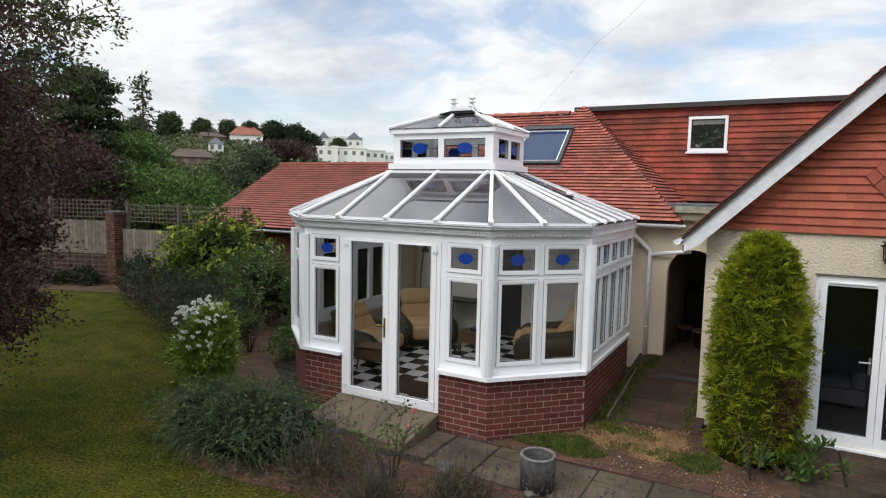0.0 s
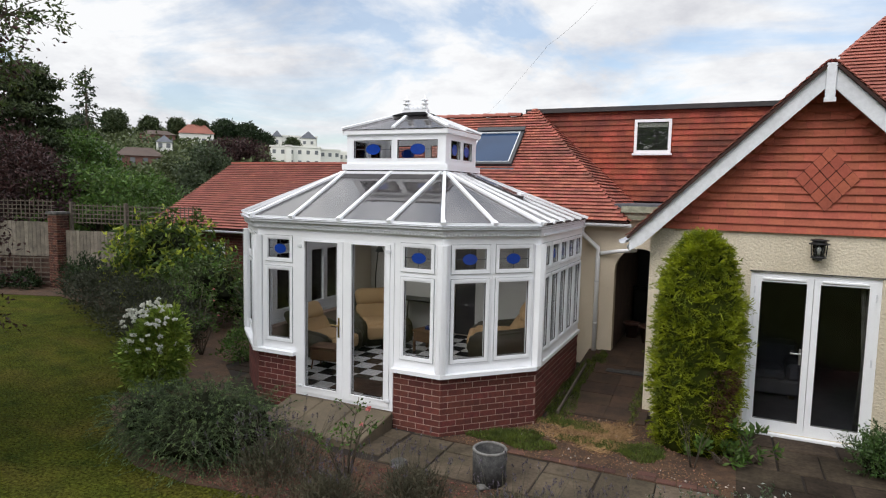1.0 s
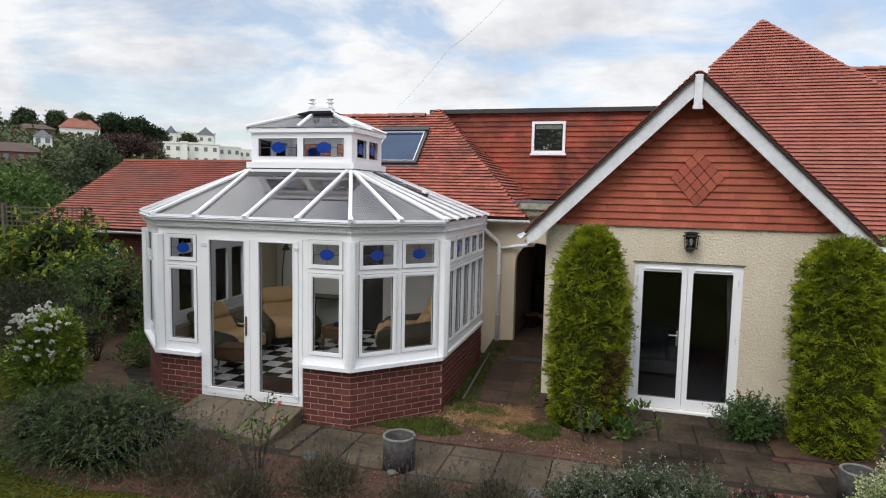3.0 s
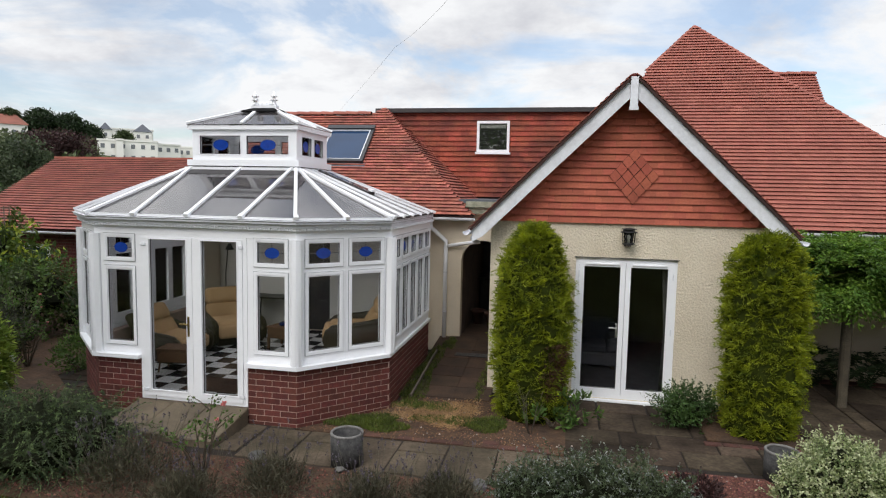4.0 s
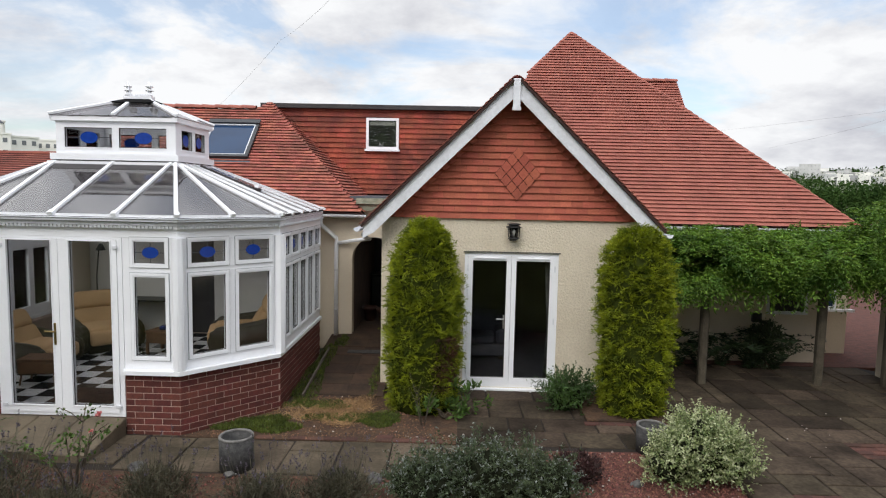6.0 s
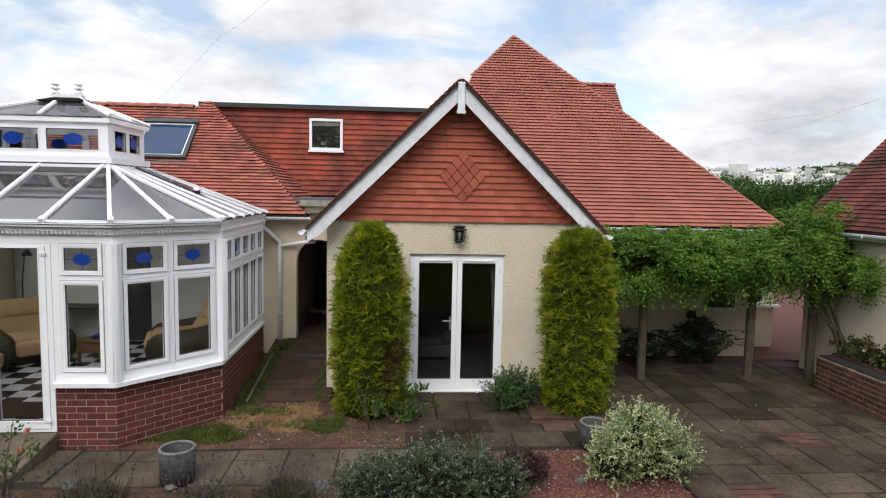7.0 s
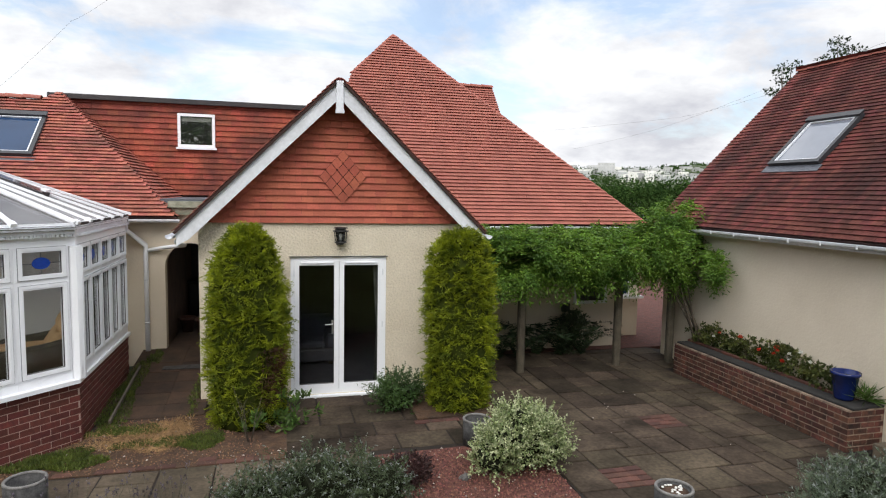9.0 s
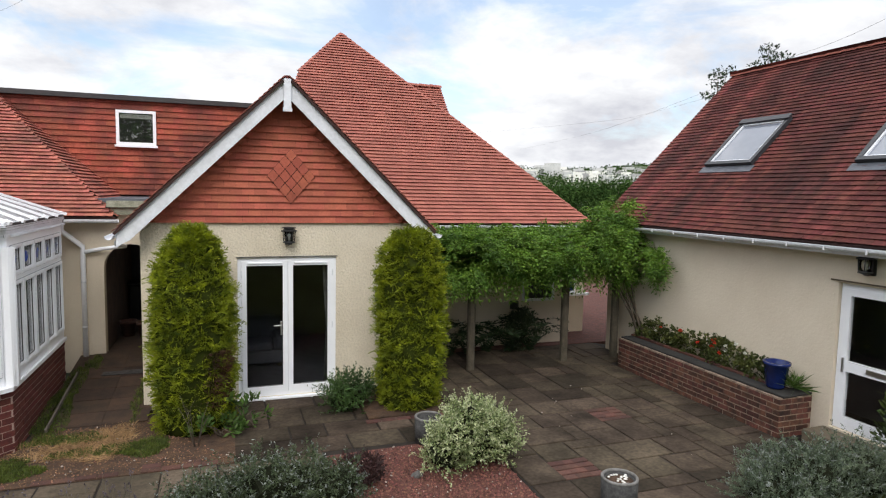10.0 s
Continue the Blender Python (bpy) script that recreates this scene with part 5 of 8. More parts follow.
croof = part("lantern_roof", box(BM(), rA.x - 0.06, rB.x + 0.06, LYM - 0.05, LYM + 0.05, LZT + 0.01, LZT + 0.09), UPVC, lant)
roof_panel([l0[0], l0[1], rB, rA], [(lerp(l0[0], l0[1], 0.5), lerp(rA, rB, 0.2)), (l0[0], rA), (l0[1], rB)])
roof_panel([l0[1], l0[2], rB], [(lerp(l0[1], l0[2], 0.5), rB)])
roof_panel([l0[2], l0[3], rA, rB], [(l0[2], rB), (l0[3], rA)])
roof_panel([l0[3], l0[0], rA], [(lerp(l0[3], l0[0], 0.5), rA)])
for poly in ((l0[0], l0[1], rB, rA), (l0[1], l0[2], rB, rB), (l0[2], l0[3], rA, rB), (l0[3], l0[0], rA, rA)):
    n_ = (poly[1] - poly[0]).cross(poly[2] - poly[0]).normalized()
    quad = [lerp(poly[3], poly[0], 0.24), lerp(poly[2], poly[1], 0.24), poly[2]] + ([poly[3]] if poly[3] != poly[2] else [])
    part("vent_flap", prism(BM(), [p_ + n_ * 0.045 for p_ in quad], n_ * 0.02), MATT_BLACK, lant, "black ventilation flap by the ridge")
for p in (rA, rB):
    bm = lathe(BM(), [(0.04, 0.0), (0.04, 0.04), (0.025, 0.05), (0.025, 0.08), (0.05, 0.085), (0.05, 0.10), (0.025, 0.105), (0.025, 0.14), (0.045, 0.145), (0.045, 0.16), (0.02, 0.17), (0.008, 0.23)], 10, pose(p.x, p.y, LZT + 0.091) @ Matrix.Diagonal((1.25, 1.25, 1.0, 1)))
    part("finial", bm, UPVC, lant, "white turned finial")

for k in range(5):
    fx = rA.x + 0.09 + (rB.x - rA.x - 0.18) * k / 4
    part("crest_scroll", lathe(BM(), [(0.004, -0.012), (0.032, -0.010), (0.036, 0.0), (0.032, 0.010), (0.004, 0.012)], 12, pose(fx, LYM, LZT + 0.115 + 0.012 * (k % 2), 90, 0, 0)), UPVC, lant, "white cresting along the ridge")

# floor inside, black and white
bm = BM()
prism(bm, [(*p, -0.05) for p in offset(CP, -0.245)], (0, 0, ZF + 0.045))
box(bm, -7.44, -2.91, 11.452, 12.30, -0.05, ZF - 0.005)
cfloor = part("floor", bm, MORTAR, cons, "black and white chequered tile floor")
ft = 0.30
bmw = box(BM(), 0.002, ft - 0.002, 0.002, ft - 0.002, 0.001, 0.006)
bmb = box(BM(), 0.002, ft - 0.002, 0.002, ft - 0.002, 0.001, 0.006)
tw, tb = mesh_of("floor_tile", bmw, TILE_WHITE), mesh_of("floor_tile", bmb, TILE_BLACK)
for i in range(16):
    for j in range(15):
        x, y = -7.43 + i * ft, 8.06 + j * ft
        ok = y + ft < 12.36 and x + ft < -2.9
        if (x + 7.69) + (y - 8.82) < 0.36 or (-2.64 - (x + ft)) + (y - 8.82) < 0.36:
            ok = False
        if ok:
            piece("floor_tile", tw if (i + j) % 2 else tb, cfloor, pose(x, y, ZF - 0.004))
# short returns that join the glazing to the house, and the valley over them
part("return_wall", box(BM(), -3.14, -2.92, 11.46, 12.378, -0.05, 2.68), CREAM_SMOOTH, cons)
part("return_wall", box(BM(), -7.68, -7.46, 11.46, 12.378, -0.05, 2.68), CREAM_SMOOTH, cons)
part("valley", box(BM(), -7.7, -2.72, 11.46, 12.18, 2.682, 2.74), LEAD, cons, "lead lined valley against the house")
# the house wall at the back, white inside
bm = wall_with_holes(-7.45, -2.89, ZF, 2.68, [(-5.42, -4.95, ZF, 2.25)], 12.31, 12.378)
part("back_wall", bm, PLASTER, cons, "white plastered wall at the back")
# Flat black panel painted as the shade of the doorway.
part("dark_opening", box(BM(), -5.42, -4.95, 12.36, 12.375, ZF, 2.25), FASCIA, cons)

# entrance step
estep = thing("entrance_step", "buff stone slab step before the conservatory door", "step")
for x0, x1, y0 in ((-6.02, -5.47, 7.06), (-5.46, -4.92, 6.98), (-4.91, -4.34, 6.92)):
    bm = box(BM(), x0, x1, y0, 7.79, -0.02, 0.22, bevel=0.012)
    for v in bm.verts:
        if v.co.z > 0.1 and v.co.y < y0 + 0.1:
            v.co.z -= 0.12
    part("slab", bm, STEP_STONE, estep)

# panes let the daylight in
for o_ in scene.objects:
    if o_.type == "MESH" and o_.name.split(".")[0] in ("pane", "roof_pane"):
        o_.visible_shadow = False
# curtain inside the french door
bm = BM()
for k in range(3):
    tube(bm, [(1.40 - 0.03 * k, GY + 0.2 + 0.012 * (k % 2), 0.12), (1.405 - 0.012 * k, GY + 0.2, 1.1), (1.375 - 0.03 * k, GY + 0.2 + 0.012 * (k % 2), 2.15)], 0.013, 6)
tagged(part("curtain", bm, CONCRETE), "pale curtain gathered beside the french door", "curtain")

# ---------------------------------------------------------------- low roof of the neighbouring brick wing
annex = thing("brick_annex", "low red brick annex with a red tile roof", "building")
av = Vector((0, 4.8, 2.08))
tiled(annex, "roof", (-17.6, 14.0, 2.02), (1, 0, 0), av, [(1.15, 0), (9.4, 0), (9.4, av.length), (0.1, av.length)], TILE_ANNEX, TILE_ANNEX_OB, lambda p: abs(p.x + 12.5) + p.y * 0.3, gauge=0.17, w=0.26, thick=0.028)
part("ridge", beam(BM(), (-17.5, 18.8, 4.1), (-8.2, 18.8, 4.1), 0.22, 0.07), TILE_OB, annex)
part("roof_back", prism(BM(), [(-17.5, 18.85, 4.05), (-8.2, 18.85, 4.05), (-8.2, 23.6, 2.0), (-17.0, 23.6, 2.0)], (0, 0, -0.1)), UNDERLAY, annex)
part("gutter", gutter_run(BM(), (-16.4, 13.93, 1.99), (-8.3, 13.93, 1.99), 0.06), UPVC_DULL, annex)
bm = wall_with_holes(-16.0, -8.6, -0.05, 1.95, [(-14.4, -13.6, 0.85, 1.6)], 14.3, 14.55)
annex_wall = part("wall", bm, MORTAR_OLD, annex, "red brick wall")
aw = part("window", frame_ring(BM(), -14.4, -13.6, 0.85, 1.6, 0.07, 14.26, 14.4), UPVC, annex)
part("pane", box(BM(), -14.33, -13.67, 14.34, 14.35, 0.92, 1.53), SKY_PANE, aw)

# ---------------------------------------------------------------- bricks
def brick_mesh(name, L, mat, h=0.065, d=0.03):
    bm = BM()
    box(bm, -L / 2, L / 2, -0.0, d, 0, h, bevel=0.003)
    return mesh_of(name, bm, mat)


def bond(parent, m, L, z0, z1, me_full, me_half, gap=0.010, bl=0.215, course=0.075):
    """Stretcher bond over the face of the frame m (x along, y inwards)."""
    k = 0
    z = z0
    while z + 0.06 < z1:
        x = 0.002 - (k % 2) * (bl + gap) / 2
        while x < L - 0.03:
            a, b = max(x, 0.002), min(x + bl, L - 0.002)
            if b - a > 0.05:
                w = b - a
                me = me_full if w > bl - 0.004 else me_half
                s = 1.0 if me is me_full else w / (bl / 2)
                piece("brick", me, parent, m @ Matrix.Translation(((a + b) / 2, -0.0 + random.uniform(-0.0015, 0.0015), z)) @ Matrix.Diagonal((s, 1, 1, 1)))
            x += bl + gap
        z += course
        k += 1


bf, bh = brick_mesh("brick", 0.225, BRICK, 0.073), brick_mesh("brick", 0.1125, BRICK, 0.073)
for i, par, a, b in ((1, dwarf_left, 0, None), (2, dwarf_left, 0, DU0), (2, dwarf_right, DU1, None), (3, dwarf_right, 0, None), (4, dwarf_right, 0, None)):
    m, L = facet(i)
    b = L if b is None else b
    bond(par, m @ Matrix.Translation((a, -0.001, 0)), b - a, -0.031, 0.80, bf, bh, gap=0.010, bl=0.225, course=0.083)

# brick face of the annex beside the conservatory
for x_, L_, za, zb in ((-13.58, 2.4, 0.45, 1.95), (-14.5, 0.91, 0.45, 0.84), (-14.5, 0.91, 1.62, 1.95)):
    bond(annex_wall, pose(x_, 14.285, 0), L_, za, zb, bf, bh, gap=0.010, bl=0.225, course=0.083)
part("sill", box(BM(), -14.46, -13.54, 14.2, 14.284, 0.80, 0.845, bevel=0.006), UPVC, aw)

# planter along the garage
PX, PY0, PY1, PZ = 7.0, 6.4, 10.1, 0.61
planter = thing("brick_planter", "long raised planter of weathered brick with slab coping", "planter")
pm = pose(PX, PY1, 0, 0, 0, -90)
pface = part("front_wall", box(BM(), 0, PY1 - PY0 - 0.016, 0.004, 0.21, -0.03, PZ - 0.045, pm), MORTAR_OLD, planter)
of, oh = brick_mesh("brick", 0.215, BRICK_OLD), brick_mesh("brick", 0.1075, BRICK_OLD)
bond(pface, pm, PY1 - PY0, 0.0, PZ - 0.05, of, oh, course=0.0795)
em = pose(PX, PY0, 0)
pend = part("end_wall", box(BM(), 0.014, WX - PX - 0.002, 0.004, 0.2, -0.03, PZ - 0.048), MORTAR_OLD, planter)
pend.matrix_basis = em
bond(pend, pose(0, 0, 0), WX - PX, 0.0, PZ - 0.05, of, oh, course=0.0795)
part("soil", box(BM(), PX + 0.22, WX - 0.002, PY0 + 0.21, PY1, 0.0, PZ - 0.06), SOIL, planter, "dark soil in the planter")
cop = box(BM(), -0.238, 0.238, -0.125, 0.125, 0, 0.032, bevel=0.008)
cope = mesh_of("coping_slab", cop, ASPHALT)
for k in range(8):
    piece("coping_slab", cope, planter, pose(PX + 0.165, PY1 - 0.25 - k * 0.462, PZ - 0.046 + random.uniform(-0.003, 0.003), 0, 0, 90 + random.gauss(0, 0.6)))
piece("coping_slab", cope, planter, pose(PX + 0.40, PY0 + 0.13, PZ - 0.046, 0, 0, 1))
inner = part("inner_edge", box(BM(), PX + 0.275, PX + 0.345, PY0 + 0.3, PY1, PZ - 0.06, PZ + 0.02, bevel=0.006), BRICK_OLD, planter)

# ---------------------------------------------------------------- paving
def slab_mesh(L, W, mat):
    bm = BM()
    box(bm, 0.012, L - 0.012, 0.012, W - 0.012, -0.02, 0.016, bevel=0.007)
    return mesh_of("slab", bm, mat)


slab_cache = {}


def pave(parent, x0, x1, y0, y1, skip=None, cell=0.25, mat=None):
    """Mixed slabs fitted together over a grid of cells, with a few squares of brick."""
    nx, ny = max(1, round((x1 - x0) / cell)), max(1, round((y1 - y0) / cell))
    cx, cy = (x1 - x0) / nx, (y1 - y0) / ny
    used = set()
    for j in range(ny):
        for i in range(nx):
            if (i, j) in used:
                continue
            w, d = random.choice(((3, 2), (2, 2), (2, 3), (3, 2), (3, 3), (2, 2), (2, 1)))
            while w > 1 and (i + w > nx or any((i + a, j) in used for a in range(w))):
                w -= 1
            while d > 1 and (j + d > ny or any((i + a, j + b) in used for a in range(w) for b in range(d))):
                d -= 1
            a, b = x0 + i * cx, y0 + j * cy
            if any(a <= ix < a + min(w, 2) * cx and b <= iy < b + min(d, 2) * cy for ix, iy in INSETS):
                w, d = min(w, 2), min(d, 2)
                for q in range(w * 1 + 1):
                    for r in range(d * 2):
                        piece("paving_brick", ib, parent, pose(a + w * cx * (q + 0.5) / (w + 1), b + d * cy * (r + 0.5) / (d * 2), random.uniform(-0.004, 0.004), 0, 0, random.gauss(0, 1)))
            elif not (skip and skip(a + w * cx / 2, b + d * cy / 2)):
                key = (round(w * cx, 3), round(d * cy, 3), mat or SLAB)
                if key not in slab_cache:
                    slab_cache[key] = slab_mesh(*key)
                piece("slab", slab_cache[key], parent, pose(a, b, random.uniform(-0.003, 0.003), random.gauss(0, 0.25), random.gauss(0, 0.25), random.gauss(0, 0.5)))
            for q in range(w):
                for r in range(d):
                    used.add((i + q, j + r))


INSETS = [(5.29, 8.07), (4.41, 10.0), (3.75, 6.15)]
ib = mesh_of("paving_brick", box(BM(), -0.103, 0.103, -0.05, 0.05, -0.01, 0.014, bevel=0.004), PATH_BRICK)
pave(paved_base, 3.06, 6.97, 4.9, 11.85)
pave(paved_base, 6.99, 7.57, 10.34, 11.85)
pave(paved_base, -4.34, -4.02, 6.90, 7.75, mat=SLAB_BUFF)
pave(paved_base, -4.0, -3.66, 7.74, 7.79, mat=SLAB_BUFF)
pave(paved_base, -4.0, 0.97, 6.78, 7.72, cell=0.31, mat=SLAB_BUFF)
pave(paved_base, -0.1, 3.04, 7.74, 9.94)
pave(paved_base, -6.4, -4.02, 7.0, 7.28, mat=SLAB_BUFF)
pave(paved_base, -8.3, -6.45, 7.75, 9.6, lambda x, y: y < 7.7 - (x + 6.9) * 0.8)
# brick edging before the straw patch
for k in range(16):
    if -2.9 + k * 0.225 > 0:
        break
    for r in range(2):
        if (r == 0 and k % 5 != 3) or (k > 7 and k % 2):
            piece("paving_brick", ib, paved_base, pose(-3.0 + k * 0.22, 7.79 + r * 0.11, random.uniform(0.004, 0.012), 0, 0, random.gauss(0, 2)))
# bed at the foot of the second conifer, edged with brick
ground_sheet("bare_soil", [(1.75, 8.62), (3.02, 8.62), (3.02, 9.92), (1.75, 9.92)], 0.026, 0.045, SOIL, "dark soil at the conifer's foot", "soil")
for k in range(6):
    piece("paving_brick", ib, paved_base, pose(1.80 + k * 0.222, 8.55, 0.016, 0, 0, random.gauss(0, 2)))
# path into the passage, rising to the arch
bm = BM()
prism(bm, [(-2.6, 9.2, 0.0), (-2.6, 12.4, 0.30), (-2.6, 15.8, 0.32), (-2.6, 15.8, -0.05), (-2.6, 9.2, -0.05)], (1.265, 0, 0))
path = tagged(part("path", bm, PATH_BROWN), "brown brick path rising to a passage", "path", kind="structure")
pb = mesh_of("paving_slab", box(BM(), -0.290, 0.290, -0.215, 0.215, 0, 0.012, bevel=0.004), PATH_BROWN)
tilt = math.degrees(math.atan2(0.30, 3.2))
for j in range(7):
    for i in range(2):
        y = 9.66 + j * 0.436
        if y < 12.3:
            piece("paving_slab", pb, path, pose(-2.10 + i * 0.584, y, (y - 9.2) * 0.30 / 3.2 - 0.001 + random.uniform(0, 0.003), tilt, 0, random.gauss(0, 0.4)))
part("edging_board", beam(BM(), (-2.43, 9.3, 0.03), (-2.46, 11.4, 0.215), 0.03, 0.06), WOOD, path, "thin weathered timber edging")
# straw patch and bare soil beside the brick base
ground_sheet("bare_soil", [(-1.0, 7.9), (-0.08, 7.9), (-0.08, 8.96), (-1.2, 9.6)], 0.001, 0.015, SOIL, "dark soil at the conifer's foot", "soil")
ground_sheet("bare_soil", [(-3.63, 7.735), (-0.1, 7.735), (-0.1, 7.89), (-1.0, 7.89), (-1.2, 9.7), (-2.6, 9.7), (-2.6, 8.85)], 0.001, 0.014, SOIL, "bare trodden soil beside the conservatory", "soil")


# ---------------------------------------------------------------- plants
def strew(n, poly, rng=RNG):
    """Random points in a polygon of the plan."""
    P = np.array(poly)
    lo, hi = P.min(0), P.max(0)
    out = []
    while len(out) < n:
        p = rng.uniform(lo, hi)
        c = False
        for (ax, ay), (bx, by) in zip(poly, poly[1:] + poly[:1]):
            if (ay > p[1]) != (by > p[1]) and p[0] < (bx - ax) * (p[1] - ay) / (by - ay) + ax:
                c = not c
        if c:
            out.append(p)
    return np.array(out)


def disc(n, cx, cy, rx, ry):
    a, r = RNG.uniform(0, 2 * np.pi, n), np.sqrt(RNG.uniform(0, 1, n))
    k = 1 + 0.25 * np.sin(a * 3 + cx) + 0.15 * np.sin(a * 5 + cy)
    return np.stack([cx + rx * r * k * np.cos(a), cy + ry * r * k * np.sin(a)], 1)


def flat(P, z):
    return np.column_stack([P, np.full(len(P), z)])


UP = np.array((0.0, 0.0, 1.0))


def leaf_part(name, P, D, length, width, mat, parent, **kw):
    return part(name, leaf_mesh(P, D, length, width, **kw), mat, parent)


def shrub(name, label, category, blobs, n, length, width, mat, group="", stems=6, jitter=0.6, droop=0.0, shell=0.6, upward=0.5, lump=0.25, core=True):
    """A bush of several lumpy clumps of leaves on stems from the ground. blobs: (x, y, z, rx, ry, rz)."""
    t = thing(name, label, category, group, at=(blobs[0][0], blobs[0][1], 0))
    base = np.array((blobs[0][0], blobs[0][1], 0))
    vol = sum(b[3] * b[4] + b[3] * b[5] for b in blobs)
    Ps, Ds = [], []
    for b in blobs:
        k = int(n * (b[3] * b[4] + b[3] * b[5]) / vol)
        P, D = blob_points(k, np.array(b[:3]) - base, b[3:], shell, 6.0, lump, seed=b[0] * 3 + b[1])
        keep = P[:, 2] > 0.02
        P, D = clumped(P[keep], D[keep], 14, 0.05 * (b[3] + b[5]))
        Ps.append(P); Ds.append(D * (1 - upward) + UP * upward)
    leaf_part("foliage", np.concatenate(Ps), np.concatenate(Ds), length, width, mat, t, jitter=jitter, droop=droop)
    bm = BM()
    for b in blobs:
        for _ in range(max(2, stems // len(blobs))):
            c = Vector(b[:3]) - Vector(base)
            q = c + Vector((random.gauss(0, 0.5) * b[3], random.gauss(0, 0.5) * b[4], random.uniform(-0.3, 0.6) * b[5]))
            q.z = max(q.z, 0.1)
            p = Vector((c.x * 0.6 + random.gauss(0, 0.06), c.y * 0.6 + random.gauss(0, 0.06), -0.02))
            mid = (p + q) / 2 + Vector((random.gauss(0, 0.04), random.gauss(0, 0.04), 0))
            tube(bm, [p, mid, q], [0.014, 0.010, 0.004], 5)
    part("stem_tangle", bm, BARK, t, kind="stuff")
    return t


def sprig_bush(name, label, category, blobs, n, L, leaves, length, width, mat, tip_mat=None, tip_from=0.8, out=0.6, droop=0.3, wander=0.35, group="", jitter=0.35, inner=0.60, depth=0.50, along=0.55):
    """A bush of many single shoots: each one starts within a clump, arches outwards and carries leaves along its length.
    blobs: (x, y, z, rx, ry, rz); tip_mat: the colour of the young or blooming ends."""
    base = np.array((blobs[0][0], blobs[0][1], 0.0))
    t = thing(name, label, category, group, at=(blobs[0][0], blobs[0][1], 0))
    area = sum(b[3] * b[4] + b[3] * b[5] for b in blobs)
    P0, D0, L0 = [], [], []
    for b in blobs:
        k = int(n * (b[3] * b[4] + b[3] * b[5]) / area)
        P, D = blob_points(k, np.array(b[:3]) - base, np.array(b[3:]) * 0.86, depth, 6.0, 0.32, seed=b[0] * 3 + b[1])
        lum = np.array([noise.noise(Vector(p) * 3.1) for p in P])
        P0.append(P); D0.append(D); L0.append(L * (1 + 0.7 * lum) * RNG.uniform(0.6, 1.25, len(P)))
    P, D, Ls = np.concatenate(P0), np.concatenate(D0), np.concatenate(L0)
    keep = P[:, 2] > 0.03
    P, D, Ls = P[keep], D[keep], Ls[keep]
    A = D * out + UP * (1 - out) + RNG.normal(0, wander, P.shape)
    A /= np.linalg.norm(A, axis=1, keepdims=True)
    u = np.tile(np.linspace(0.12, 1.0, leaves), (len(P), 1))[:, :, None]
    C = P[:, None] + A[:, None] * (Ls[:, None, None] * u) - UP * (droop * Ls[:, None, None] * u * u)
    T = A[:, None] - UP * (2 * droop * u)
    R = np.cross(T, RNG.normal(0, 1, C.shape))
    R /= np.linalg.norm(R, axis=2, keepdims=True) + 1e-9
    E_ = T * along + R * (1.3 - along)
    C[:, :, 2] = np.maximum(C[:, :, 2], 0.02)
    flat_u = np.broadcast_to(u[:, :, 0], C.shape[:2]).ravel()
    C, E_ = C.reshape(-1, 3), E_.reshape(-1, 3)
    tip = (flat_u > tip_from) if tip_mat else np.zeros(len(C), bool)
    if tip_mat:
        tip &= np.repeat(RNG.uniform(0, 1, len(P)) < 0.7, leaves)
    leaf_part("foliage", C[~tip], E_[~tip], length, width, mat, t, jitter=jitter)
    if tip_mat:
        leaf_part("young_growth", C[tip], E_[tip], length * 0.9, width, tip_mat, t, jitter=jitter)
    # Dark lumps fill the clumps and read as shade between the shoots.
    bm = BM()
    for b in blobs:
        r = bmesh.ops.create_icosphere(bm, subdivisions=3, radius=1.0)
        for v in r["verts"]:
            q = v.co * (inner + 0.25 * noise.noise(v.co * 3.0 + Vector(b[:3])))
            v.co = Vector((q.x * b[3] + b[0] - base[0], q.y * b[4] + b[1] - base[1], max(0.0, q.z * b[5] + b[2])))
    part("inner_growth", bm, BUSH_CORE, t, "dark solid core painted as the shade inside the bush", "stuff")
    return t


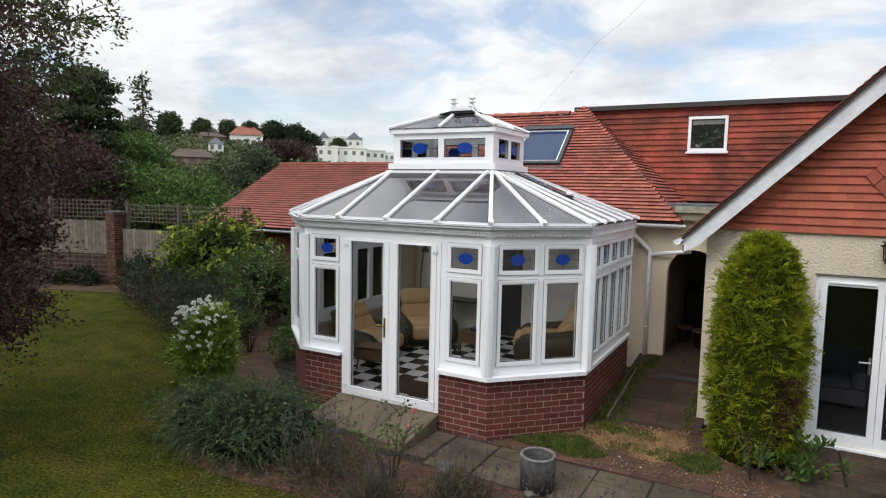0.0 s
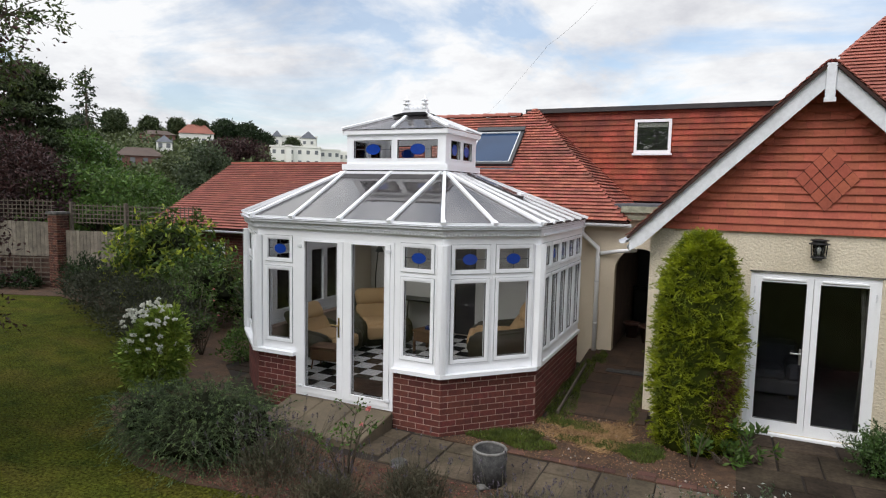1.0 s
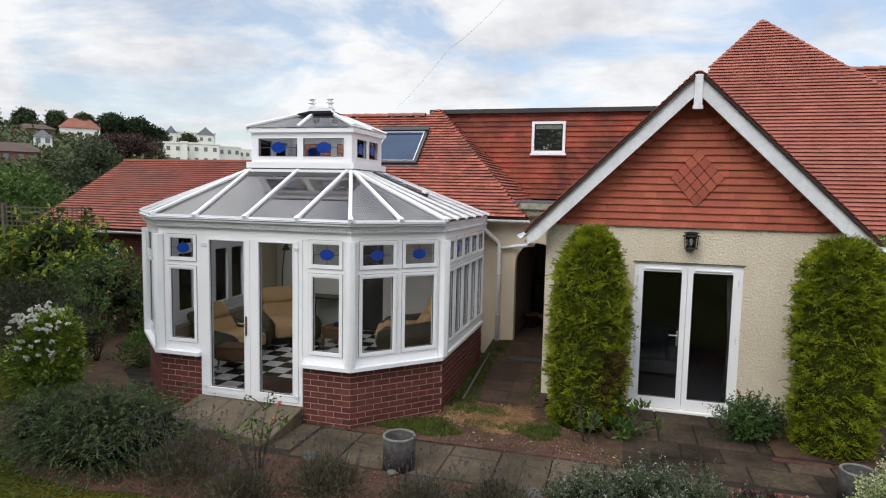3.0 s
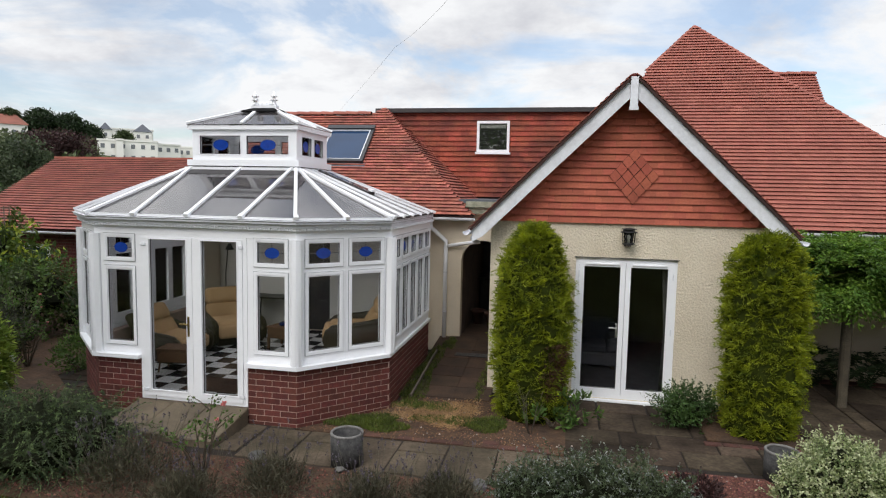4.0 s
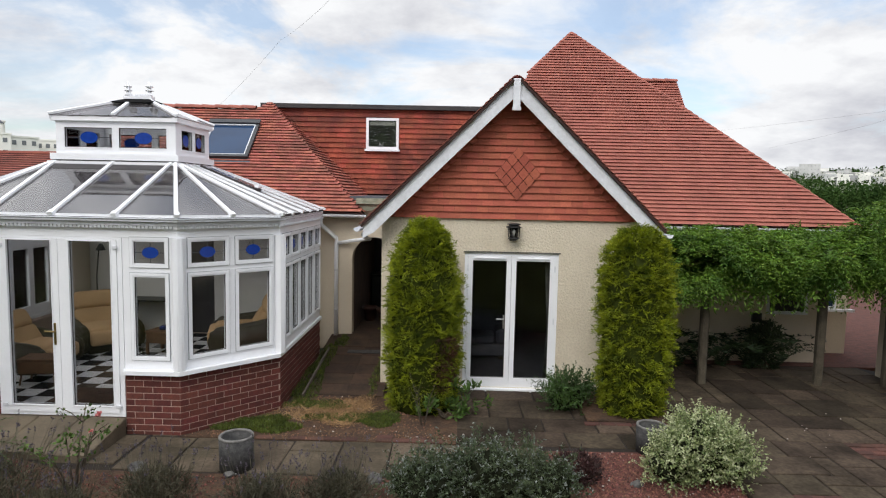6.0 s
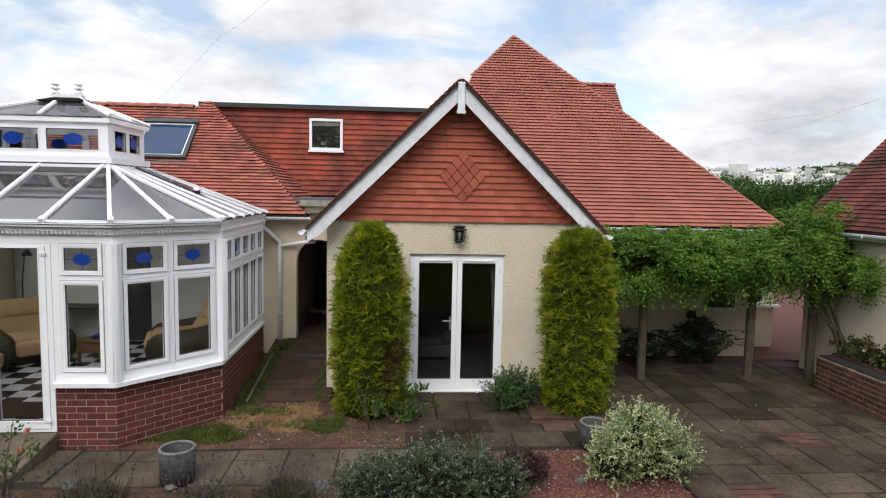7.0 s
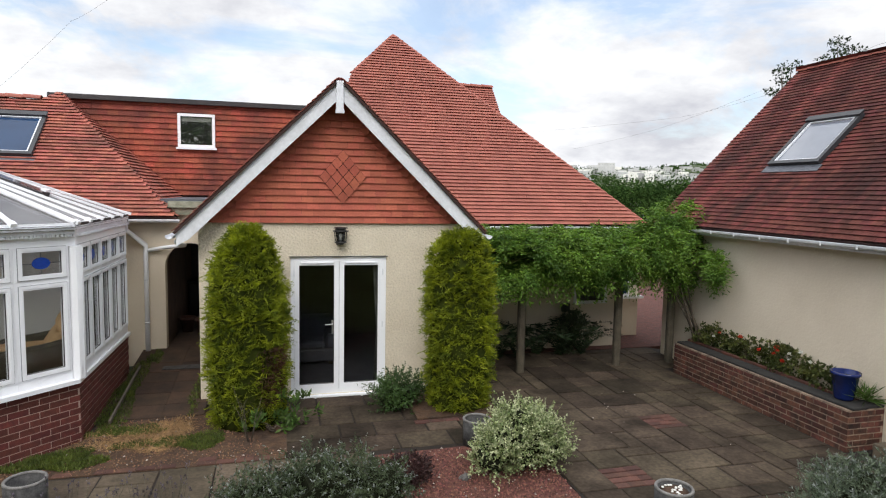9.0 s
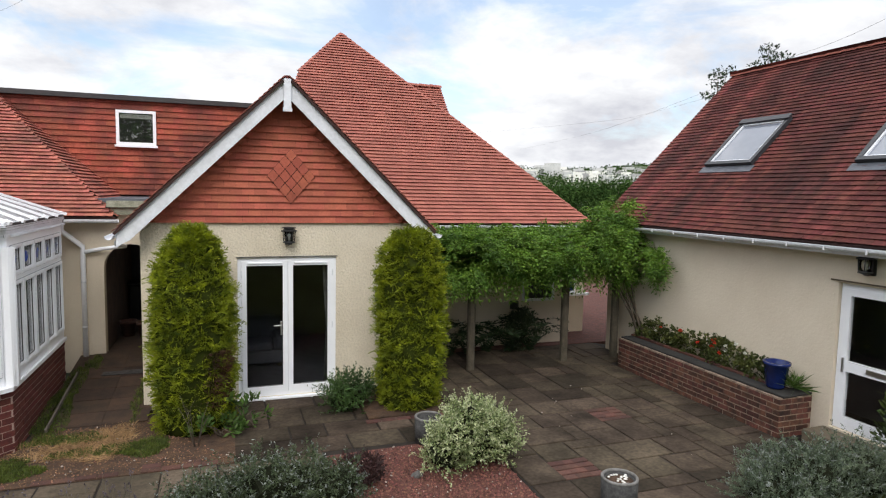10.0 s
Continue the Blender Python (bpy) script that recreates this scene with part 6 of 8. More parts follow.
def column_conifer(x, y, r, h, seed, shoulder, power):
    """A clipped golden column: a dark solid core that stands in for inner shade, with layered sprays over it."""
    t = thing("conifer", "clipped golden green columnar conifer before the cream wall", "conifer", "pair of columnar conifers", at=(x, y, 0))

    def prof(z):
        s = z / h
        if s < shoulder:
            return r * (0.86 + 0.14 * min(1.0, s / 0.30))
        return r * max(0.0, 1 - ((s - shoulder) / (1.005 - shoulder)) ** 2.4) ** power
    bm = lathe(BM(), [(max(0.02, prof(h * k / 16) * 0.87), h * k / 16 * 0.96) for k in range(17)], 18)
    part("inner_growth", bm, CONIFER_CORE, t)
    tube_bm = tube(BM(), [(0, 0, -0.05), (0, 0, 0.4)], [0.09, 0.07], 8)
    part("trunk", tube_bm, BARK, t)
    n = 2500
    z = RNG.uniform(0.02, 1.0, n) ** 0.95 * h
    a = RNG.uniform(0, 2 * np.pi, n)
    nz = np.array([noise.noise(Vector((math.cos(q) * 2.2 + seed, math.sin(q) * 2.2, w * 3.2))) for q, w in zip(a, z)])
    nf = np.array([noise.noise(Vector((math.cos(q) * 4.5 + seed, math.sin(q) * 4.5, w * 8))) for q, w in zip(a, z)])
    rad = np.maximum(0.02, np.array([prof(v) for v in z]) * (0.90 + 0.10 * nz + 0.26 * nf) * RNG.uniform(0.90, 1.0, n) - 0.05)
    P = np.stack([rad * np.cos(a), rad * np.sin(a), z - 0.03], 1)
    out_, tan_ = np.stack([np.cos(a), np.sin(a), np.zeros(n)], 1), np.stack([-np.sin(a), np.cos(a), np.zeros(n)], 1)
    # flat fan-shaped sprays, each with leaflets spread along its branchlets
    A = out_ * 0.75 + tan_ * RNG.normal(0, 0.45, (n, 1)) + UP * RNG.normal(0.45, 0.50, (n, 1))
    A /= np.linalg.norm(A, axis=1, keepdims=True)
    S = np.cross(A, UP + RNG.normal(0, 0.60, (n, 3)))
    S /= np.linalg.norm(S, axis=1, keepdims=True)
    m_ = 62
    u, v = RNG.uniform(0.05, 1, (n, m_, 1)), RNG.integers(-3, 4, (n, m_, 1)) / 3.0
    Lf = RNG.uniform(0.10, 0.19, (n, 1, 1))
    A3, S3 = A[:, None, :], S[:, None, :]
    C = P[:, None, :] + Lf * (A3 * u + S3 * v * 0.55 * u ** 0.7 * (1.15 - 0.5 * u)) - UP * (0.035 * u * u)
    E_ = A3 + S3 * v * 0.8 + 0 * u
    leaf_part("foliage", C.reshape(-1, 3), E_.reshape(-1, 3), 0.040, 0.0100, LEAF_GOLD, t, jitter=0.15)
    if seed < 2:
        k = 2600
        z = RNG.uniform(0.35, 1.15, k)
        a = RNG.normal(-0.75, 0.22, k)
        rad = np.array([prof(v) for v in z]) * RNG.uniform(0.90, 1.0, k)
        leaf_part("withered_patch", np.stack([rad * np.cos(a), rad * np.sin(a), z], 1), np.stack([np.cos(a), np.sin(a), np.full(k, 0.3)], 1), 0.05, 0.014, LEAF_WITHERED, t, jitter=0.5)
    return t


column_conifer(-0.60, 9.10, 0.55, 2.76, 1.0, 0.52, 0.56)
column_conifer(2.49, 9.12, 0.525, 2.72, 5.0, 0.66, 0.46)

# grey-green clumps along the front bed
sprig_bush("lavender_cotton_bush", "broad grey green clipped bush at the lawn edge", "bush",
           [(-6.1, 6.1, 0.37, 0.96, 0.80, 0.47), (-6.74, 6.0, 0.32, 0.66, 0.56, 0.41), (-5.48, 6.15, 0.33, 0.58, 0.56, 0.42), (-6.0, 5.75, 0.26, 0.85, 0.46, 0.34)],
           2100, 0.34, 28, 0.034, 0.0105, LEAF_ROSEMARY, LEAF_ROSEMARY_TIP, 0.74, out=0.60, droop=0.50, wander=0.34, along=0.95, jitter=0.2)


def flower_heads(t, P, size, mat, petals=12, name="flower"):
    """Small round heads of petals at local points, each one a mesh of its own."""
    Ps = np.zeros((petals * 2, 3))
    a = np.arange(petals * 2) * 2.4
    D = np.stack([np.cos(a), np.sin(a), np.linspace(-0.2, 1.8, petals * 2)], 1)
    v, e, f = leaf_mesh(Ps, D, size, size * 0.95, jitter=0.15)
    me = bpy.data.meshes.new(name)
    me.from_pydata(v, e, f)
    me.materials.append(mat)
    for p in P:
        piece(name, me, t, pose(*p, random.gauss(0, 14), random.gauss(0, 14), random.uniform(0, 360)) @ Matrix.Diagonal((*[random.uniform(0.7, 1.3)] * 3, 1)))


wf = shrub("phlox", "tall clump of white flowering phlox", "flowering plant", [(-8.54, 7.5, 0.50, 0.46, 0.42, 0.50), (-8.44, 7.6, 0.86, 0.31, 0.30, 0.42)], 12000, 0.10, 0.032, LEAF_PHLOX, stems=24, upward=0.2, jitter=0.5)
P, D = blob_points(95, (0.05, 0, 0.76), (0.46, 0.44, 0.64), 0.95, zmin=-0.2)
flower_heads(wf, [p for p in P if p[1] < 0.35], 0.044, PETAL_WHITE)


def lavender(x, y, r, h, n, label):
    """A loose lavender clump: thin upright leaves and flower stalks with dusky heads."""
    t = thing("lavender", label, "lavender", "lavender along the front bed", at=(x, y, 0))
    b = RNG.normal(0, r * 0.45, (n, 2))
    z = RNG.uniform(0.0, 0.62 * h, n) * np.clip(1.15 - np.linalg.norm(b, axis=1) / (r * 1.6), 0.25, 1)
    D = np.column_stack([b * 0.9 / r, np.full(n, 0.9)])
    leaf_part("foliage", np.column_stack([b, z]), D, 0.075, 0.010, LEAF_LAV, t, jitter=0.75)
    k = int(70 * r / 0.5)
    bm = BM()
    heads = []
    for _ in range(k):
        p = Vector((random.gauss(0, r * 0.4), random.gauss(0, r * 0.4), 0.2 * h))
        q = Vector((p.x * 1.55 + random.gauss(0, 0.04), p.y * 1.55 + random.gauss(0, 0.04), h * random.uniform(0.7, 1.08)))
        tube(bm, [p, q], [0.003, 0.002], 3)
        heads.append(q)
    part("stalk_tuft", bm, LEAF_LAV, t, kind="stuff")
    HP = np.repeat(np.array(heads), 9, axis=0) + np.column_stack([RNG.normal(0, 0.006, (9 * k, 2)), RNG.uniform(-0.03, 0.03, 9 * k)])
    tagged(leaf_part("flower_mass", HP, np.tile(UP, (len(HP), 1)), 0.024, 0.013, PETAL_BLUE, t, jitter=0.5), kind="stuff")
    return t


for x, y, r, h in ((-4.70, 5.84, 0.58, 0.72), (-3.15, 6.08, 0.38, 0.60), (-2.05, 5.98, 0.40, 0.55), (-1.30, 6.18, 0.34, 0.54), (-3.85, 5.55, 0.38, 0.58)):
    lavender(x, y, r, h, 3000, "grey lavender clump with faded flower spikes")
sprig_bush("rockrose_bush", "wide grey leaved bush with dusty blue grey tips", "bush", [(0.25, 6.25, 0.30, 0.70, 0.50, 0.40), (-0.42, 6.15, 0.25, 0.46, 0.42, 0.32), (0.8, 6.2, 0.25, 0.42, 0.40, 0.32)],
           1600, 0.17, 14, 0.036, 0.015, LEAF_SAGE, LEAF_FROST, 0.80, out=0.5, droop=0.1, wander=0.4)
shrub("dark_heather", "small dark purplish shrub on the gravel", "bush", [(1.22, 6.75, 0.16, 0.26, 0.24, 0.18)], 2200, 0.05, 0.02, LEAF_PURPLE, stems=4)
sprig_bush("variegated_euonymus", "rounded euonymus with cream and green leaves", "bush", [(2.58, 6.85, 0.34, 0.46, 0.42, 0.36), (2.26, 6.8, 0.24, 0.32, 0.32, 0.26), (2.93, 6.85, 0.25, 0.33, 0.34, 0.27), (2.60, 6.85, 0.60, 0.24, 0.24, 0.20), (2.42, 6.75, 0.46, 0.26, 0.26, 0.22), (2.83, 6.8, 0.44, 0.25, 0.25, 0.22)],
           1250, 0.23, 16, 0.036, 0.020, LEAF_VAR, LEAF_CREAM, 0.62, out=0.40, droop=0.05, wander=0.32)
sprig_bush("box_bush", "small dark green bush beside the french door", "bush", [(1.62, 9.15, 0.24, 0.34, 0.30, 0.26), (1.45, 9.1, 0.16, 0.28, 0.26, 0.18)],
           330, 0.24, 17, 0.046, 0.021, LEAF_GLOSSY, None, out=0.35, droop=0.0, wander=0.30)
shrub("hydrangea", "low broad leaved shrub at the foot of a conifer", "bush", [(0.02, 8.78, 0.24, 0.34, 0.26, 0.25), (-0.3, 8.55, 0.14, 0.28, 0.18, 0.15)], 430, 0.10, 0.045, LEAF_GREEN, stems=12)
sprig_bush("artemisia_bush", "silvery grey green bush at the patio corner", "bush", [(5.75, 4.95, 0.26, 0.70, 0.54, 0.34), (6.6, 4.9, 0.22, 0.6, 0.48, 0.30), (5.2, 4.8, 0.20, 0.45, 0.4, 0.26)],
           1300, 0.22, 22, 0.045, 0.012, LEAF_SILVER, LEAF_FROST, 0.86, out=0.45, droop=0.12, wander=0.30, along=0.75)
shrub("door_shrub", "leafy green shrub beside the garage door", "bush", [(7.32, 4.88, 0.58, 0.24, 0.28, 0.46)], 1300, 0.10, 0.05, LEAF_OLIVE, stems=6)
# bare twigs in front of a conifer
tw = thing("bare_twigs", "thin leafless twigs by the brick edging", "twigs", at=(-0.55, 8.35, 0))
for k in range(5):
    a = random.uniform(0, 6.3)
    q = Vector((0.20 * math.cos(a), 0.10 * math.sin(a), random.uniform(0.40, 0.80)))
    mid_ = q * 0.5 + Vector((0, 0, 0.06))
    part("twig", tube(BM(), [(0.02 * math.cos(a), 0.02 * math.sin(a), 0), mid_, q], [0.006, 0.004, 0.0015], 4), WOOD, tw)
    fork = mid_ + Vector((random.gauss(0, 0.08), random.gauss(0, 0.04), random.uniform(0.12, 0.25)))
    part("twig", tube(BM(), [mid_, fork], [0.0035, 0.0012], 4), WOOD, tw)


def rose(x, y, h, spread, blooms, mat, n=420, size=0.034):
    """An open rose bush: forking thorny stems, sparse leaves near their ends, a few blooms."""
    t = thing("rose_bush", "open rose bush with sparse leaves and a few blooms", "rose bush", "rose bushes", at=(x, y, 0))
    LP, BP = [], []
    for k in range(7):
        a = k * 0.9 + random.uniform(-0.3, 0.3)
        d = random.uniform(0.35, 1.0) * spread
        q = Vector((d * math.cos(a), d * math.sin(a), h * random.uniform(0.62, 1.0)))
        mid = Vector((q.x * 0.4 + random.gauss(0, 0.03), q.y * 0.4, q.z * 0.55))
        part("stem", tube(BM(), [(0.02 * math.cos(a), 0.02 * math.sin(a), -0.02), mid, q], [0.013, 0.009, 0.004], 5), BARK, t)
        ends = [(mid, q)]
        for _ in range(2):
            s0 = mid.lerp(q, random.uniform(0.0, 0.6))
            e0 = s0 + Vector((random.gauss(0, 0.16), random.gauss(0, 0.16), random.uniform(0.08, 0.26))) * (h / 1.1)
            part("stem", tube(BM(), [s0, (s0 + e0) / 2 + Vector((0, 0, 0.02)), e0], [0.006, 0.005, 0.0025], 4), BARK, t)
            ends.append((s0, e0))
        for p0, p1 in ends:
            for _ in range(max(2, n // 42)):
                c = p0.lerp(p1, random.uniform(0.35, 1.0)) + Vector((random.gauss(0, 0.03), random.gauss(0, 0.03), random.gauss(0, 0.02)))
                for _ in range(2):
                    LP.append(c + Vector((random.gauss(0, 0.016), random.gauss(0, 0.016), 0)))
        BP.append(q)
    P = np.array(LP)
    leaf_part("foliage", P, np.tile((0, 0, -0.1), (len(P), 1)), 0.050, 0.030, LEAF_GREEN, t, jitter=0.8)
    flower_heads(t, BP[:blooms], size, mat)
    return t


rose(-4.0, 6.15, 0.92, 0.48, 2, PETAL_PINK, 260)
rose(-9.4, 9.3, 1.05, 0.55, 1, PETAL_PINK, 500, 0.022)
rose(-10.2, 9.9, 1.45, 0.65, 2, PETAL_PINK, 700, 0.024)
rose(-8.9, 10.4, 1.2, 0.5, 1, PETAL_PINK, 500, 0.022)
sprig_bush("choisya", "yellow green shrub with pale young leaves by the fence", "bush", [(-13.5, 12.2, 1.35, 1.35, 1.1, 1.05), (-12.7, 12.0, 0.95, 0.8, 0.8, 0.75), (-14.5, 12.4, 0.95, 0.95, 0.9, 0.85)],
           620, 0.55, 13, 0.20, 0.075, LEAF_CHOISYA, LEAF_YELLOW, 0.64, out=0.6, droop=0.25, wander=0.30, along=0.4)
sprig_bush("viburnum", "tall green shrub before the brick annex", "bush", [(-11.0, 11.2, 0.92, 0.9, 0.8, 0.66), (-10.4, 11.7, 0.42, 0.5, 0.5, 0.38), (-12.0, 11.6, 0.7, 0.9, 0.7, 0.6)],
           620, 0.50, 14, 0.095, 0.050, LEAF_OLIVE, LEAF_GREEN, 0.6, out=0.55, droop=0.15, wander=0.35)
shrub("ceanothus", "dark fine leaved shrub behind the lawn", "bush", [(-13.6, 10.9, 0.55, 1.5, 0.7, 0.6), (-11.6, 10.0, 0.55, 1.3, 0.8, 0.65), (-10.0, 8.9, 0.5, 0.9, 0.7, 0.6), (-15.4, 11.6, 0.45, 1.1, 0.6, 0.5)], 14000, 0.10, 0.028, LEAF_DUSK, stems=16)
shrub("hebe", "low dark green bush beside the brick base", "bush", [(-8.35, 9.3, 0.30, 0.36, 0.4, 0.34), (-8.5, 10.3, 0.5, 0.5, 0.6, 0.5)], 4500, 0.07, 0.03, LEAF_GREEN, stems=8)
shrub("dark_bush", "dark bush with red tinted leaves at the bed's back", "bush", [(-9.3, 11.2, 0.7, 0.7, 0.6, 0.7), (-17.2, 12.5, 0.5, 0.8, 0.5, 0.6)], 4500, 0.09, 0.04, LEAF_DARK, stems=8)

# weeds, straw and grass
P = np.concatenate([disc(6000, -2.72, 8.18, 0.50, 0.28), disc(3800, -1.25, 8.50, 0.42, 0.24), disc(2400, -2.15, 9.0, 0.50, 0.16), disc(900, -1.95, 8.50, 0.25, 0.10), disc(3200, -2.46, 10.2, 0.20, 1.4), disc(500, -2.3, 11.9, 0.12, 0.3), disc(500, -1.42, 10.2, 0.07, 0.8)])
W3 = flat(P, 0.012)
W3[:, 2] += np.clip(W3[:, 1] - 9.2, 0, 3.2) * 0.30 / 3.2
part("weed_grass", leaf_mesh(W3, np.tile(UP, (len(P), 1)), 0.058, 0.012, jitter=1.0), LEAF_WEED)
tagged(bpy.data.objects["weed_grass"], "tufts of green weed grass on bare soil", "grass", kind="stuff")
P = np.concatenate([disc(3600, -1.80, 8.62, 0.52, 0.36), disc(1600, -1.62, 9.05, 0.34, 0.30), disc(700, -2.3, 8.75, 0.5, 0.3)])
part("straw", leaf_mesh(flat(P, 0.018) + np.column_stack([np.zeros((len(P), 2)), RNG.uniform(0, 0.03, len(P))]), np.zeros((len(P), 3)), 0.16, 0.007, jitter=1.0, droop=0.0), STRAW)
st = tagged(bpy.data.objects["straw"], "scattered dry straw on the soil", "straw", kind="stuff")
st.scale = (1, 1, 0.5)
P = strew(16000, [(-6.4, 3.2), (1.2, 4.4), (3.0, 4.8), (3.0, 5.4), (1.2, 5.6), (-3.6, 5.2), (-4.7, 5.5), (-5.5, 5.35), (-6.4, 5.4)])
P = np.concatenate([P, strew(42000, [(-6.4, 3.0), (-6.4, 5.4), (-6.9, 5.6), (-8.4, 6.6), (-9.6, 8.6), (-13.5, 10.6), (-16.0, 8.0), (-12.0, 3.0)])])
part("lawn_grass", leaf_mesh(flat(P, -0.012), np.tile(UP, (len(P), 1)), 0.034, 0.011, jitter=0.7), LEAF_GRASS)
tagged(bpy.data.objects["lawn_grass"], "short mown grass blades of the lawn", "grass", kind="stuff")

# loose stones
def pebbles(name, label, P, z, r, mat):
    n = len(P)
    ico = np.array([(0, 0, 1), (0.9, 0, 0.1), (0.28, 0.86, 0.1), (-0.73, 0.53, 0.1), (-0.73, -0.53, 0.1), (0.28, -0.86, 0.1), (0, 0, -0.4)])
    F = np.array([(0, 1, 2), (0, 2, 3), (0, 3, 4), (0, 4, 5), (0, 5, 1), (6, 2, 1), (6, 3, 2), (6, 4, 3), (6, 5, 4), (6, 1, 5)])
    s = r * RNG.uniform(0.5, 1.5, (n, 1, 1)) * RNG.uniform(0.6, 1.2, (n, 1, 3))
    V = ico[None] * s + np.column_stack([P, np.full(n, z)])[:, None]
    part(name, (V.reshape(-1, 3).tolist(), [], (F[None] + 7 * np.arange(n)[:, None, None]).reshape(-1, 3).tolist()), mat)
    return tagged(bpy.data.objects[name], label, "stones", kind="stuff")


STONES = material("loose_stones", (0.17, 0.07, 0.052), (0.085, 0.036, 0.028), 0.9, 30, random_by="island", spread=0.6)
PALE = material("pale_chips", (0.40, 0.35, 0.31), (0.24, 0.20, 0.18), 0.9, 30, random_by="island", spread=0.4)
pebbles("gravel_stones", "loose red gravel stones", strew(7500, [(0.25, 6.74), (1.2, 5.92), (3.0, 5.42), (3.04, 7.62), (1.0, 7.56), (1.0, 6.74)]), 0.014, 0.014, STONES)
pebbles("stone_chips", "pale stone chips strewn on gravel and paving", np.concatenate([strew(120, [(0.25, 6.74), (1.2, 5.92), (3.0, 5.42), (3.04, 7.62), (1.0, 7.56), (1.0, 6.74)]), disc(50, -2.2, 8.6, 1.2, 0.7), disc(22, -0.4, 7.95, 0.8, 0.12), disc(14, 4.8, 7.4, 1.6, 2.0)]), 0.03, 0.013, PALE)
pebbles("soil_crumbs", "crumbs of soil and litter in the bed", strew(6000, [(-6.4, 5.5), (-3.6, 5.3), (1.0, 5.7), (0.2, 6.7), (-4.6, 6.7), (-6.9, 7.6), (-8.0, 7.0)]), 0.012, 0.014, STONES)
LITTER = material("dry_litter", (0.24, 0.13, 0.075), (0.09, 0.05, 0.032), 0.95, 30, random_by="island", spread=0.6)
pebbles("soil_litter", "dry leaf litter and crumbs strewn over bare soil", np.concatenate([strew(2600, [(-3.6, 7.75), (-0.1, 7.75), (-1.2, 9.6), (-2.55, 9.6), (-2.55, 8.85)]), strew(900, [(-2.58, 9.3), (-1.4, 9.3), (-1.4, 10.2), (-2.58, 10.2)])]), 0.016, 0.010, LITTER)
rock = thing("rock", "rough grey stone at the gravel's edge", "stone", "edging stones")
bm = BM()
bmesh.ops.create_icosphere(bm, subdivisions=3, radius=0.11)
for v in bm.verts:
    v.co *= 1 + 0.5 * noise.noise(v.co * 9)
    v.co.z *= 0.6
part("stone", bm, CONCRETE, rock)
rock.matrix_basis = pose(0.55, 6.75, 0.04)
for x, y, s in ((0.95, 6.72, 0.7), (-0.2, 6.85, 0.6), (-1.0, 6.7, 0.8), (-3.7, 6.8, 0.9), (-2.6, 6.7, 0.6), (1.9, 6.75, 0.6)):
    copy_thing(rock, pose(x, y, 0.03, 0, 0, x * 97) @ Matrix.Scale(s, 4))

# ---------------------------------------------------------------- pergola and its wisteria
perg = thing("pergola", "weathered timber pergola under climbing wisteria", "pergola")
for x, y in ((4.12, 10.62), (6.14, 10.70), (7.29, 10.68)):
    part("post", box(BM(), x - 0.068, x + 0.068, y - 0.068, y + 0.068, -0.02, 2.2, bevel=0.03), PERGOLA_WOOD, perg)
part("beam", box(BM(), 2.9, 7.5, 10.66, 10.74, 2.2, 2.34), PERGOLA_WOOD, perg)
for k in range(8):
    x = 3.2 + k * 0.58
    part("rafter", box(BM(), x, x + 0.05, 10.5, 12.18, 2.342, 2.43), PERGOLA_WOOD, perg)
wis = thing("wisteria", "lush green wisteria trained over the pergola", "climbing plant", at=(7.1, 10.4, 0))
bm = BM()
for k in range(5):
    a = k * 1.3
    tube(bm, [(0.34 + 0.08 * math.cos(a), -0.45 + 0.12 * math.sin(a), 0.55), (0.26 + 0.12 * math.cos(a + 1), -0.25 + 0.12 * math.sin(a + 2), 1.0), (0.12 + 0.12 * math.cos(a + 2), 0.15 * math.sin(a + 1), 1.6), (-0.4 + 0.3 * math.cos(a), 0.2 * math.sin(a), 2.25)], [0.024, 0.020, 0.017, 0.010], 6)
for k in range(4):
    tube(bm, [(0.0, 0.1 * k, 2.2), (-1.5, 0.1 * k, 2.35), (-3.0, 0.15 * k, 2.3), (-4.2, 0.1 * k, 2.3)], [0.025, 0.02, 0.015, 0.008], 5)
part("stem_tangle", bm, BARK, wis, "twisted grey wisteria stems", "stuff")
wb = []
for k in range(16):
    x = 3.05 + k * 0.27
    wb.append((x, 10.55 + 0.25 * math.sin(k * 1.7), 2.20 + 0.08 * math.sin(k * 2.3) + (0.14 if k > 9 else 0.0), 0.44, 0.50, (0.30 if k > 9 else 0.42) + 0.08 * math.sin(k * 3.1)))
    wb.append((x + 0.13, 10.8, 2.42, 0.35, 0.35, 0.20))
    wb.append((x, 11.1, 2.36, 0.45, 0.5, 0.24))
    wb.append((x, 11.75, 2.42, 0.45, 0.5, 0.20))
    wb.append((x + 0.1, 11.4, 2.30, 0.45, 0.6, 0.16))
wb += [(2.98, 10.6, 2.35, 0.28, 0.4, 0.26), (3.3, 10.35, 2.42, 0.3, 0.3, 0.2), (3.75, 10.45, 2.46, 0.35, 0.35, 0.18), (4.3, 10.45, 2.46, 0.35, 0.35, 0.18), (7.0, 10.3, 2.25, 0.55, 0.6, 0.55), (7.3, 10.6, 2.65, 0.45, 0.6, 0.40), (7.35, 10.1, 2.0, 0.32, 0.40, 0.40), (7.15, 10.6, 2.85, 0.38, 0.4, 0.28), (6.9, 10.6, 2.7, 0.5, 0.5, 0.35), (7.3, 9.6, 2.1, 0.25, 0.30, 0.2), (5.0, 10.35, 2.2, 0.5, 0.3, 0.3), (6.55, 10.6, 2.12, 0.42, 0.35, 0.28), (6.85, 10.4, 2.05, 0.35, 0.35, 0.3), (5.5, 10.3, 2.25, 0.5, 0.3, 0.3)]
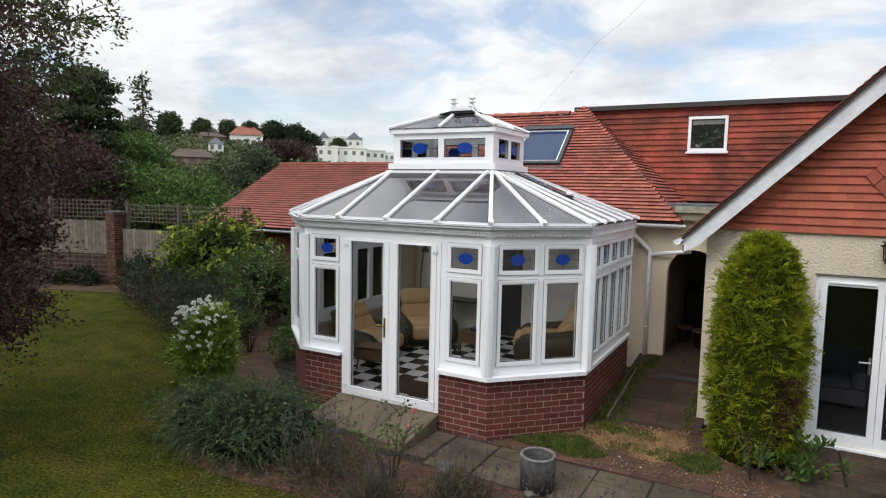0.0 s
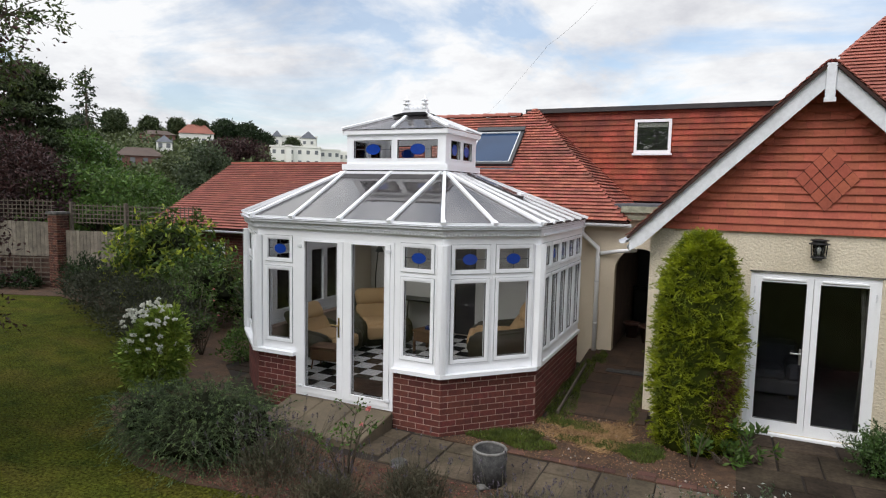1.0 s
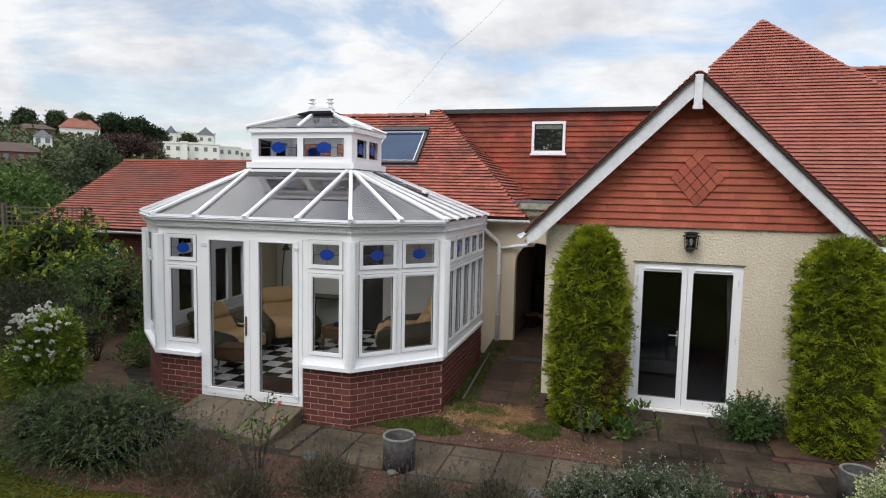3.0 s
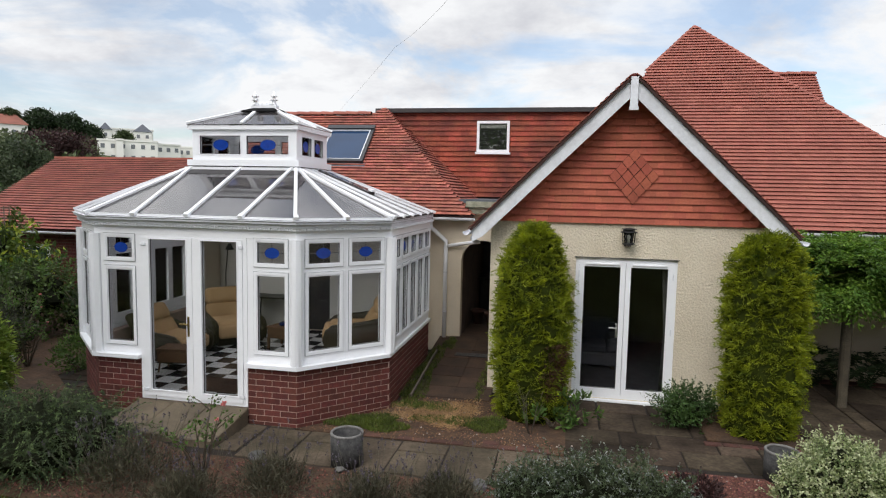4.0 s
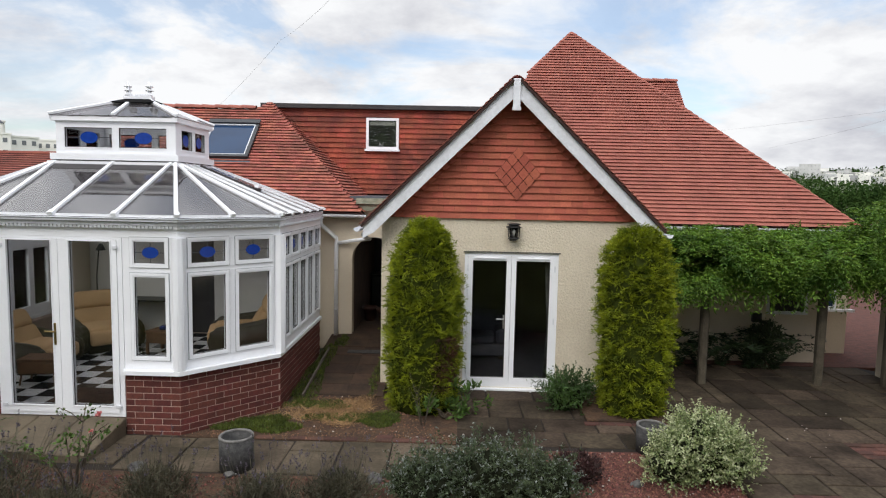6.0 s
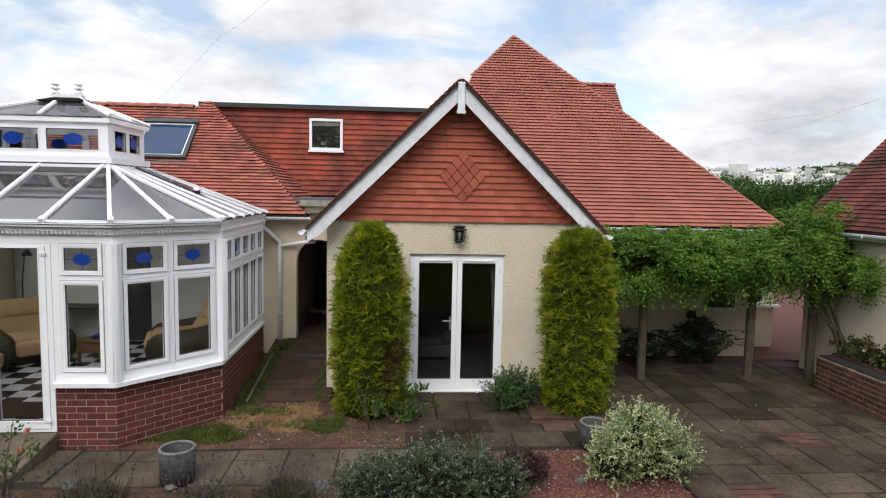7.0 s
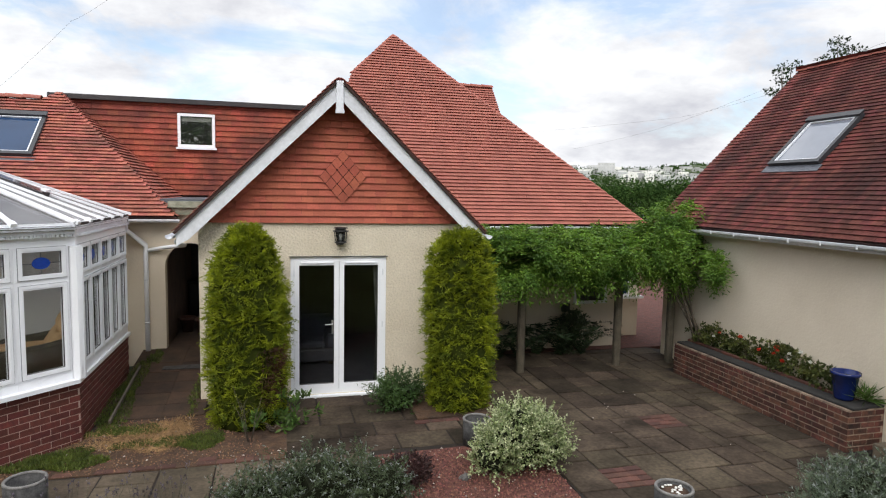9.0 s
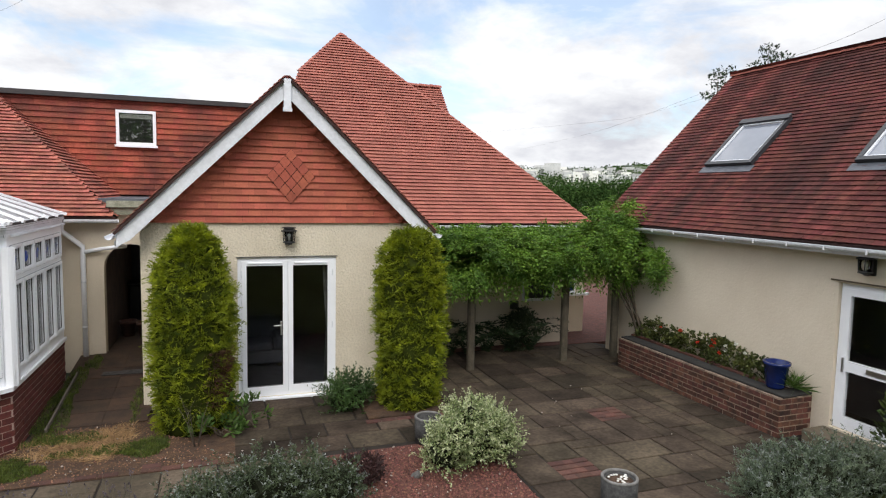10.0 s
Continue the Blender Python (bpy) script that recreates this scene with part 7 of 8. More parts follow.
Ps, Ds = [], []
for b in wb:
    P, D = blob_points(1150, np.array(b[:3]) - (7.1, 10.4, 0), b[3:], 0.55, 6, 0.35, seed=b[0])
    Ps.append(P); Ds.append(D)
P, D = np.concatenate(Ps), np.concatenate(Ds)
P[:, 2] -= np.where(P[:, 0] < -0.5, 0.06, 0.0)
# tufts of sprays; each spray is a drooping stalk with leaflets on both sides
sel = RNG.permutation(len(P))[:1150]
k_ = 22
C, E_ = np.repeat(P[sel], k_, axis=0), np.repeat(D[sel], k_, axis=0)
C = C + RNG.normal(0, 0.055, C.shape)
D = E_ * (1, 1, 0.7) + RNG.normal(0, 0.55, C.shape) + UP * 0.15
P = C
D /= np.linalg.norm(D, axis=1, keepdims=True)
side = np.cross(D, UP) + 1e-6
side /= np.linalg.norm(side, axis=1, keepdims=True)
LP, LD = [], []
for i in range(11):
    u = (i // 2 + 0.5) / 5.5
    c = P + D * (0.25 * u) - UP * (0.16 * u * u)
    LP.append(c)
    LD.append(side * (1 if i % 2 else -1) * 0.8 + D * 0.6 - UP * 0.25 if i < 10 else D)
# Two dark sheets added inside the canopy to block light from above.
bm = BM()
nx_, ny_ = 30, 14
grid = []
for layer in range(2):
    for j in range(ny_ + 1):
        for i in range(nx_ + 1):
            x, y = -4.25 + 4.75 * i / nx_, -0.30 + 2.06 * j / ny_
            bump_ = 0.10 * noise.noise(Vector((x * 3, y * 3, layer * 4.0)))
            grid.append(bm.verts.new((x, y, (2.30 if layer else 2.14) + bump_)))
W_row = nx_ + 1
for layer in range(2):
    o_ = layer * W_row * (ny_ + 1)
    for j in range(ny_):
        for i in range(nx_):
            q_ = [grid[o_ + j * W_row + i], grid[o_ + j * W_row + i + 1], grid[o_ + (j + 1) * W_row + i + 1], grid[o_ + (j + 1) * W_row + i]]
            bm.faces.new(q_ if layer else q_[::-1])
part("inner_growth", bm, CONIFER_CORE, wis, "dark sheets for old stems, added to block light from above")
leaf_part("foliage", np.concatenate(LP), np.concatenate(LD), 0.072, 0.025, LEAF_WIST, wis, jitter=0.22, droop=0.15)
# hanging sprays
HP = []
for _ in range(130):
    x, y = -4.05 + 3.3 * random.random() ** 1.15, random.uniform(-0.35, 0.1)
    L = random.uniform(0.15, 0.62)
    for s in range(22):
        HP.append((x + random.gauss(0, 0.05), y + random.gauss(0, 0.05), 1.92 - L * s / 22 + random.gauss(0, 0.02)))
leaf_part("hanging_spray", np.array(HP), np.tile((0, -0.2, -0.4), (len(HP), 1)), 0.09, 0.034, LEAF_WIST, wis, jitter=0.6)


def fern(x, y, s, seed):
    t = thing("fern", "dark arching fern against the shaded wall", "fern", "ferns below the wall", at=(x, y, 0))
    P, D = [], []
    bm = BM()
    for k in range(10):
        a = k * 2.4 + seed
        L = s * random.uniform(0.85, 1.35)
        pts = []
        for i in range(9):
            u = i / 8
            pts.append(Vector((math.cos(a) * L * u * 0.75, math.sin(a) * L * u * 0.6, L * (1.15 * u - 0.75 * u * u))))
        tube(bm, pts, [0.006] * 5 + [0.003] * 4, 4)
        for i in range(1, 9):
            for sg in (-1, 1):
                for r in range(3):
                    P.append(pts[i].lerp(pts[i - 1], r / 3))
                    D.append((-math.sin(a) * sg, math.cos(a) * sg, 0.1))
    part("stalk_tuft", bm, LEAF_DARK, t, kind="stuff")
    leaf_part("frond_mass", np.array([tuple(p) for p in P]), np.array(D), 0.11 * s, 0.026 * s, LEAF_DARK, t, jitter=0.15)


for k in range(7):
    fern(3.1 + k * 0.46, 11.65 + 0.1 * math.sin(k * 2), 1.12 + 0.25 * math.sin(k * 1.7), k)
shrub("fatsia", "dark variegated shrub beside the pergola post", "bush", [(5.75, 11.75, 0.45, 0.35, 0.3, 0.42)], 1500, 0.09, 0.04, LEAF_SAGE, stems=5)

# planter plants
ger = shrub("geranium", "low geraniums with red and white blooms in the planter", "flowering plant", [(7.45, 9.6, 0.72, 0.16, 0.6, 0.28), (7.45, 8.7, 0.72, 0.15, 0.6, 0.22), (7.42, 7.9, 0.78, 0.17, 0.5, 0.26), (7.42, 7.2, 0.70, 0.15, 0.35, 0.22)], 5200, 0.055, 0.042, LEAF_GER, stems=12, lump=0.4, jitter=0.8)
flower_heads(ger, [(random.uniform(-0.22, -0.02), random.uniform(-2.5, 0.2), random.uniform(0.80, 0.98)) for _ in range(8)], 0.035, PETAL_RED)
flower_heads(ger, [(random.uniform(-0.2, -0.02), random.uniform(-2.3, 0.0), random.uniform(0.82, 1.0)) for _ in range(7)], 0.035, PETAL_WHITE)
sp = thing("spider_plant", "strappy green plant at the planter's end", "plant", at=(7.5, 6.62, 0))
P = np.column_stack([RNG.normal(0, 0.05, (90, 2)), np.full(90, 0.62)])
a = RNG.uniform(0, 6.28, 90)
leaf_part("foliage", P, np.stack([np.cos(a) * 0.9, np.sin(a) * 0.9, np.full(90, 0.5)], 1), 0.42, 0.024, LEAF_GREEN, sp, jitter=0.25)

# ---------------------------------------------------------------- pots and lamps
def stone_pot(x, y, r, h, label, fill=0.15):
    t = thing("stone_pot", label, "pot", "tall stone pots", at=(x, y, 0.02))
    bm = lathe(BM(), [(r * 0.95, 0), (r * 0.97, h * 0.45), (r * 0.99, h - 0.022), (r * 0.85, h - 0.022), (r * 0.84, h - fill), (0.01, h - fill - 0.005)], 28)
    part("body", bm, POT_STONE, t)
    part("rim", tube(BM(), [(r * 0.92 * math.cos(k * math.pi / 15), r * 0.92 * math.sin(k * math.pi / 15), h - 0.016) for k in range(31)], [0.017] * 31, 8), POT_RIM, t, "paler rim")
    part("soil", lathe(BM(), [(r * 0.83, h - fill - 0.002), (r * 0.4, h - fill + 0.005), (0.01, h - fill + 0.01)], 16), SOIL, t)
    return t


stone_pot(-2.6, 6.9, 0.195, 0.385, "cylindrical grey stone pot with bare soil")
stone_pot(2.33, 7.66, 0.185, 0.35, "cylindrical grey stone pot behind the euonymus")
sp2 = stone_pot(3.72, 5.42, 0.195, 0.345, "cylindrical grey stone pot topped with pale pebbles", 0.045)
pb = mesh_of("pebble", lathe(BM(), [(0.004, -0.006), (0.016, 0.0), (0.010, 0.009), (0.002, 0.011)], 7), PLASTER)
for _ in range(20):
    a, r = random.uniform(0, 6.3), 0.13 * math.sqrt(random.random())
    piece("pebble", pb, sp2, pose(r * math.cos(a), r * math.sin(a), 0.312, 0, 0, random.uniform(0, 360)))
bp = thing("blue_pot", "deep blue glazed flower pot on the planter corner", "pot", at=(7.26, 6.72, PZ - 0.001))
part("body", lathe(BM(), [(0.115, 0), (0.125, 0.03), (0.165, 0.33), (0.185, 0.34), (0.185, 0.375), (0.165, 0.375), (0.155, 0.31), (0.01, 0.305)], 28), BLUE_GLAZE, bp)
part("soil", lathe(BM(), [(0.154, 0.307), (0.01, 0.32)], 16), SOIL, bp)


def coach_lamp(m, host):
    """A black wall lantern: back plate, arm, glazed cage and cap."""
    t = thing("wall_lamp", "black metal coach lantern with clear panes", "wall lamp", "coach lanterns")
    t.matrix_basis = m
    part("back_plate", box(BM(), -0.045, 0.045, -0.02, -0.001, -0.09, 0.10, bevel=0.006), BLACK, t)
    part("arm", tube(BM(), [(0, -0.015, -0.05), (0, -0.07, -0.085), (0, -0.11, -0.06)], [0.010, 0.010, 0.012], 6), BLACK, t)
    part("cage_base", lathe(BM(), [(0.012, -0.085), (0.03, -0.07), (0.075, -0.058), (0.075, -0.045), (0.06, -0.035)], 6, pose(0, -0.11, 0)), BLACK, t)
    for k in range(6):
        a = k * math.pi / 3
        part("bar", beam(BM(), (0.062 * math.cos(a), -0.11 + 0.062 * math.sin(a), -0.035), (0.070 * math.cos(a), -0.11 + 0.070 * math.sin(a), 0.085), 0.010, 0.010, (math.cos(a), math.sin(a), 0)), BLACK, t)
    bm = lathe(BM(), [(0.058, -0.034), (0.066, 0.084)], 6, pose(0, -0.11, 0))
    part("pane", bm, GLASS, t)
    part("bulb", lathe(BM(), [(0.014, -0.034), (0.014, 0.01), (0.022, 0.03), (0.016, 0.055), (0.003, 0.065)], 10, pose(0, -0.11, 0)), PLASTER, t, "white candle bulb")
    part("cap", lathe(BM(), [(0.10, 0.085), (0.10, 0.10), (0.075, 0.105), (0.065, 0.122), (0.09, 0.126), (0.085, 0.138), (0.02, 0.146)], 6, pose(0, -0.11, 0)), BLACK, t)
    return t


coach_lamp(pose(0.755, GY - 0.001, 2.555) @ Matrix.Scale(1.22, 4), house)
coach_lamp(pose(WX - 0.001, 5.69, 2.46, 0, 0, -90) @ Matrix.Scale(1.22, 4), garage)

# ---------------------------------------------------------------- pipes and small fittings on the house
bm = tube(BM(), [(-2.78, 12.10, 2.70), (-2.78, 12.14, 2.52), (-2.51, 12.33, 2.24), (-2.51, 12.33, 2.10), (-2.51, 12.33, 0.28)], 0.042, 10)
part("downpipe", bm, UPVC, house, "white downpipe")
bm = tube(BM(), [(-1.62, 9.9, 2.50), (-1.62, 10.1, 2.44), (-1.75, 11.6, 2.30), (-2.2, 12.28, 2.20), (-2.49, 12.33, 2.14)], 0.036, 10)
part("downpipe", bm, UPVC, house)
for x, z in ((-2.51, 1.6), (-2.51, 0.8)):
    part("pipe_clip", lathe(BM(), [(0.044, 0), (0.044, 0.03)], 10, pose(x, 12.33, z)), UPVC_DULL, house)
for sx_ in (-1, 1):
    part("gutter", gutter_run(BM(), (GC + sx_ * 2.39, BY - 0.02, GA - 2.36 * GS - 0.03), (GC + sx_ * 2.39, 11.8, GA - 2.36 * GS - 0.03), 0.055), UPVC_DULL, house)
bw = part("window", frame_ring(BM(), 7.2, 7.77, 0.95, 2.1, 0.05, 12.98, 13.06), UPVC, house, "white bay window by the passage")
part("pane", box(BM(), 7.25, 7.72, 13.01, 13.02, 1.0, 2.05), SKY_PANE, bw)
part("sill", box(BM(), 7.1, 8.1, 12.88, 13.0, 0.90, 0.948), UPVC, bw)
bm = frame_ring(BM(), 5.95, 6.75, 0.95, 2.0, 0.06, 12.19, 12.27)
kw = part("window", bm, UPVC_DULL, house, "small shaded window under the pergola")
part("pane", box(BM(), 6.01, 6.69, 12.22, 12.23, 1.01, 1.94), BLACK, kw)
# Plain black box in place of a dark wall lantern.
part("meter_box", box(BM(), 5.66, 5.84, 12.12, 12.198, 0.80, 0.98, bevel=0.008), BLACK, house, "small black box on the wall")
rb = thing("red_planter_box", "terracotta pot standing in the dark passage", "pot", at=(-1.62, 13.4, 0.31))
part("body", lathe(BM(), [(0.14, 0), (0.2, 0.3), (0.22, 0.3), (0.22, 0.34), (0.19, 0.34), (0.17, 0.28), (0.01, 0.28)], 20), PATH_BRICK, rb)

# ---------------------------------------------------------------- conservatory furniture
def puffy(x0, x1, y0, y1, z0, z1, r, m=None):
    """A stuffed cushion: a box rounded all over and a little crowned."""
    bm = box(BM(), x0, x1, y0, y1, z0, z1)
    bmesh.ops.bevel(bm, geom=bm.edges[:], offset=r, segments=4, profile=0.5, affect="EDGES")
    for f in bm.faces:
        f.smooth = True
    if m is not None:
        bm.transform(m)
    return bm


def armchair(x, y, turn, label, size=(0.9, 0.9, 0.9)):
    """A reclining chair: broad tan cushions between dark rounded arms."""
    t = thing("armchair", label, "armchair", "armchairs in the conservatory", at=(x, y, ZF + 0.003), turn=turn)
    lean = pose(0, 0.20, 0.40, -33, 0, 0)
    part("seat_cushion", puffy(-0.36, 0.36, -0.50, 0.22, 0.28, 0.50, 0.09), TAN, t)
    part("front_roll", puffy(-0.37, 0.37, -0.60, -0.44, 0.16, 0.44, 0.07), TAN, t)
    for z0, z1, d, w, r in ((-0.02, 0.37, 0.11, 0.39, 0.085), (0.33, 0.72, 0.15, 0.37, 0.115)):
        part("back_cushion", puffy(-w, w, -d, 0.10, z0, z1, r, lean), TAN, t)
    part("back_shell", puffy(-0.47, 0.47, 0.05, 0.22, -0.28, 0.67, 0.08, lean), BROWN, t)
    for s in (-1, 1):
        bm = BM()
        pts = [(-0.50, 0.02), (-0.58, 0.20), (-0.58, 0.38), (-0.50, 0.49), (-0.34, 0.55), (0.0, 0.57), (0.30, 0.62), (0.44, 0.66), (0.52, 0.50), (0.46, 0.02)]
        prism(bm, [(s * 0.36, y_, z) for y_, z in pts], (s * 0.20, 0, 0))
        bmesh.ops.recalc_face_normals(bm, faces=bm.faces)
        bmesh.ops.bevel(bm, geom=bm.edges[:], offset=0.055, segments=3, affect="EDGES")
        for f in bm.faces:
            f.smooth = True
        part("arm", bm, BROWN, t)
    part("plinth", box(BM(), -0.36, 0.36, -0.44, 0.40, 0.0, 0.278), BROWN, t)
    t.matrix_basis = t.matrix_basis @ Matrix.Diagonal((*size, 1))
    return t


armchair(-6.85, 9.75, 84, "tan cushioned recliner with dark arms near the door", (0.9, 0.9, 0.84))
armchair(-6.50, 11.06, 46, "tan cushioned recliner with dark arms by the back wall", (0.97, 1.0, 0.93))
armchair(-3.92, 11.05, -72, "tan cushioned recliner with dark arms by the side windows", (1.02, 1.02, 1.02))
tb = thing("side_table", "low dark table with a thin top", "table", at=(-6.05, 12.02, ZF + 0.003))
part("tabletop", box(BM(), -0.5, 0.5, -0.22, 0.22, 0.70, 0.73, bevel=0.006), BLACK, tb)
for sx_ in (-1, 1):
    for sy_ in (-1, 1):
        part("leg", tube(BM(), [(sx_ * 0.36, sy_ * 0.18, 0), (sx_ * 0.42, sy_ * 0.19, 0.35), (sx_ * 0.38, sy_ * 0.18, 0.70)], 0.014, 6), BLACK, tb)
ct = thing("coffee_table", "small brown wooden table on the chequered floor", "table", at=(-5.22, 10.78, ZF + 0.003), turn=-14)
part("tabletop", box(BM(), -0.27, 0.27, -0.22, 0.22, 0.38, 0.41, bevel=0.006), WICKER, ct)
part("apron", box(BM(), -0.25, 0.25, -0.20, 0.20, 0.20, 0.379, bevel=0.004), WICKER, ct)
for sx_ in (-1, 1):
    for sy_ in (-1, 1):
        part("leg", box(BM(), sx_ * 0.235 - 0.02, sx_ * 0.235 + 0.02, sy_ * 0.185 - 0.02, sy_ * 0.185 + 0.02, 0, 0.199), WICKER, ct)
cl = tagged(part("folded_cloth", puffy(-0.12, 0.12, -0.09, 0.09, 0.0, 0.07, 0.025), BLUE_GLAZE), "folded dark blue cloth on the wooden table", "cloth")
cl.matrix_basis = pose(-5.20, 10.80, ZF + 0.413, 0, 0, 10)
fl_ = thing("floor_lamp", "thin black reading lamp on a stem", "floor lamp", at=(-7.02, 11.80, ZF + 0.003))
part("base", lathe(BM(), [(0.13, 0), (0.13, 0.02), (0.02, 0.035)], 20), BLACK, fl_)
part("stem", tube(BM(), [(0, 0, 0.03), (0, 0, 1.2), (0.06, 0, 1.75)], 0.012, 6), BLACK, fl_)
part("shade", lathe(BM(), [(0.03, 0.0), (0.09, -0.12), (0.085, -0.12), (0.02, -0.005)], 14, pose(0.09, 0, 1.8)), BLACK, fl_)
bt = thing("basket_table", "small brown wicker basket table on thin legs", "table", at=(-6.22, 8.98, ZF + 0.003), turn=8)
part("basket", box(BM(), -0.26, 0.26, -0.18, 0.18, 0.16, 0.36, bevel=0.02), WICKER, bt)
part("lid", box(BM(), -0.27, 0.27, -0.19, 0.19, 0.362, 0.385, bevel=0.008), WICKER, bt)
for sx_ in (-1, 1):
    for sy_ in (-1, 1):
        part("leg", tube(BM(), [(sx_ * 0.24, sy_ * 0.16, 0), (sx_ * 0.22, sy_ * 0.14, 0.17)], 0.014, 6), WICKER, bt)
tagged(part("doormat", box(BM(), -5.6, -4.5, 8.15, 8.75, ZF + 0.003, ZF + 0.013), SOIL), "brown mat on the chequered floor inside the door", "mat")
mat2 = tagged(part("doormat", box(BM(), -2.1, -1.4, 11.25, 11.6, 0.215, 0.225), POT_STONE), "grey rubber mat on the path", "mat")
mat2.matrix_basis = Matrix.Identity(4)

# ---------------------------------------------------------------- fence
fence = thing("fence", "grey feathered board fence with trellis and brick pier", "fence")
fd_ = Vector((-19.3, 12.9, 0)) - Vector((-26.0, 10.2, 0))
fl0 = Vector((-26.0, 10.2, 0))
ft_ = fd_.normalized()
fturn = math.degrees(math.atan2(ft_.y, ft_.x))
bd = mesh_of("board", box(BM(), 0.003, 0.127, -0.012, 0.012, 0.98, 2.05, bevel=0.004), FENCE)
nb = int(fd_.length / 0.13)
for k in range(nb):
    p = fl0 + ft_ * (k * 0.13)
    piece("board", bd, fence, pose(p.x, p.y, random.uniform(-0.01, 0.01), 0, 0, fturn + random.gauss(0, 1.5)))
part("low_wall", box(BM(), 0, fd_.length, 0.03, 0.12, -0.05, 0.97, pose(fl0.x, fl0.y, 0, 0, 0, fturn)), DARK_BROWN, fence, "dark brown panel behind a wooden lattice")
for k in range(int(fd_.length / 0.22)):
    p = fl0 + ft_ * (k * 0.22 + 0.05)
    piece("trellis_slat", mesh_of("trellis_slat", box(BM(), -0.014, 0.014, -0.03, -0.018, -0.1, 0.90), WOOD) if k == 0 else bpy.data.objects["trellis_slat"].data, fence, pose(p.x, p.y, 0.05, 0, 0, fturn))
for r_ in range(6):
    part("trellis_rail", box(BM(), 0, fd_.length, -0.045, -0.031, 0.16 + r_ * 0.15, 0.188 + r_ * 0.15, pose(fl0.x, fl0.y, 0, 0, 0, fturn)), WOOD, fence)
pier = part("pier", box(BM(), -19.35, -18.95, 12.85, 13.25, -0.05, 2.28), MORTAR_OLD, fence, "square red brick pier")
for i, (cx_, cy_, tn) in enumerate(((-19.35, 12.85, 0), (-18.95, 12.85, 90))):
    bond(pier, pose(cx_, cy_, 0, 0, 0, tn) @ Matrix.Translation((0, -0.012, 0)), 0.40, 0.0, 2.25, of, oh)
part("cap", box(BM(), -19.40, -18.90, 12.8, 13.3, 2.281, 2.36, bevel=0.01), CONCRETE, fence)
p2, p3 = Vector((-18.9, 13.1, 0)), Vector((-14.7, 13.88, 0))
t2 = (p3 - p2).normalized()
tn2 = math.degrees(math.atan2(t2.y, t2.x))
for k in range(int((p3 - p2).length / 0.13)):
    p = p2 + t2 * (k * 0.13)
    piece("board", bd, fence, pose(p.x, p.y, -0.25 + random.uniform(-0.01, 0.01), 0, 0, tn2 + random.gauss(0, 1.5)))
slat_v = mesh_of("trellis_slat", box(BM(), -0.012, 0.012, -0.008, 0.0, 0, 0.62), WOOD)
for org, tt, L, z0 in ((fl0 + ft_ * 3.0, ft_, fd_.length - 3.0, 2.06), (p2, t2, 4.6, 1.95)):
    tn_ = math.degrees(math.atan2(tt.y, tt.x))
    for k in range(int(L / 0.14)):
        p = org + tt * (k * 0.14)
        piece("trellis_slat", slat_v, fence, pose(p.x, p.y + 0.2, z0 + 0.05, 0, 0, tn_))
    for r in range(5):
        part("trellis_rail", box(BM(), 0, L, 0.19, 0.198, z0 + 0.08 + r * 0.13, z0 + 0.105 + r * 0.13, pose(org.x, org.y, 0, 0, 0, tn_)), WOOD, fence)
    for k in range(0, int(L), 2):
        p = org + tt * k
        part("post", box(BM(), p.x - 0.04, p.x + 0.04, p.y + 0.16, p.y + 0.24, 0.0, z0 + 0.72), WOOD, fence)

shrub("ivy", "dark ivy creeping along the fence foot", "bush", [(fl0.x + ft_.x * q_, fl0.y + ft_.y * q_ - 0.35, 0.18, 0.5, 0.3, 0.26 + 0.12 * math.sin(q_ * 2)) for q_ in (2.6, 3.4, 4.3, 5.1, 5.9, 6.7)], 7000, 0.08, 0.05, LEAF_DARK, stems=12)
# ---------------------------------------------------------------- trees
def polar(az, d):
    a = radians(az)
    return -0.2 + d * math.sin(a), 0.3 + d * math.cos(a)


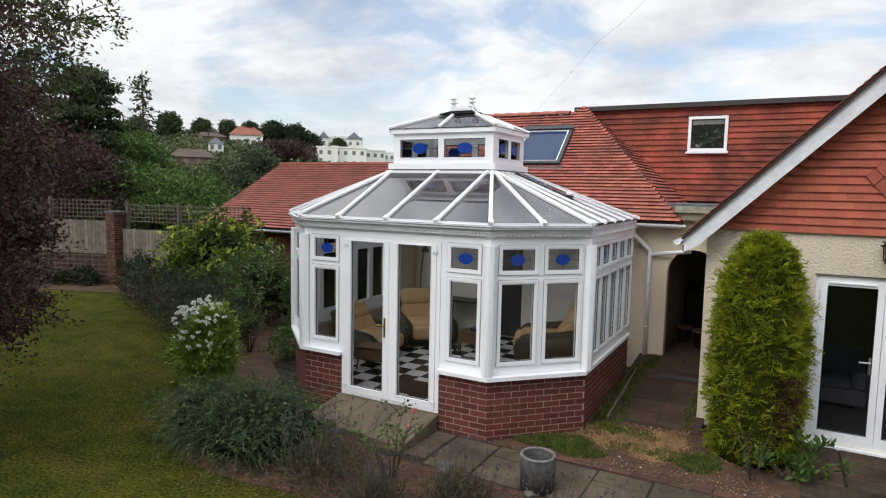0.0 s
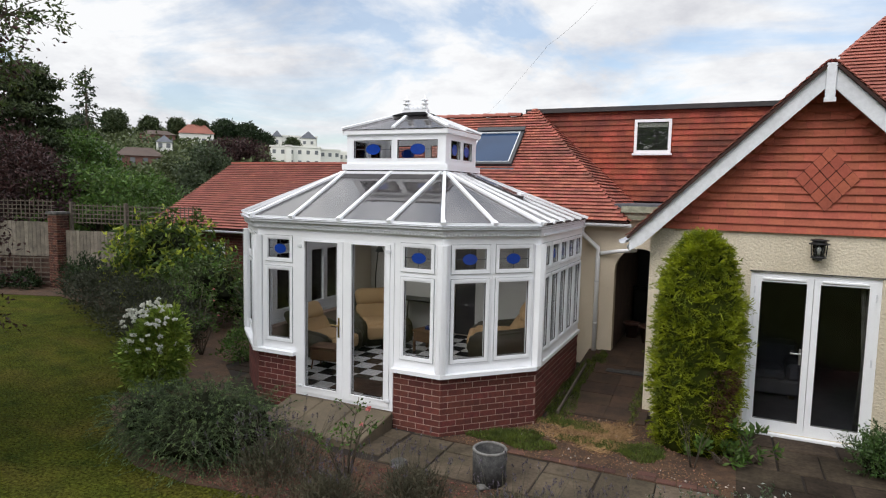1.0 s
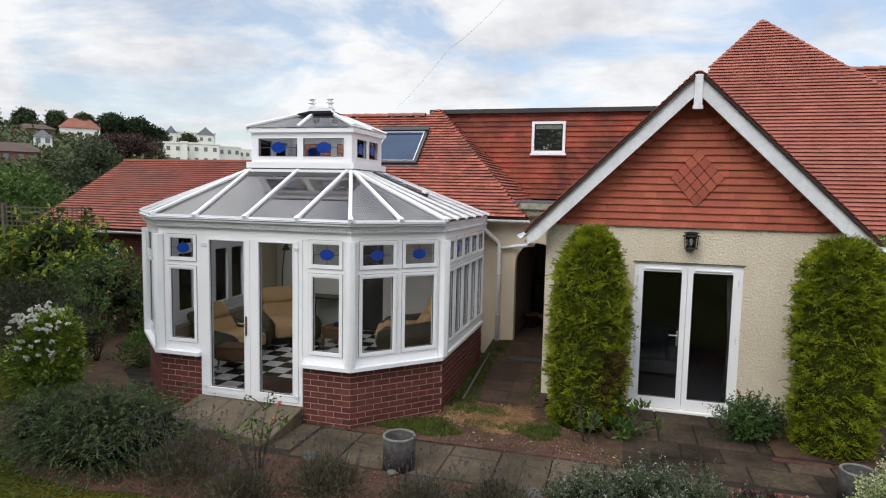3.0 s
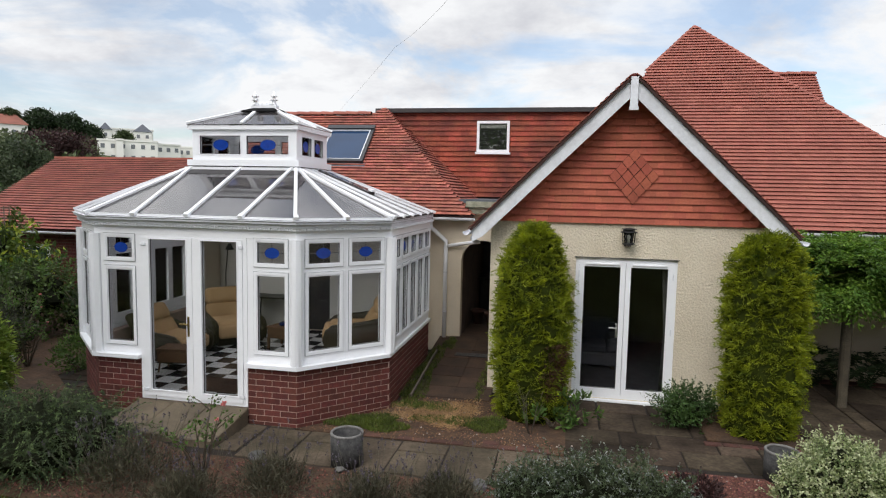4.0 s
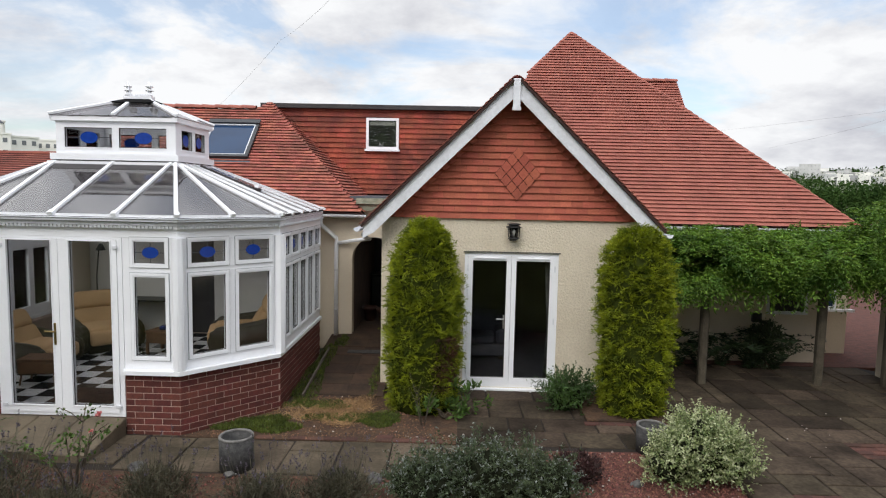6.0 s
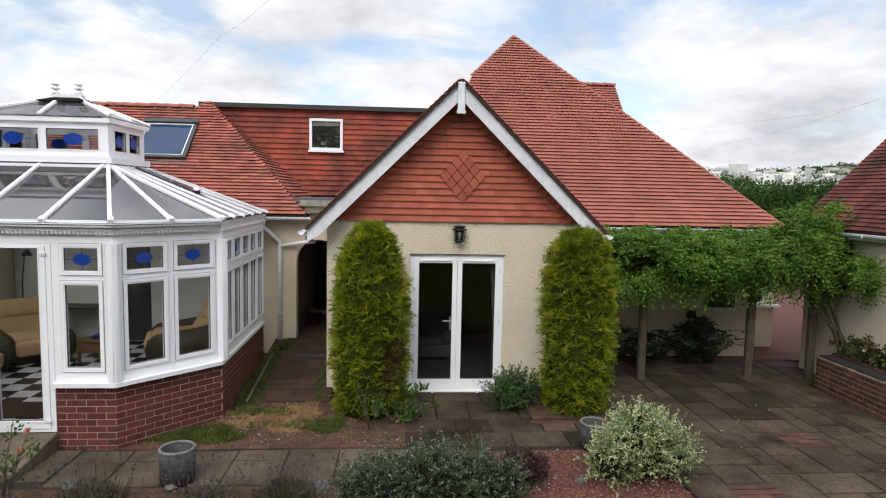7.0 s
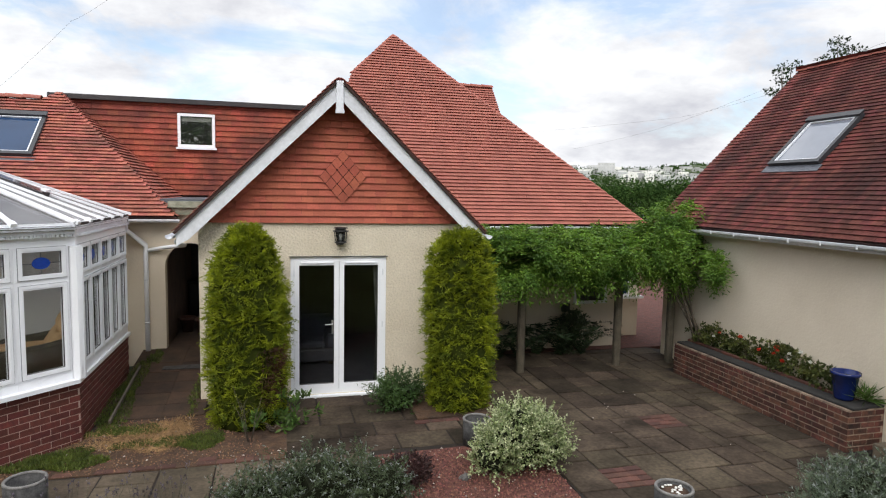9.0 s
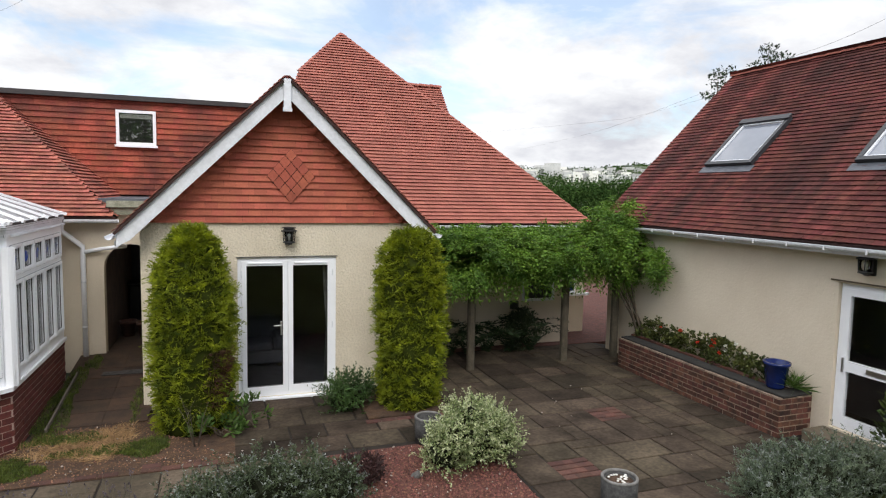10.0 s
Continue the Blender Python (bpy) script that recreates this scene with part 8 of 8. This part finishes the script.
def tree(az, d, z0, h, r, mat, label, n=6000, leaf_len=0.3, clumps=14, trunk=0.25, squash=1.0, base=0.25, name="tree", group="", jitter=0.8, aspect=0.5, tuft=0):
    """A tapered trunk with forking limbs, each ending in clumps of leaves."""
    x, y = polar(az, d)
    t = thing(name, label, "tree", group, at=(x, y, z0))
    if d > 25:
        n, leaf_len = int(n * 0.55), leaf_len * 1.22
    bm = BM()
    top = h * 0.8
    tube(bm, [(0, 0, -0.3), (0.03 * h, 0.01 * h, h * 0.3), (0.0, 0.02 * h, h * 0.6), (0.02 * h, 0, top)], [trunk, trunk * 0.8, trunk * 0.5, trunk * 0.15], 8)
    Ps, Ds = [], []
    for k in range(clumps):
        u = (k + 0.5) / clumps
        z = h * (base + (0.97 - base) * u)
        rr = r * math.sqrt(max(0.05, 1 - (2 * u - 0.9) ** 2 * 0.9)) * random.uniform(0.55, 0.8)
        a = k * 2.4 + az
        c = Vector((rr * math.cos(a), rr * math.sin(a), z))
        tube(bm, [(0, 0, z * 0.6), (c.x * 0.5, c.y * 0.5, z * 0.85), c], [trunk * 0.35, trunk * 0.2, trunk * 0.05], 5)
        s = r * random.uniform(0.42, 0.62)
        P, D = blob_points(n // clumps, c, (s, s, s * 0.72 * squash), 0.35, 5, 0.4, seed=k + az)
        if tuft:
            # leaves gathered in tufts at the ends of twigs
            P, D = clumped(P, D, tuft, 0.10, 0.5)
            for q in P[::tuft]:
                tube(bm, [c, (c + Vector(q)) / 2 + Vector((0, 0, 0.05)), q], [trunk * 0.12, trunk * 0.08, trunk * 0.04], 4)
        Ps.append(P); Ds.append(D)
    part("trunk", bm, BARK, t)
    leaf_part("crown", np.concatenate(Ps), np.concatenate(Ds) * 0.5, leaf_len, leaf_len * aspect, mat, t, jitter=jitter)
    return t


# the copper tree beside the lawn, and a green branch behind it
tree(-70.0, 10.5, 0, 7.0, 2.0, LEAF_PURPLE, "dark copper leaved tree with drooping branches", 44000, 0.072, 28, 0.14, base=0.12)
tree(-65.9, 9.0, 0, 4.8, 1.05, LEAF_PURPLE, "low drooping copper branches at the lawn", 34000, 0.066, 18, 0.05, base=0.26)
tree(-65.4, 16.0, 0, 8.4, 2.5, LEAF_OLIVE, "leafy green tree with open branches", 13500, 0.12, 22, 0.15, base=0.55, squash=0.5, tuft=38)
tree(-58.0, 31.0, 0, 8.2, 1.5, LEAF_FAR, "broad dark green cedar behind the fence", 30000, 0.17, 26, 0.3, squash=0.3, base=0.35)
tree(-54.8, 34.0, 0, 5.6, 2.0, LEAF_GREEN, "spreading green tree behind the fence", 20000, 0.17, 18, 0.3, squash=0.5, base=0.1)
tree(-58.2, 27.0, 0, 4.6, 1.6, LEAF_PURPLE, "rounded copper tree behind the fence", 22000, 0.13, 14, 0.2, base=0.1)
tree(-53.5, 28.0, 0, 3.6, 3.0, LEAF_GREEN, "low spreading conifer behind the trellis", 26000, 0.16, 14, 0.2, squash=0.5, base=0.05)
tree(-50.5, 32.0, 0, 3.3, 2.4, LEAF_GREEN, "dark green rounded tree behind the fence", 20000, 0.16, 14, 0.2, base=0.05)
tree(-45.0, 38.0, 0, 5.3, 1.7, LEAF_SAGE, "pale grey green tree by the annex roof", 20000, 0.17, 14, 0.2, base=0.1)
tree(-47.8, 46.0, 0, 5.0, 1.9, LEAF_HILL, "green tree of a garden downhill", 16000, 0.2, 14, 0.2, base=0.05)
tree(-56.4, 44.0, 0, 6.5, 2.4, LEAF_FAR, "dark green tree of a garden downhill", 18000, 0.2, 14, 0.2, base=0.05)
tree(-63.5, 30.0, 0, 7.4, 2.2, LEAF_OLIVE, "dark tree by the fence", 26000, 0.18, 14, 0.2, base=0.05)
# tall sparse conifer
cx_, cy_ = polar(-54.2, 62)
tc_ = thing("tall_conifer", "tall thin conifer with sparse layered branches", "tree", at=(cx_, cy_, 0))
bm = tube(BM(), [(0, 0, 0), (0, 0, 8), (0, 0, 13.2)], [0.18, 0.12, 0.03], 6)
P, D = [], []
for k in range(40):
    z = 5.5 + 7.4 * k / 40
    L = (13.6 - z) * 0.33 * random.uniform(0.4, 1.1)
    a = k * 2.4
    q = (L * math.cos(a), L * math.sin(a), z - 0.1 * L)
    tube(bm, [(0, 0, z), q], [0.06, 0.02], 4)
    for _ in range(24):
        s = random.uniform(0.15, 1)
        P.append((q[0] * s + random.gauss(0, 0.12), q[1] * s + random.gauss(0, 0.12), z - 0.1 * L * s + random.gauss(0, 0.1)))
        D.append((math.cos(a), math.sin(a), -0.2))
part("trunk", bm, BARK, tc_)
leaf_part("crown", np.array(P), np.array(D), 0.36, 0.14, LEAF_DARK, tc_, jitter=0.5, droop=0.4)
# unseen trees behind the camera, for reflections and to cut low sky light
for az, d, h, r in ((150, 22, 10.0, 4.2), (172, 24, 12.0, 4.4), (194, 23, 10.5, 4.2), (214, 23, 11.5, 4.2), (128, 24, 10.0, 4.0), (236, 24, 11.0, 4.2)):
    tree(az, d, 0, h, r, LEAF_GREEN, "unseen leafy tree behind the camera", 6000, 0.45, 16, 0.2, base=0.15, group="trees round the lawn")
# dark tops behind the garage roof
tree(43.2, 34, 0, 10.0, 1.0, LEAF_DARK, "dark open conifer rising behind the garage roof", 1500, 0.13, 9, 0.2, base=0.7, squash=0.5)
tree(46.8, 34, 0, 10.9, 1.1, LEAF_DARK, "dark open conifer behind the garage roof", 1500, 0.13, 9, 0.2, base=0.75, squash=0.5)
# hedge of trees beyond the yard
for az, d, h, r in ((26, 42, 3.8, 2.4), (29, 40, 3.9, 2.4), (32, 36, 3.7, 2.2), (35, 34, 3.8, 2.2), (38, 34, 3.7, 2.2), (23, 46, 3.7, 2.4)):
    tree(az, d, 0, h, r, LEAF_BELT, "dark green tree of the belt beyond the yard", 14000, 0.15, 12, 0.15, base=0.05, group="tree belt beyond the yard")


# ---------------------------------------------------------------- hills and distant buildings
def hill(name, az0, az1, d0, d1, el, label, steps=40):
    """Rising land between two distances; el: a function of azimuth that gives the skyline's elevation in degrees."""
    bm = BM()
    rows = []
    for j in range(9):
        s = j / 8
        d = d0 + (d1 - d0) * s
        row = []
        for i in range(steps + 1):
            az = az0 + (az1 - az0) * i / steps
            x, y = polar(az, d)
            z = (3.2 + d1 * math.tan(radians(el(az)))) * (s * s * (3 - 2 * s)) + 0.02 * d0 * noise.noise(Vector((az * 0.3, s * 3, 0))) * s - 0.05
            row.append(bm.verts.new((x, y, z)))
        rows.append(row)
    for a, b in zip(rows, rows[1:]):
        for i in range(steps):
            bm.faces.new((a[i], a[i + 1], b[i + 1], b[i])).smooth = True
    return tagged(part(name, bm, FIELD), label, "hill", kind="structure")


hill("hill", -100, -22, 60, 210, lambda az: 3.9 - 0.055 * abs(az + 50) - (0.10 * max(0, az + 42)), "wooded hill with villas and white hotels")
hill("far_hill", 5, 75, 700, 1500, lambda az: 2.25 + 0.3 * math.sin(az * 0.35), "distant wooded hill behind a white town")


def far_woods(name, label, n, az0, az1, d0, d1, height, size, mat, lower):
    az, d = RNG.uniform(az0, az1, n), RNG.uniform(d0, d1, n)
    a = np.radians(az)
    lum = np.array([noise.noise(Vector((q * 1.1, w * 0.05, 3.3))) for q, w in zip(az, d)])
    z = lower(az, d) + RNG.uniform(0, 1, n) * height * (0.65 + 0.7 * lum)
    P = np.stack([-0.2 + d * np.sin(a), 0.3 + d * np.cos(a), z], 1)
    part(name, leaf_mesh(P, np.tile((0, 0, 0.2), (n, 1)), size, size * 0.6, jitter=0.8), mat)
    return tagged(bpy.data.objects[name], label, "woods", kind="stuff")


def hill_z(az, d):
    s = np.clip((d - 60) / 150, 0, 1)
    return (3.2 + 210 * np.tan(np.radians(3.9 - 0.055 * np.abs(az + 50) - 0.10 * np.maximum(0, az + 42)))) * (s * s * (3 - 2 * s))


far_woods("far_woods", "trees and gardens covering the hillside", 52000, -95, -40, 62, 205, 2.6, 1.0, LEAF_HILL, hill_z)
far_woods("near_woods", "garden trees at the foot of the hill", 14000, -80, -44, 45, 75, 2.6, 0.6, LEAF_HILL, lambda az, d: np.zeros(len(az)))
far_woods("town_woods", "dark trees on the hill behind the town", 7000, 30.5, 46, 1380, 1500, 13, 6.0, LEAF_BELT, lambda az, d: 3.2 + d * np.tan(np.radians(2.15 + 0.3 * np.sin(az * 0.35))))
far_woods("town_gardens", "dark trees between the town buildings", 4000, 22, 44, 1000, 1340, 8, 4.0, LEAF_BELT, lambda az, d: 62.0 * ((d - 700) / 800) ** 2 * (3 - (d - 700) / 400))
far_woods("valley_woods", "dim trees below the town", 7000, 20, 46, 300, 640, 7, 5.0, LEAF_BELT, lambda az, d: np.zeros(len(az)))
# round crowned trees on the skyline
for az, el, s, mt in ((-52.4, 5.2, 1.15, LEAF_FAR), (-49.8, 4.9, 1.05, LEAF_FAR), (-47.7, 4.9, 1.0, LEAF_FAR), (-45.9, 4.9, 0.95, LEAF_FAR), (-43.9, 4.95, 1.5, LEAF_DARK), (-42.1, 4.75, 1.5, LEAF_DARK), (-40.7, 4.0, 1.2, LEAF_DARK), (-38.3, 3.75, 0.95, LEAF_FAR), (-54.8, 4.6, 1.3, LEAF_FAR)):
    d = 170
    z = 3.2 + d * math.tan(radians(el)) - 4.2
    tree(az, d, z - 2, 8.0, 2.3 * s, mt, "round crowned tree on the hilltop", 9000, 0.5, 16, 0.35, base=0.45, group="skyline trees")
for az, el, s in ((-43.0, 3.1, 1.3), (-41.8, 2.9, 1.3), (-44.3, 3.0, 1.1)):
    tree(az, 130, 3.2 + 130 * math.tan(radians(el)) - 6.5, 8.5, 3.0 * s, LEAF_PURPLE, "dark copper beech on the slope", 9000, 0.42, 12, 0.35, base=0.1, group="copper beeches")


def far_house(name, az, d, w, dep, z0, h, wall, roof_mat, label, roof="flat", rh=0.0, storeys=3, cols=5, turn=0.0, windows=True):
    """A distant building: walls, roof, rows of windows and a parapet."""
    x, y = polar(az, d)
    t = thing(name, label, "building", at=(x, y, z0), turn=-az + turn)
    part("wall", box(BM(), -w / 2, w / 2, 0, dep, -4, h), wall, t)
    if roof == "flat":
        part("roof", box(BM(), -w / 2 - 0.15, w / 2 + 0.15, -0.15, dep + 0.15, h + 0.004, h + 0.35), wall, t)
    elif roof == "hip":
        bm = BM()
        q = [bm.verts.new(p) for p in ((-w / 2 - .3, -.3, h), (w / 2 + .3, -.3, h), (w / 2 + .3, dep + .3, h), (-w / 2 - .3, dep + .3, h), (-w / 4, dep / 2, h + rh), (w / 4, dep / 2, h + rh))]
        for f in ((0, 1, 5, 4), (1, 2, 5), (2, 3, 4, 5), (3, 0, 4), (3, 2, 1, 0)):
            bm.faces.new([q[i] for i in f])
        part("roof", bm, roof_mat, t)
    else:
        bm = BM()
        q = [bm.verts.new(p) for p in ((-w / 2 - .2, -.2, h), (w / 2 + .2, -.2, h), (w / 2 + .2, dep + .2, h), (-w / 2 - .2, dep + .2, h), (0, dep / 2, h + rh))]
        for f in ((0, 1, 4), (1, 2, 4), (2, 3, 4), (3, 0, 4), (3, 2, 1, 0)):
            bm.faces.new([q[i] for i in f])
        part("roof", bm, roof_mat, t)
    if windows:
        me = mesh_of("window", box(BM(), -0.38, 0.38, -0.06, 0.02, -0.45, 0.45), FAR_GLASS)
        for r in range(storeys):
            for c in range(cols):
                piece("window", me, t, pose(-w / 2 + w * (c + 0.5) / cols, 0, h * (r + 0.55) / storeys))
    return t


E = lambda d, el: 3.2 + d * math.tan(radians(el))
far_house("hotel", -38.0, 150, 11.5, 10, E(150, 0.9), E(150, 3.62) - E(150, 0.9), WHITE_WALL, SLATE, "white flat roofed hotel block", storeys=3, cols=6)
far_house("hotel", -35.3, 152, 7.0, 10, E(152, 0.9), E(152, 3.45) - E(152, 0.9), WHITE_WALL, SLATE, "white hotel wing with balconies", storeys=3, cols=4, turn=18)
far_house("hotel", -33.2, 156, 6.0, 9, E(156, 0.8), E(156, 3.3) - E(156, 0.8), WHITE_WALL, SLATE, "white hotel wing with balconies", storeys=3, cols=4, turn=-15)
far_house("villa", -38.6, 185, 16, 10, E(185, 2.2), E(185, 4.55) - E(185, 2.2), WHITE_WALL, SLATE, "cream villa with slate turrets", storeys=2, cols=7)
far_house("turret", -39.6, 183, 2.6, 2.6, E(183, 3.6), E(183, 4.5) - E(183, 3.6), WHITE_WALL, SLATE, "small turret with a pointed slate roof", roof="spire", rh=1.9, storeys=1, cols=1)
far_house("turret", -36.9, 183, 4.2, 4.0, E(183, 3.6), E(183, 4.45) - E(183, 3.6), WHITE_WALL, SLATE, "corner turret with a pointed slate roof", roof="spire", rh=2.2, storeys=1, cols=2)
far_house("chimney_stack", -38.6, 148.5, 1.3, 1.0, E(148, 2.5), E(148, 3.7) - E(148, 2.5), WHITE_WALL, WHITE_WALL, "white chimney stack of the hotel", windows=False)
far_house("villa", -46.2, 165, 8, 7, E(165, 3.2), E(165, 4.45) - E(165, 3.2), WHITE_WALL, FAR_TILE, "white villa with a red tile roof", roof="hip", rh=2.4, storeys=1, cols=5)
far_house("villa", -49.2, 160, 7.5, 7, E(160, 3.3), E(160, 4.2) - E(160, 3.3), FAR_BRICK, FAR_BROWN, "brick villa with a brown roof", roof="hip", rh=1.2, storeys=1, cols=4)
far_house("brick_house", -50.6, 120, 8.0, 7, E(120, 1.6), E(120, 2.4) - E(120, 1.6), FAR_BRICK, FAR_BROWN, "brown house with a mansard roof", roof="hip", rh=1.6, storeys=1, cols=4)
far_house("cottage", -53.6, 110, 1.6, 4, E(110, 2.0), E(110, 2.9) - E(110, 2.0), WHITE_WALL, SLATE, "small white gabled cottage", roof="spire", rh=0.8, storeys=2, cols=1)
far_house("cottage", -48.7, 140, 3.0, 5, E(140, 3.0), E(140, 3.6) - E(140, 3.0), WHITE_WALL, SLATE, "small grey gabled cottage on the hill", roof="spire", rh=1.6, storeys=1, cols=2)
# the white town across the valley
random.seed(5)
for k in range(110):
    az = 25.3 + 14.5 * random.random()
    d = random.uniform(1040, 1330)
    s = (d - 700) / 800
    zl = (3.2 + 1500 * math.tan(radians(2.25))) * (s * s * (3 - 2 * s))
    w, h = random.choice((8, 11, 14, 18, 26)), random.uniform(5, 10)
    far_house("town_house", az, d, w, 12, zl - 1, h, (TOWN_WALL, WHITE_WALL, GREY_WALL, TOWN_WALL)[k % 4], SLATE, "pale town building on the far hillside", "flat", storeys=2, cols=3, turn=random.uniform(-25, 25), windows=k < 40)
far_house("tower_block", 29.3, 1180, 30, 14, E(1180, 1.0), E(1180, 2.8) - E(1180, 1.0), TOWN_WALL, SLATE, "white tower block above the town", storeys=6, cols=6)
far_house("tower_block", 31.6, 1200, 20, 14, E(1200, 1.3), E(1200, 2.3) - E(1200, 1.3), TOWN_WALL, SLATE, "white apartment block above the town", storeys=4, cols=5)

# ---------------------------------------------------------------- overhead cables
def cable(pts, label, r=0.004):
    bm = BM()
    pts = [Vector(p) for p in pts]
    line = []
    for a, b in zip(pts, pts[1:]):
        for k in range(12):
            s = k / 12
            line.append(a.lerp(b, s) - Vector((0, 0, 0.06 * 4 * s * (1 - s))))
    line.append(pts[-1])
    tube(bm, line, r, 5)
    return tagged(part("overhead_cable", bm, CONCRETE), label, "cable")


cable([(-8.7, 22.4, 6.06), (-4.66, 16.1, 6.94), (-2.4, 11.4, 6.61), (3.0, 0.0, 8.5)], "thin overhead cable passing over the dormer roof", 0.0022)
cable([(25.6, 64.9, 9.9), (25.5, 36.7, 8.5), (23.4, 26.8, 8.4), (21.8, 19.9, 8.7), (20.0, 2.0, 9.5)], "thin overhead cable beyond the yard")
cable([(27.0, 55.0, 7.6), (24.4, 37.6, 7.74), (20.8, 23.8, 8.12), (17.5, 15.7, 8.0), (14.8, 11.0, 7.65), (8.0, 0.0, 7.6)], "thin overhead cable slanting over the outbuilding")
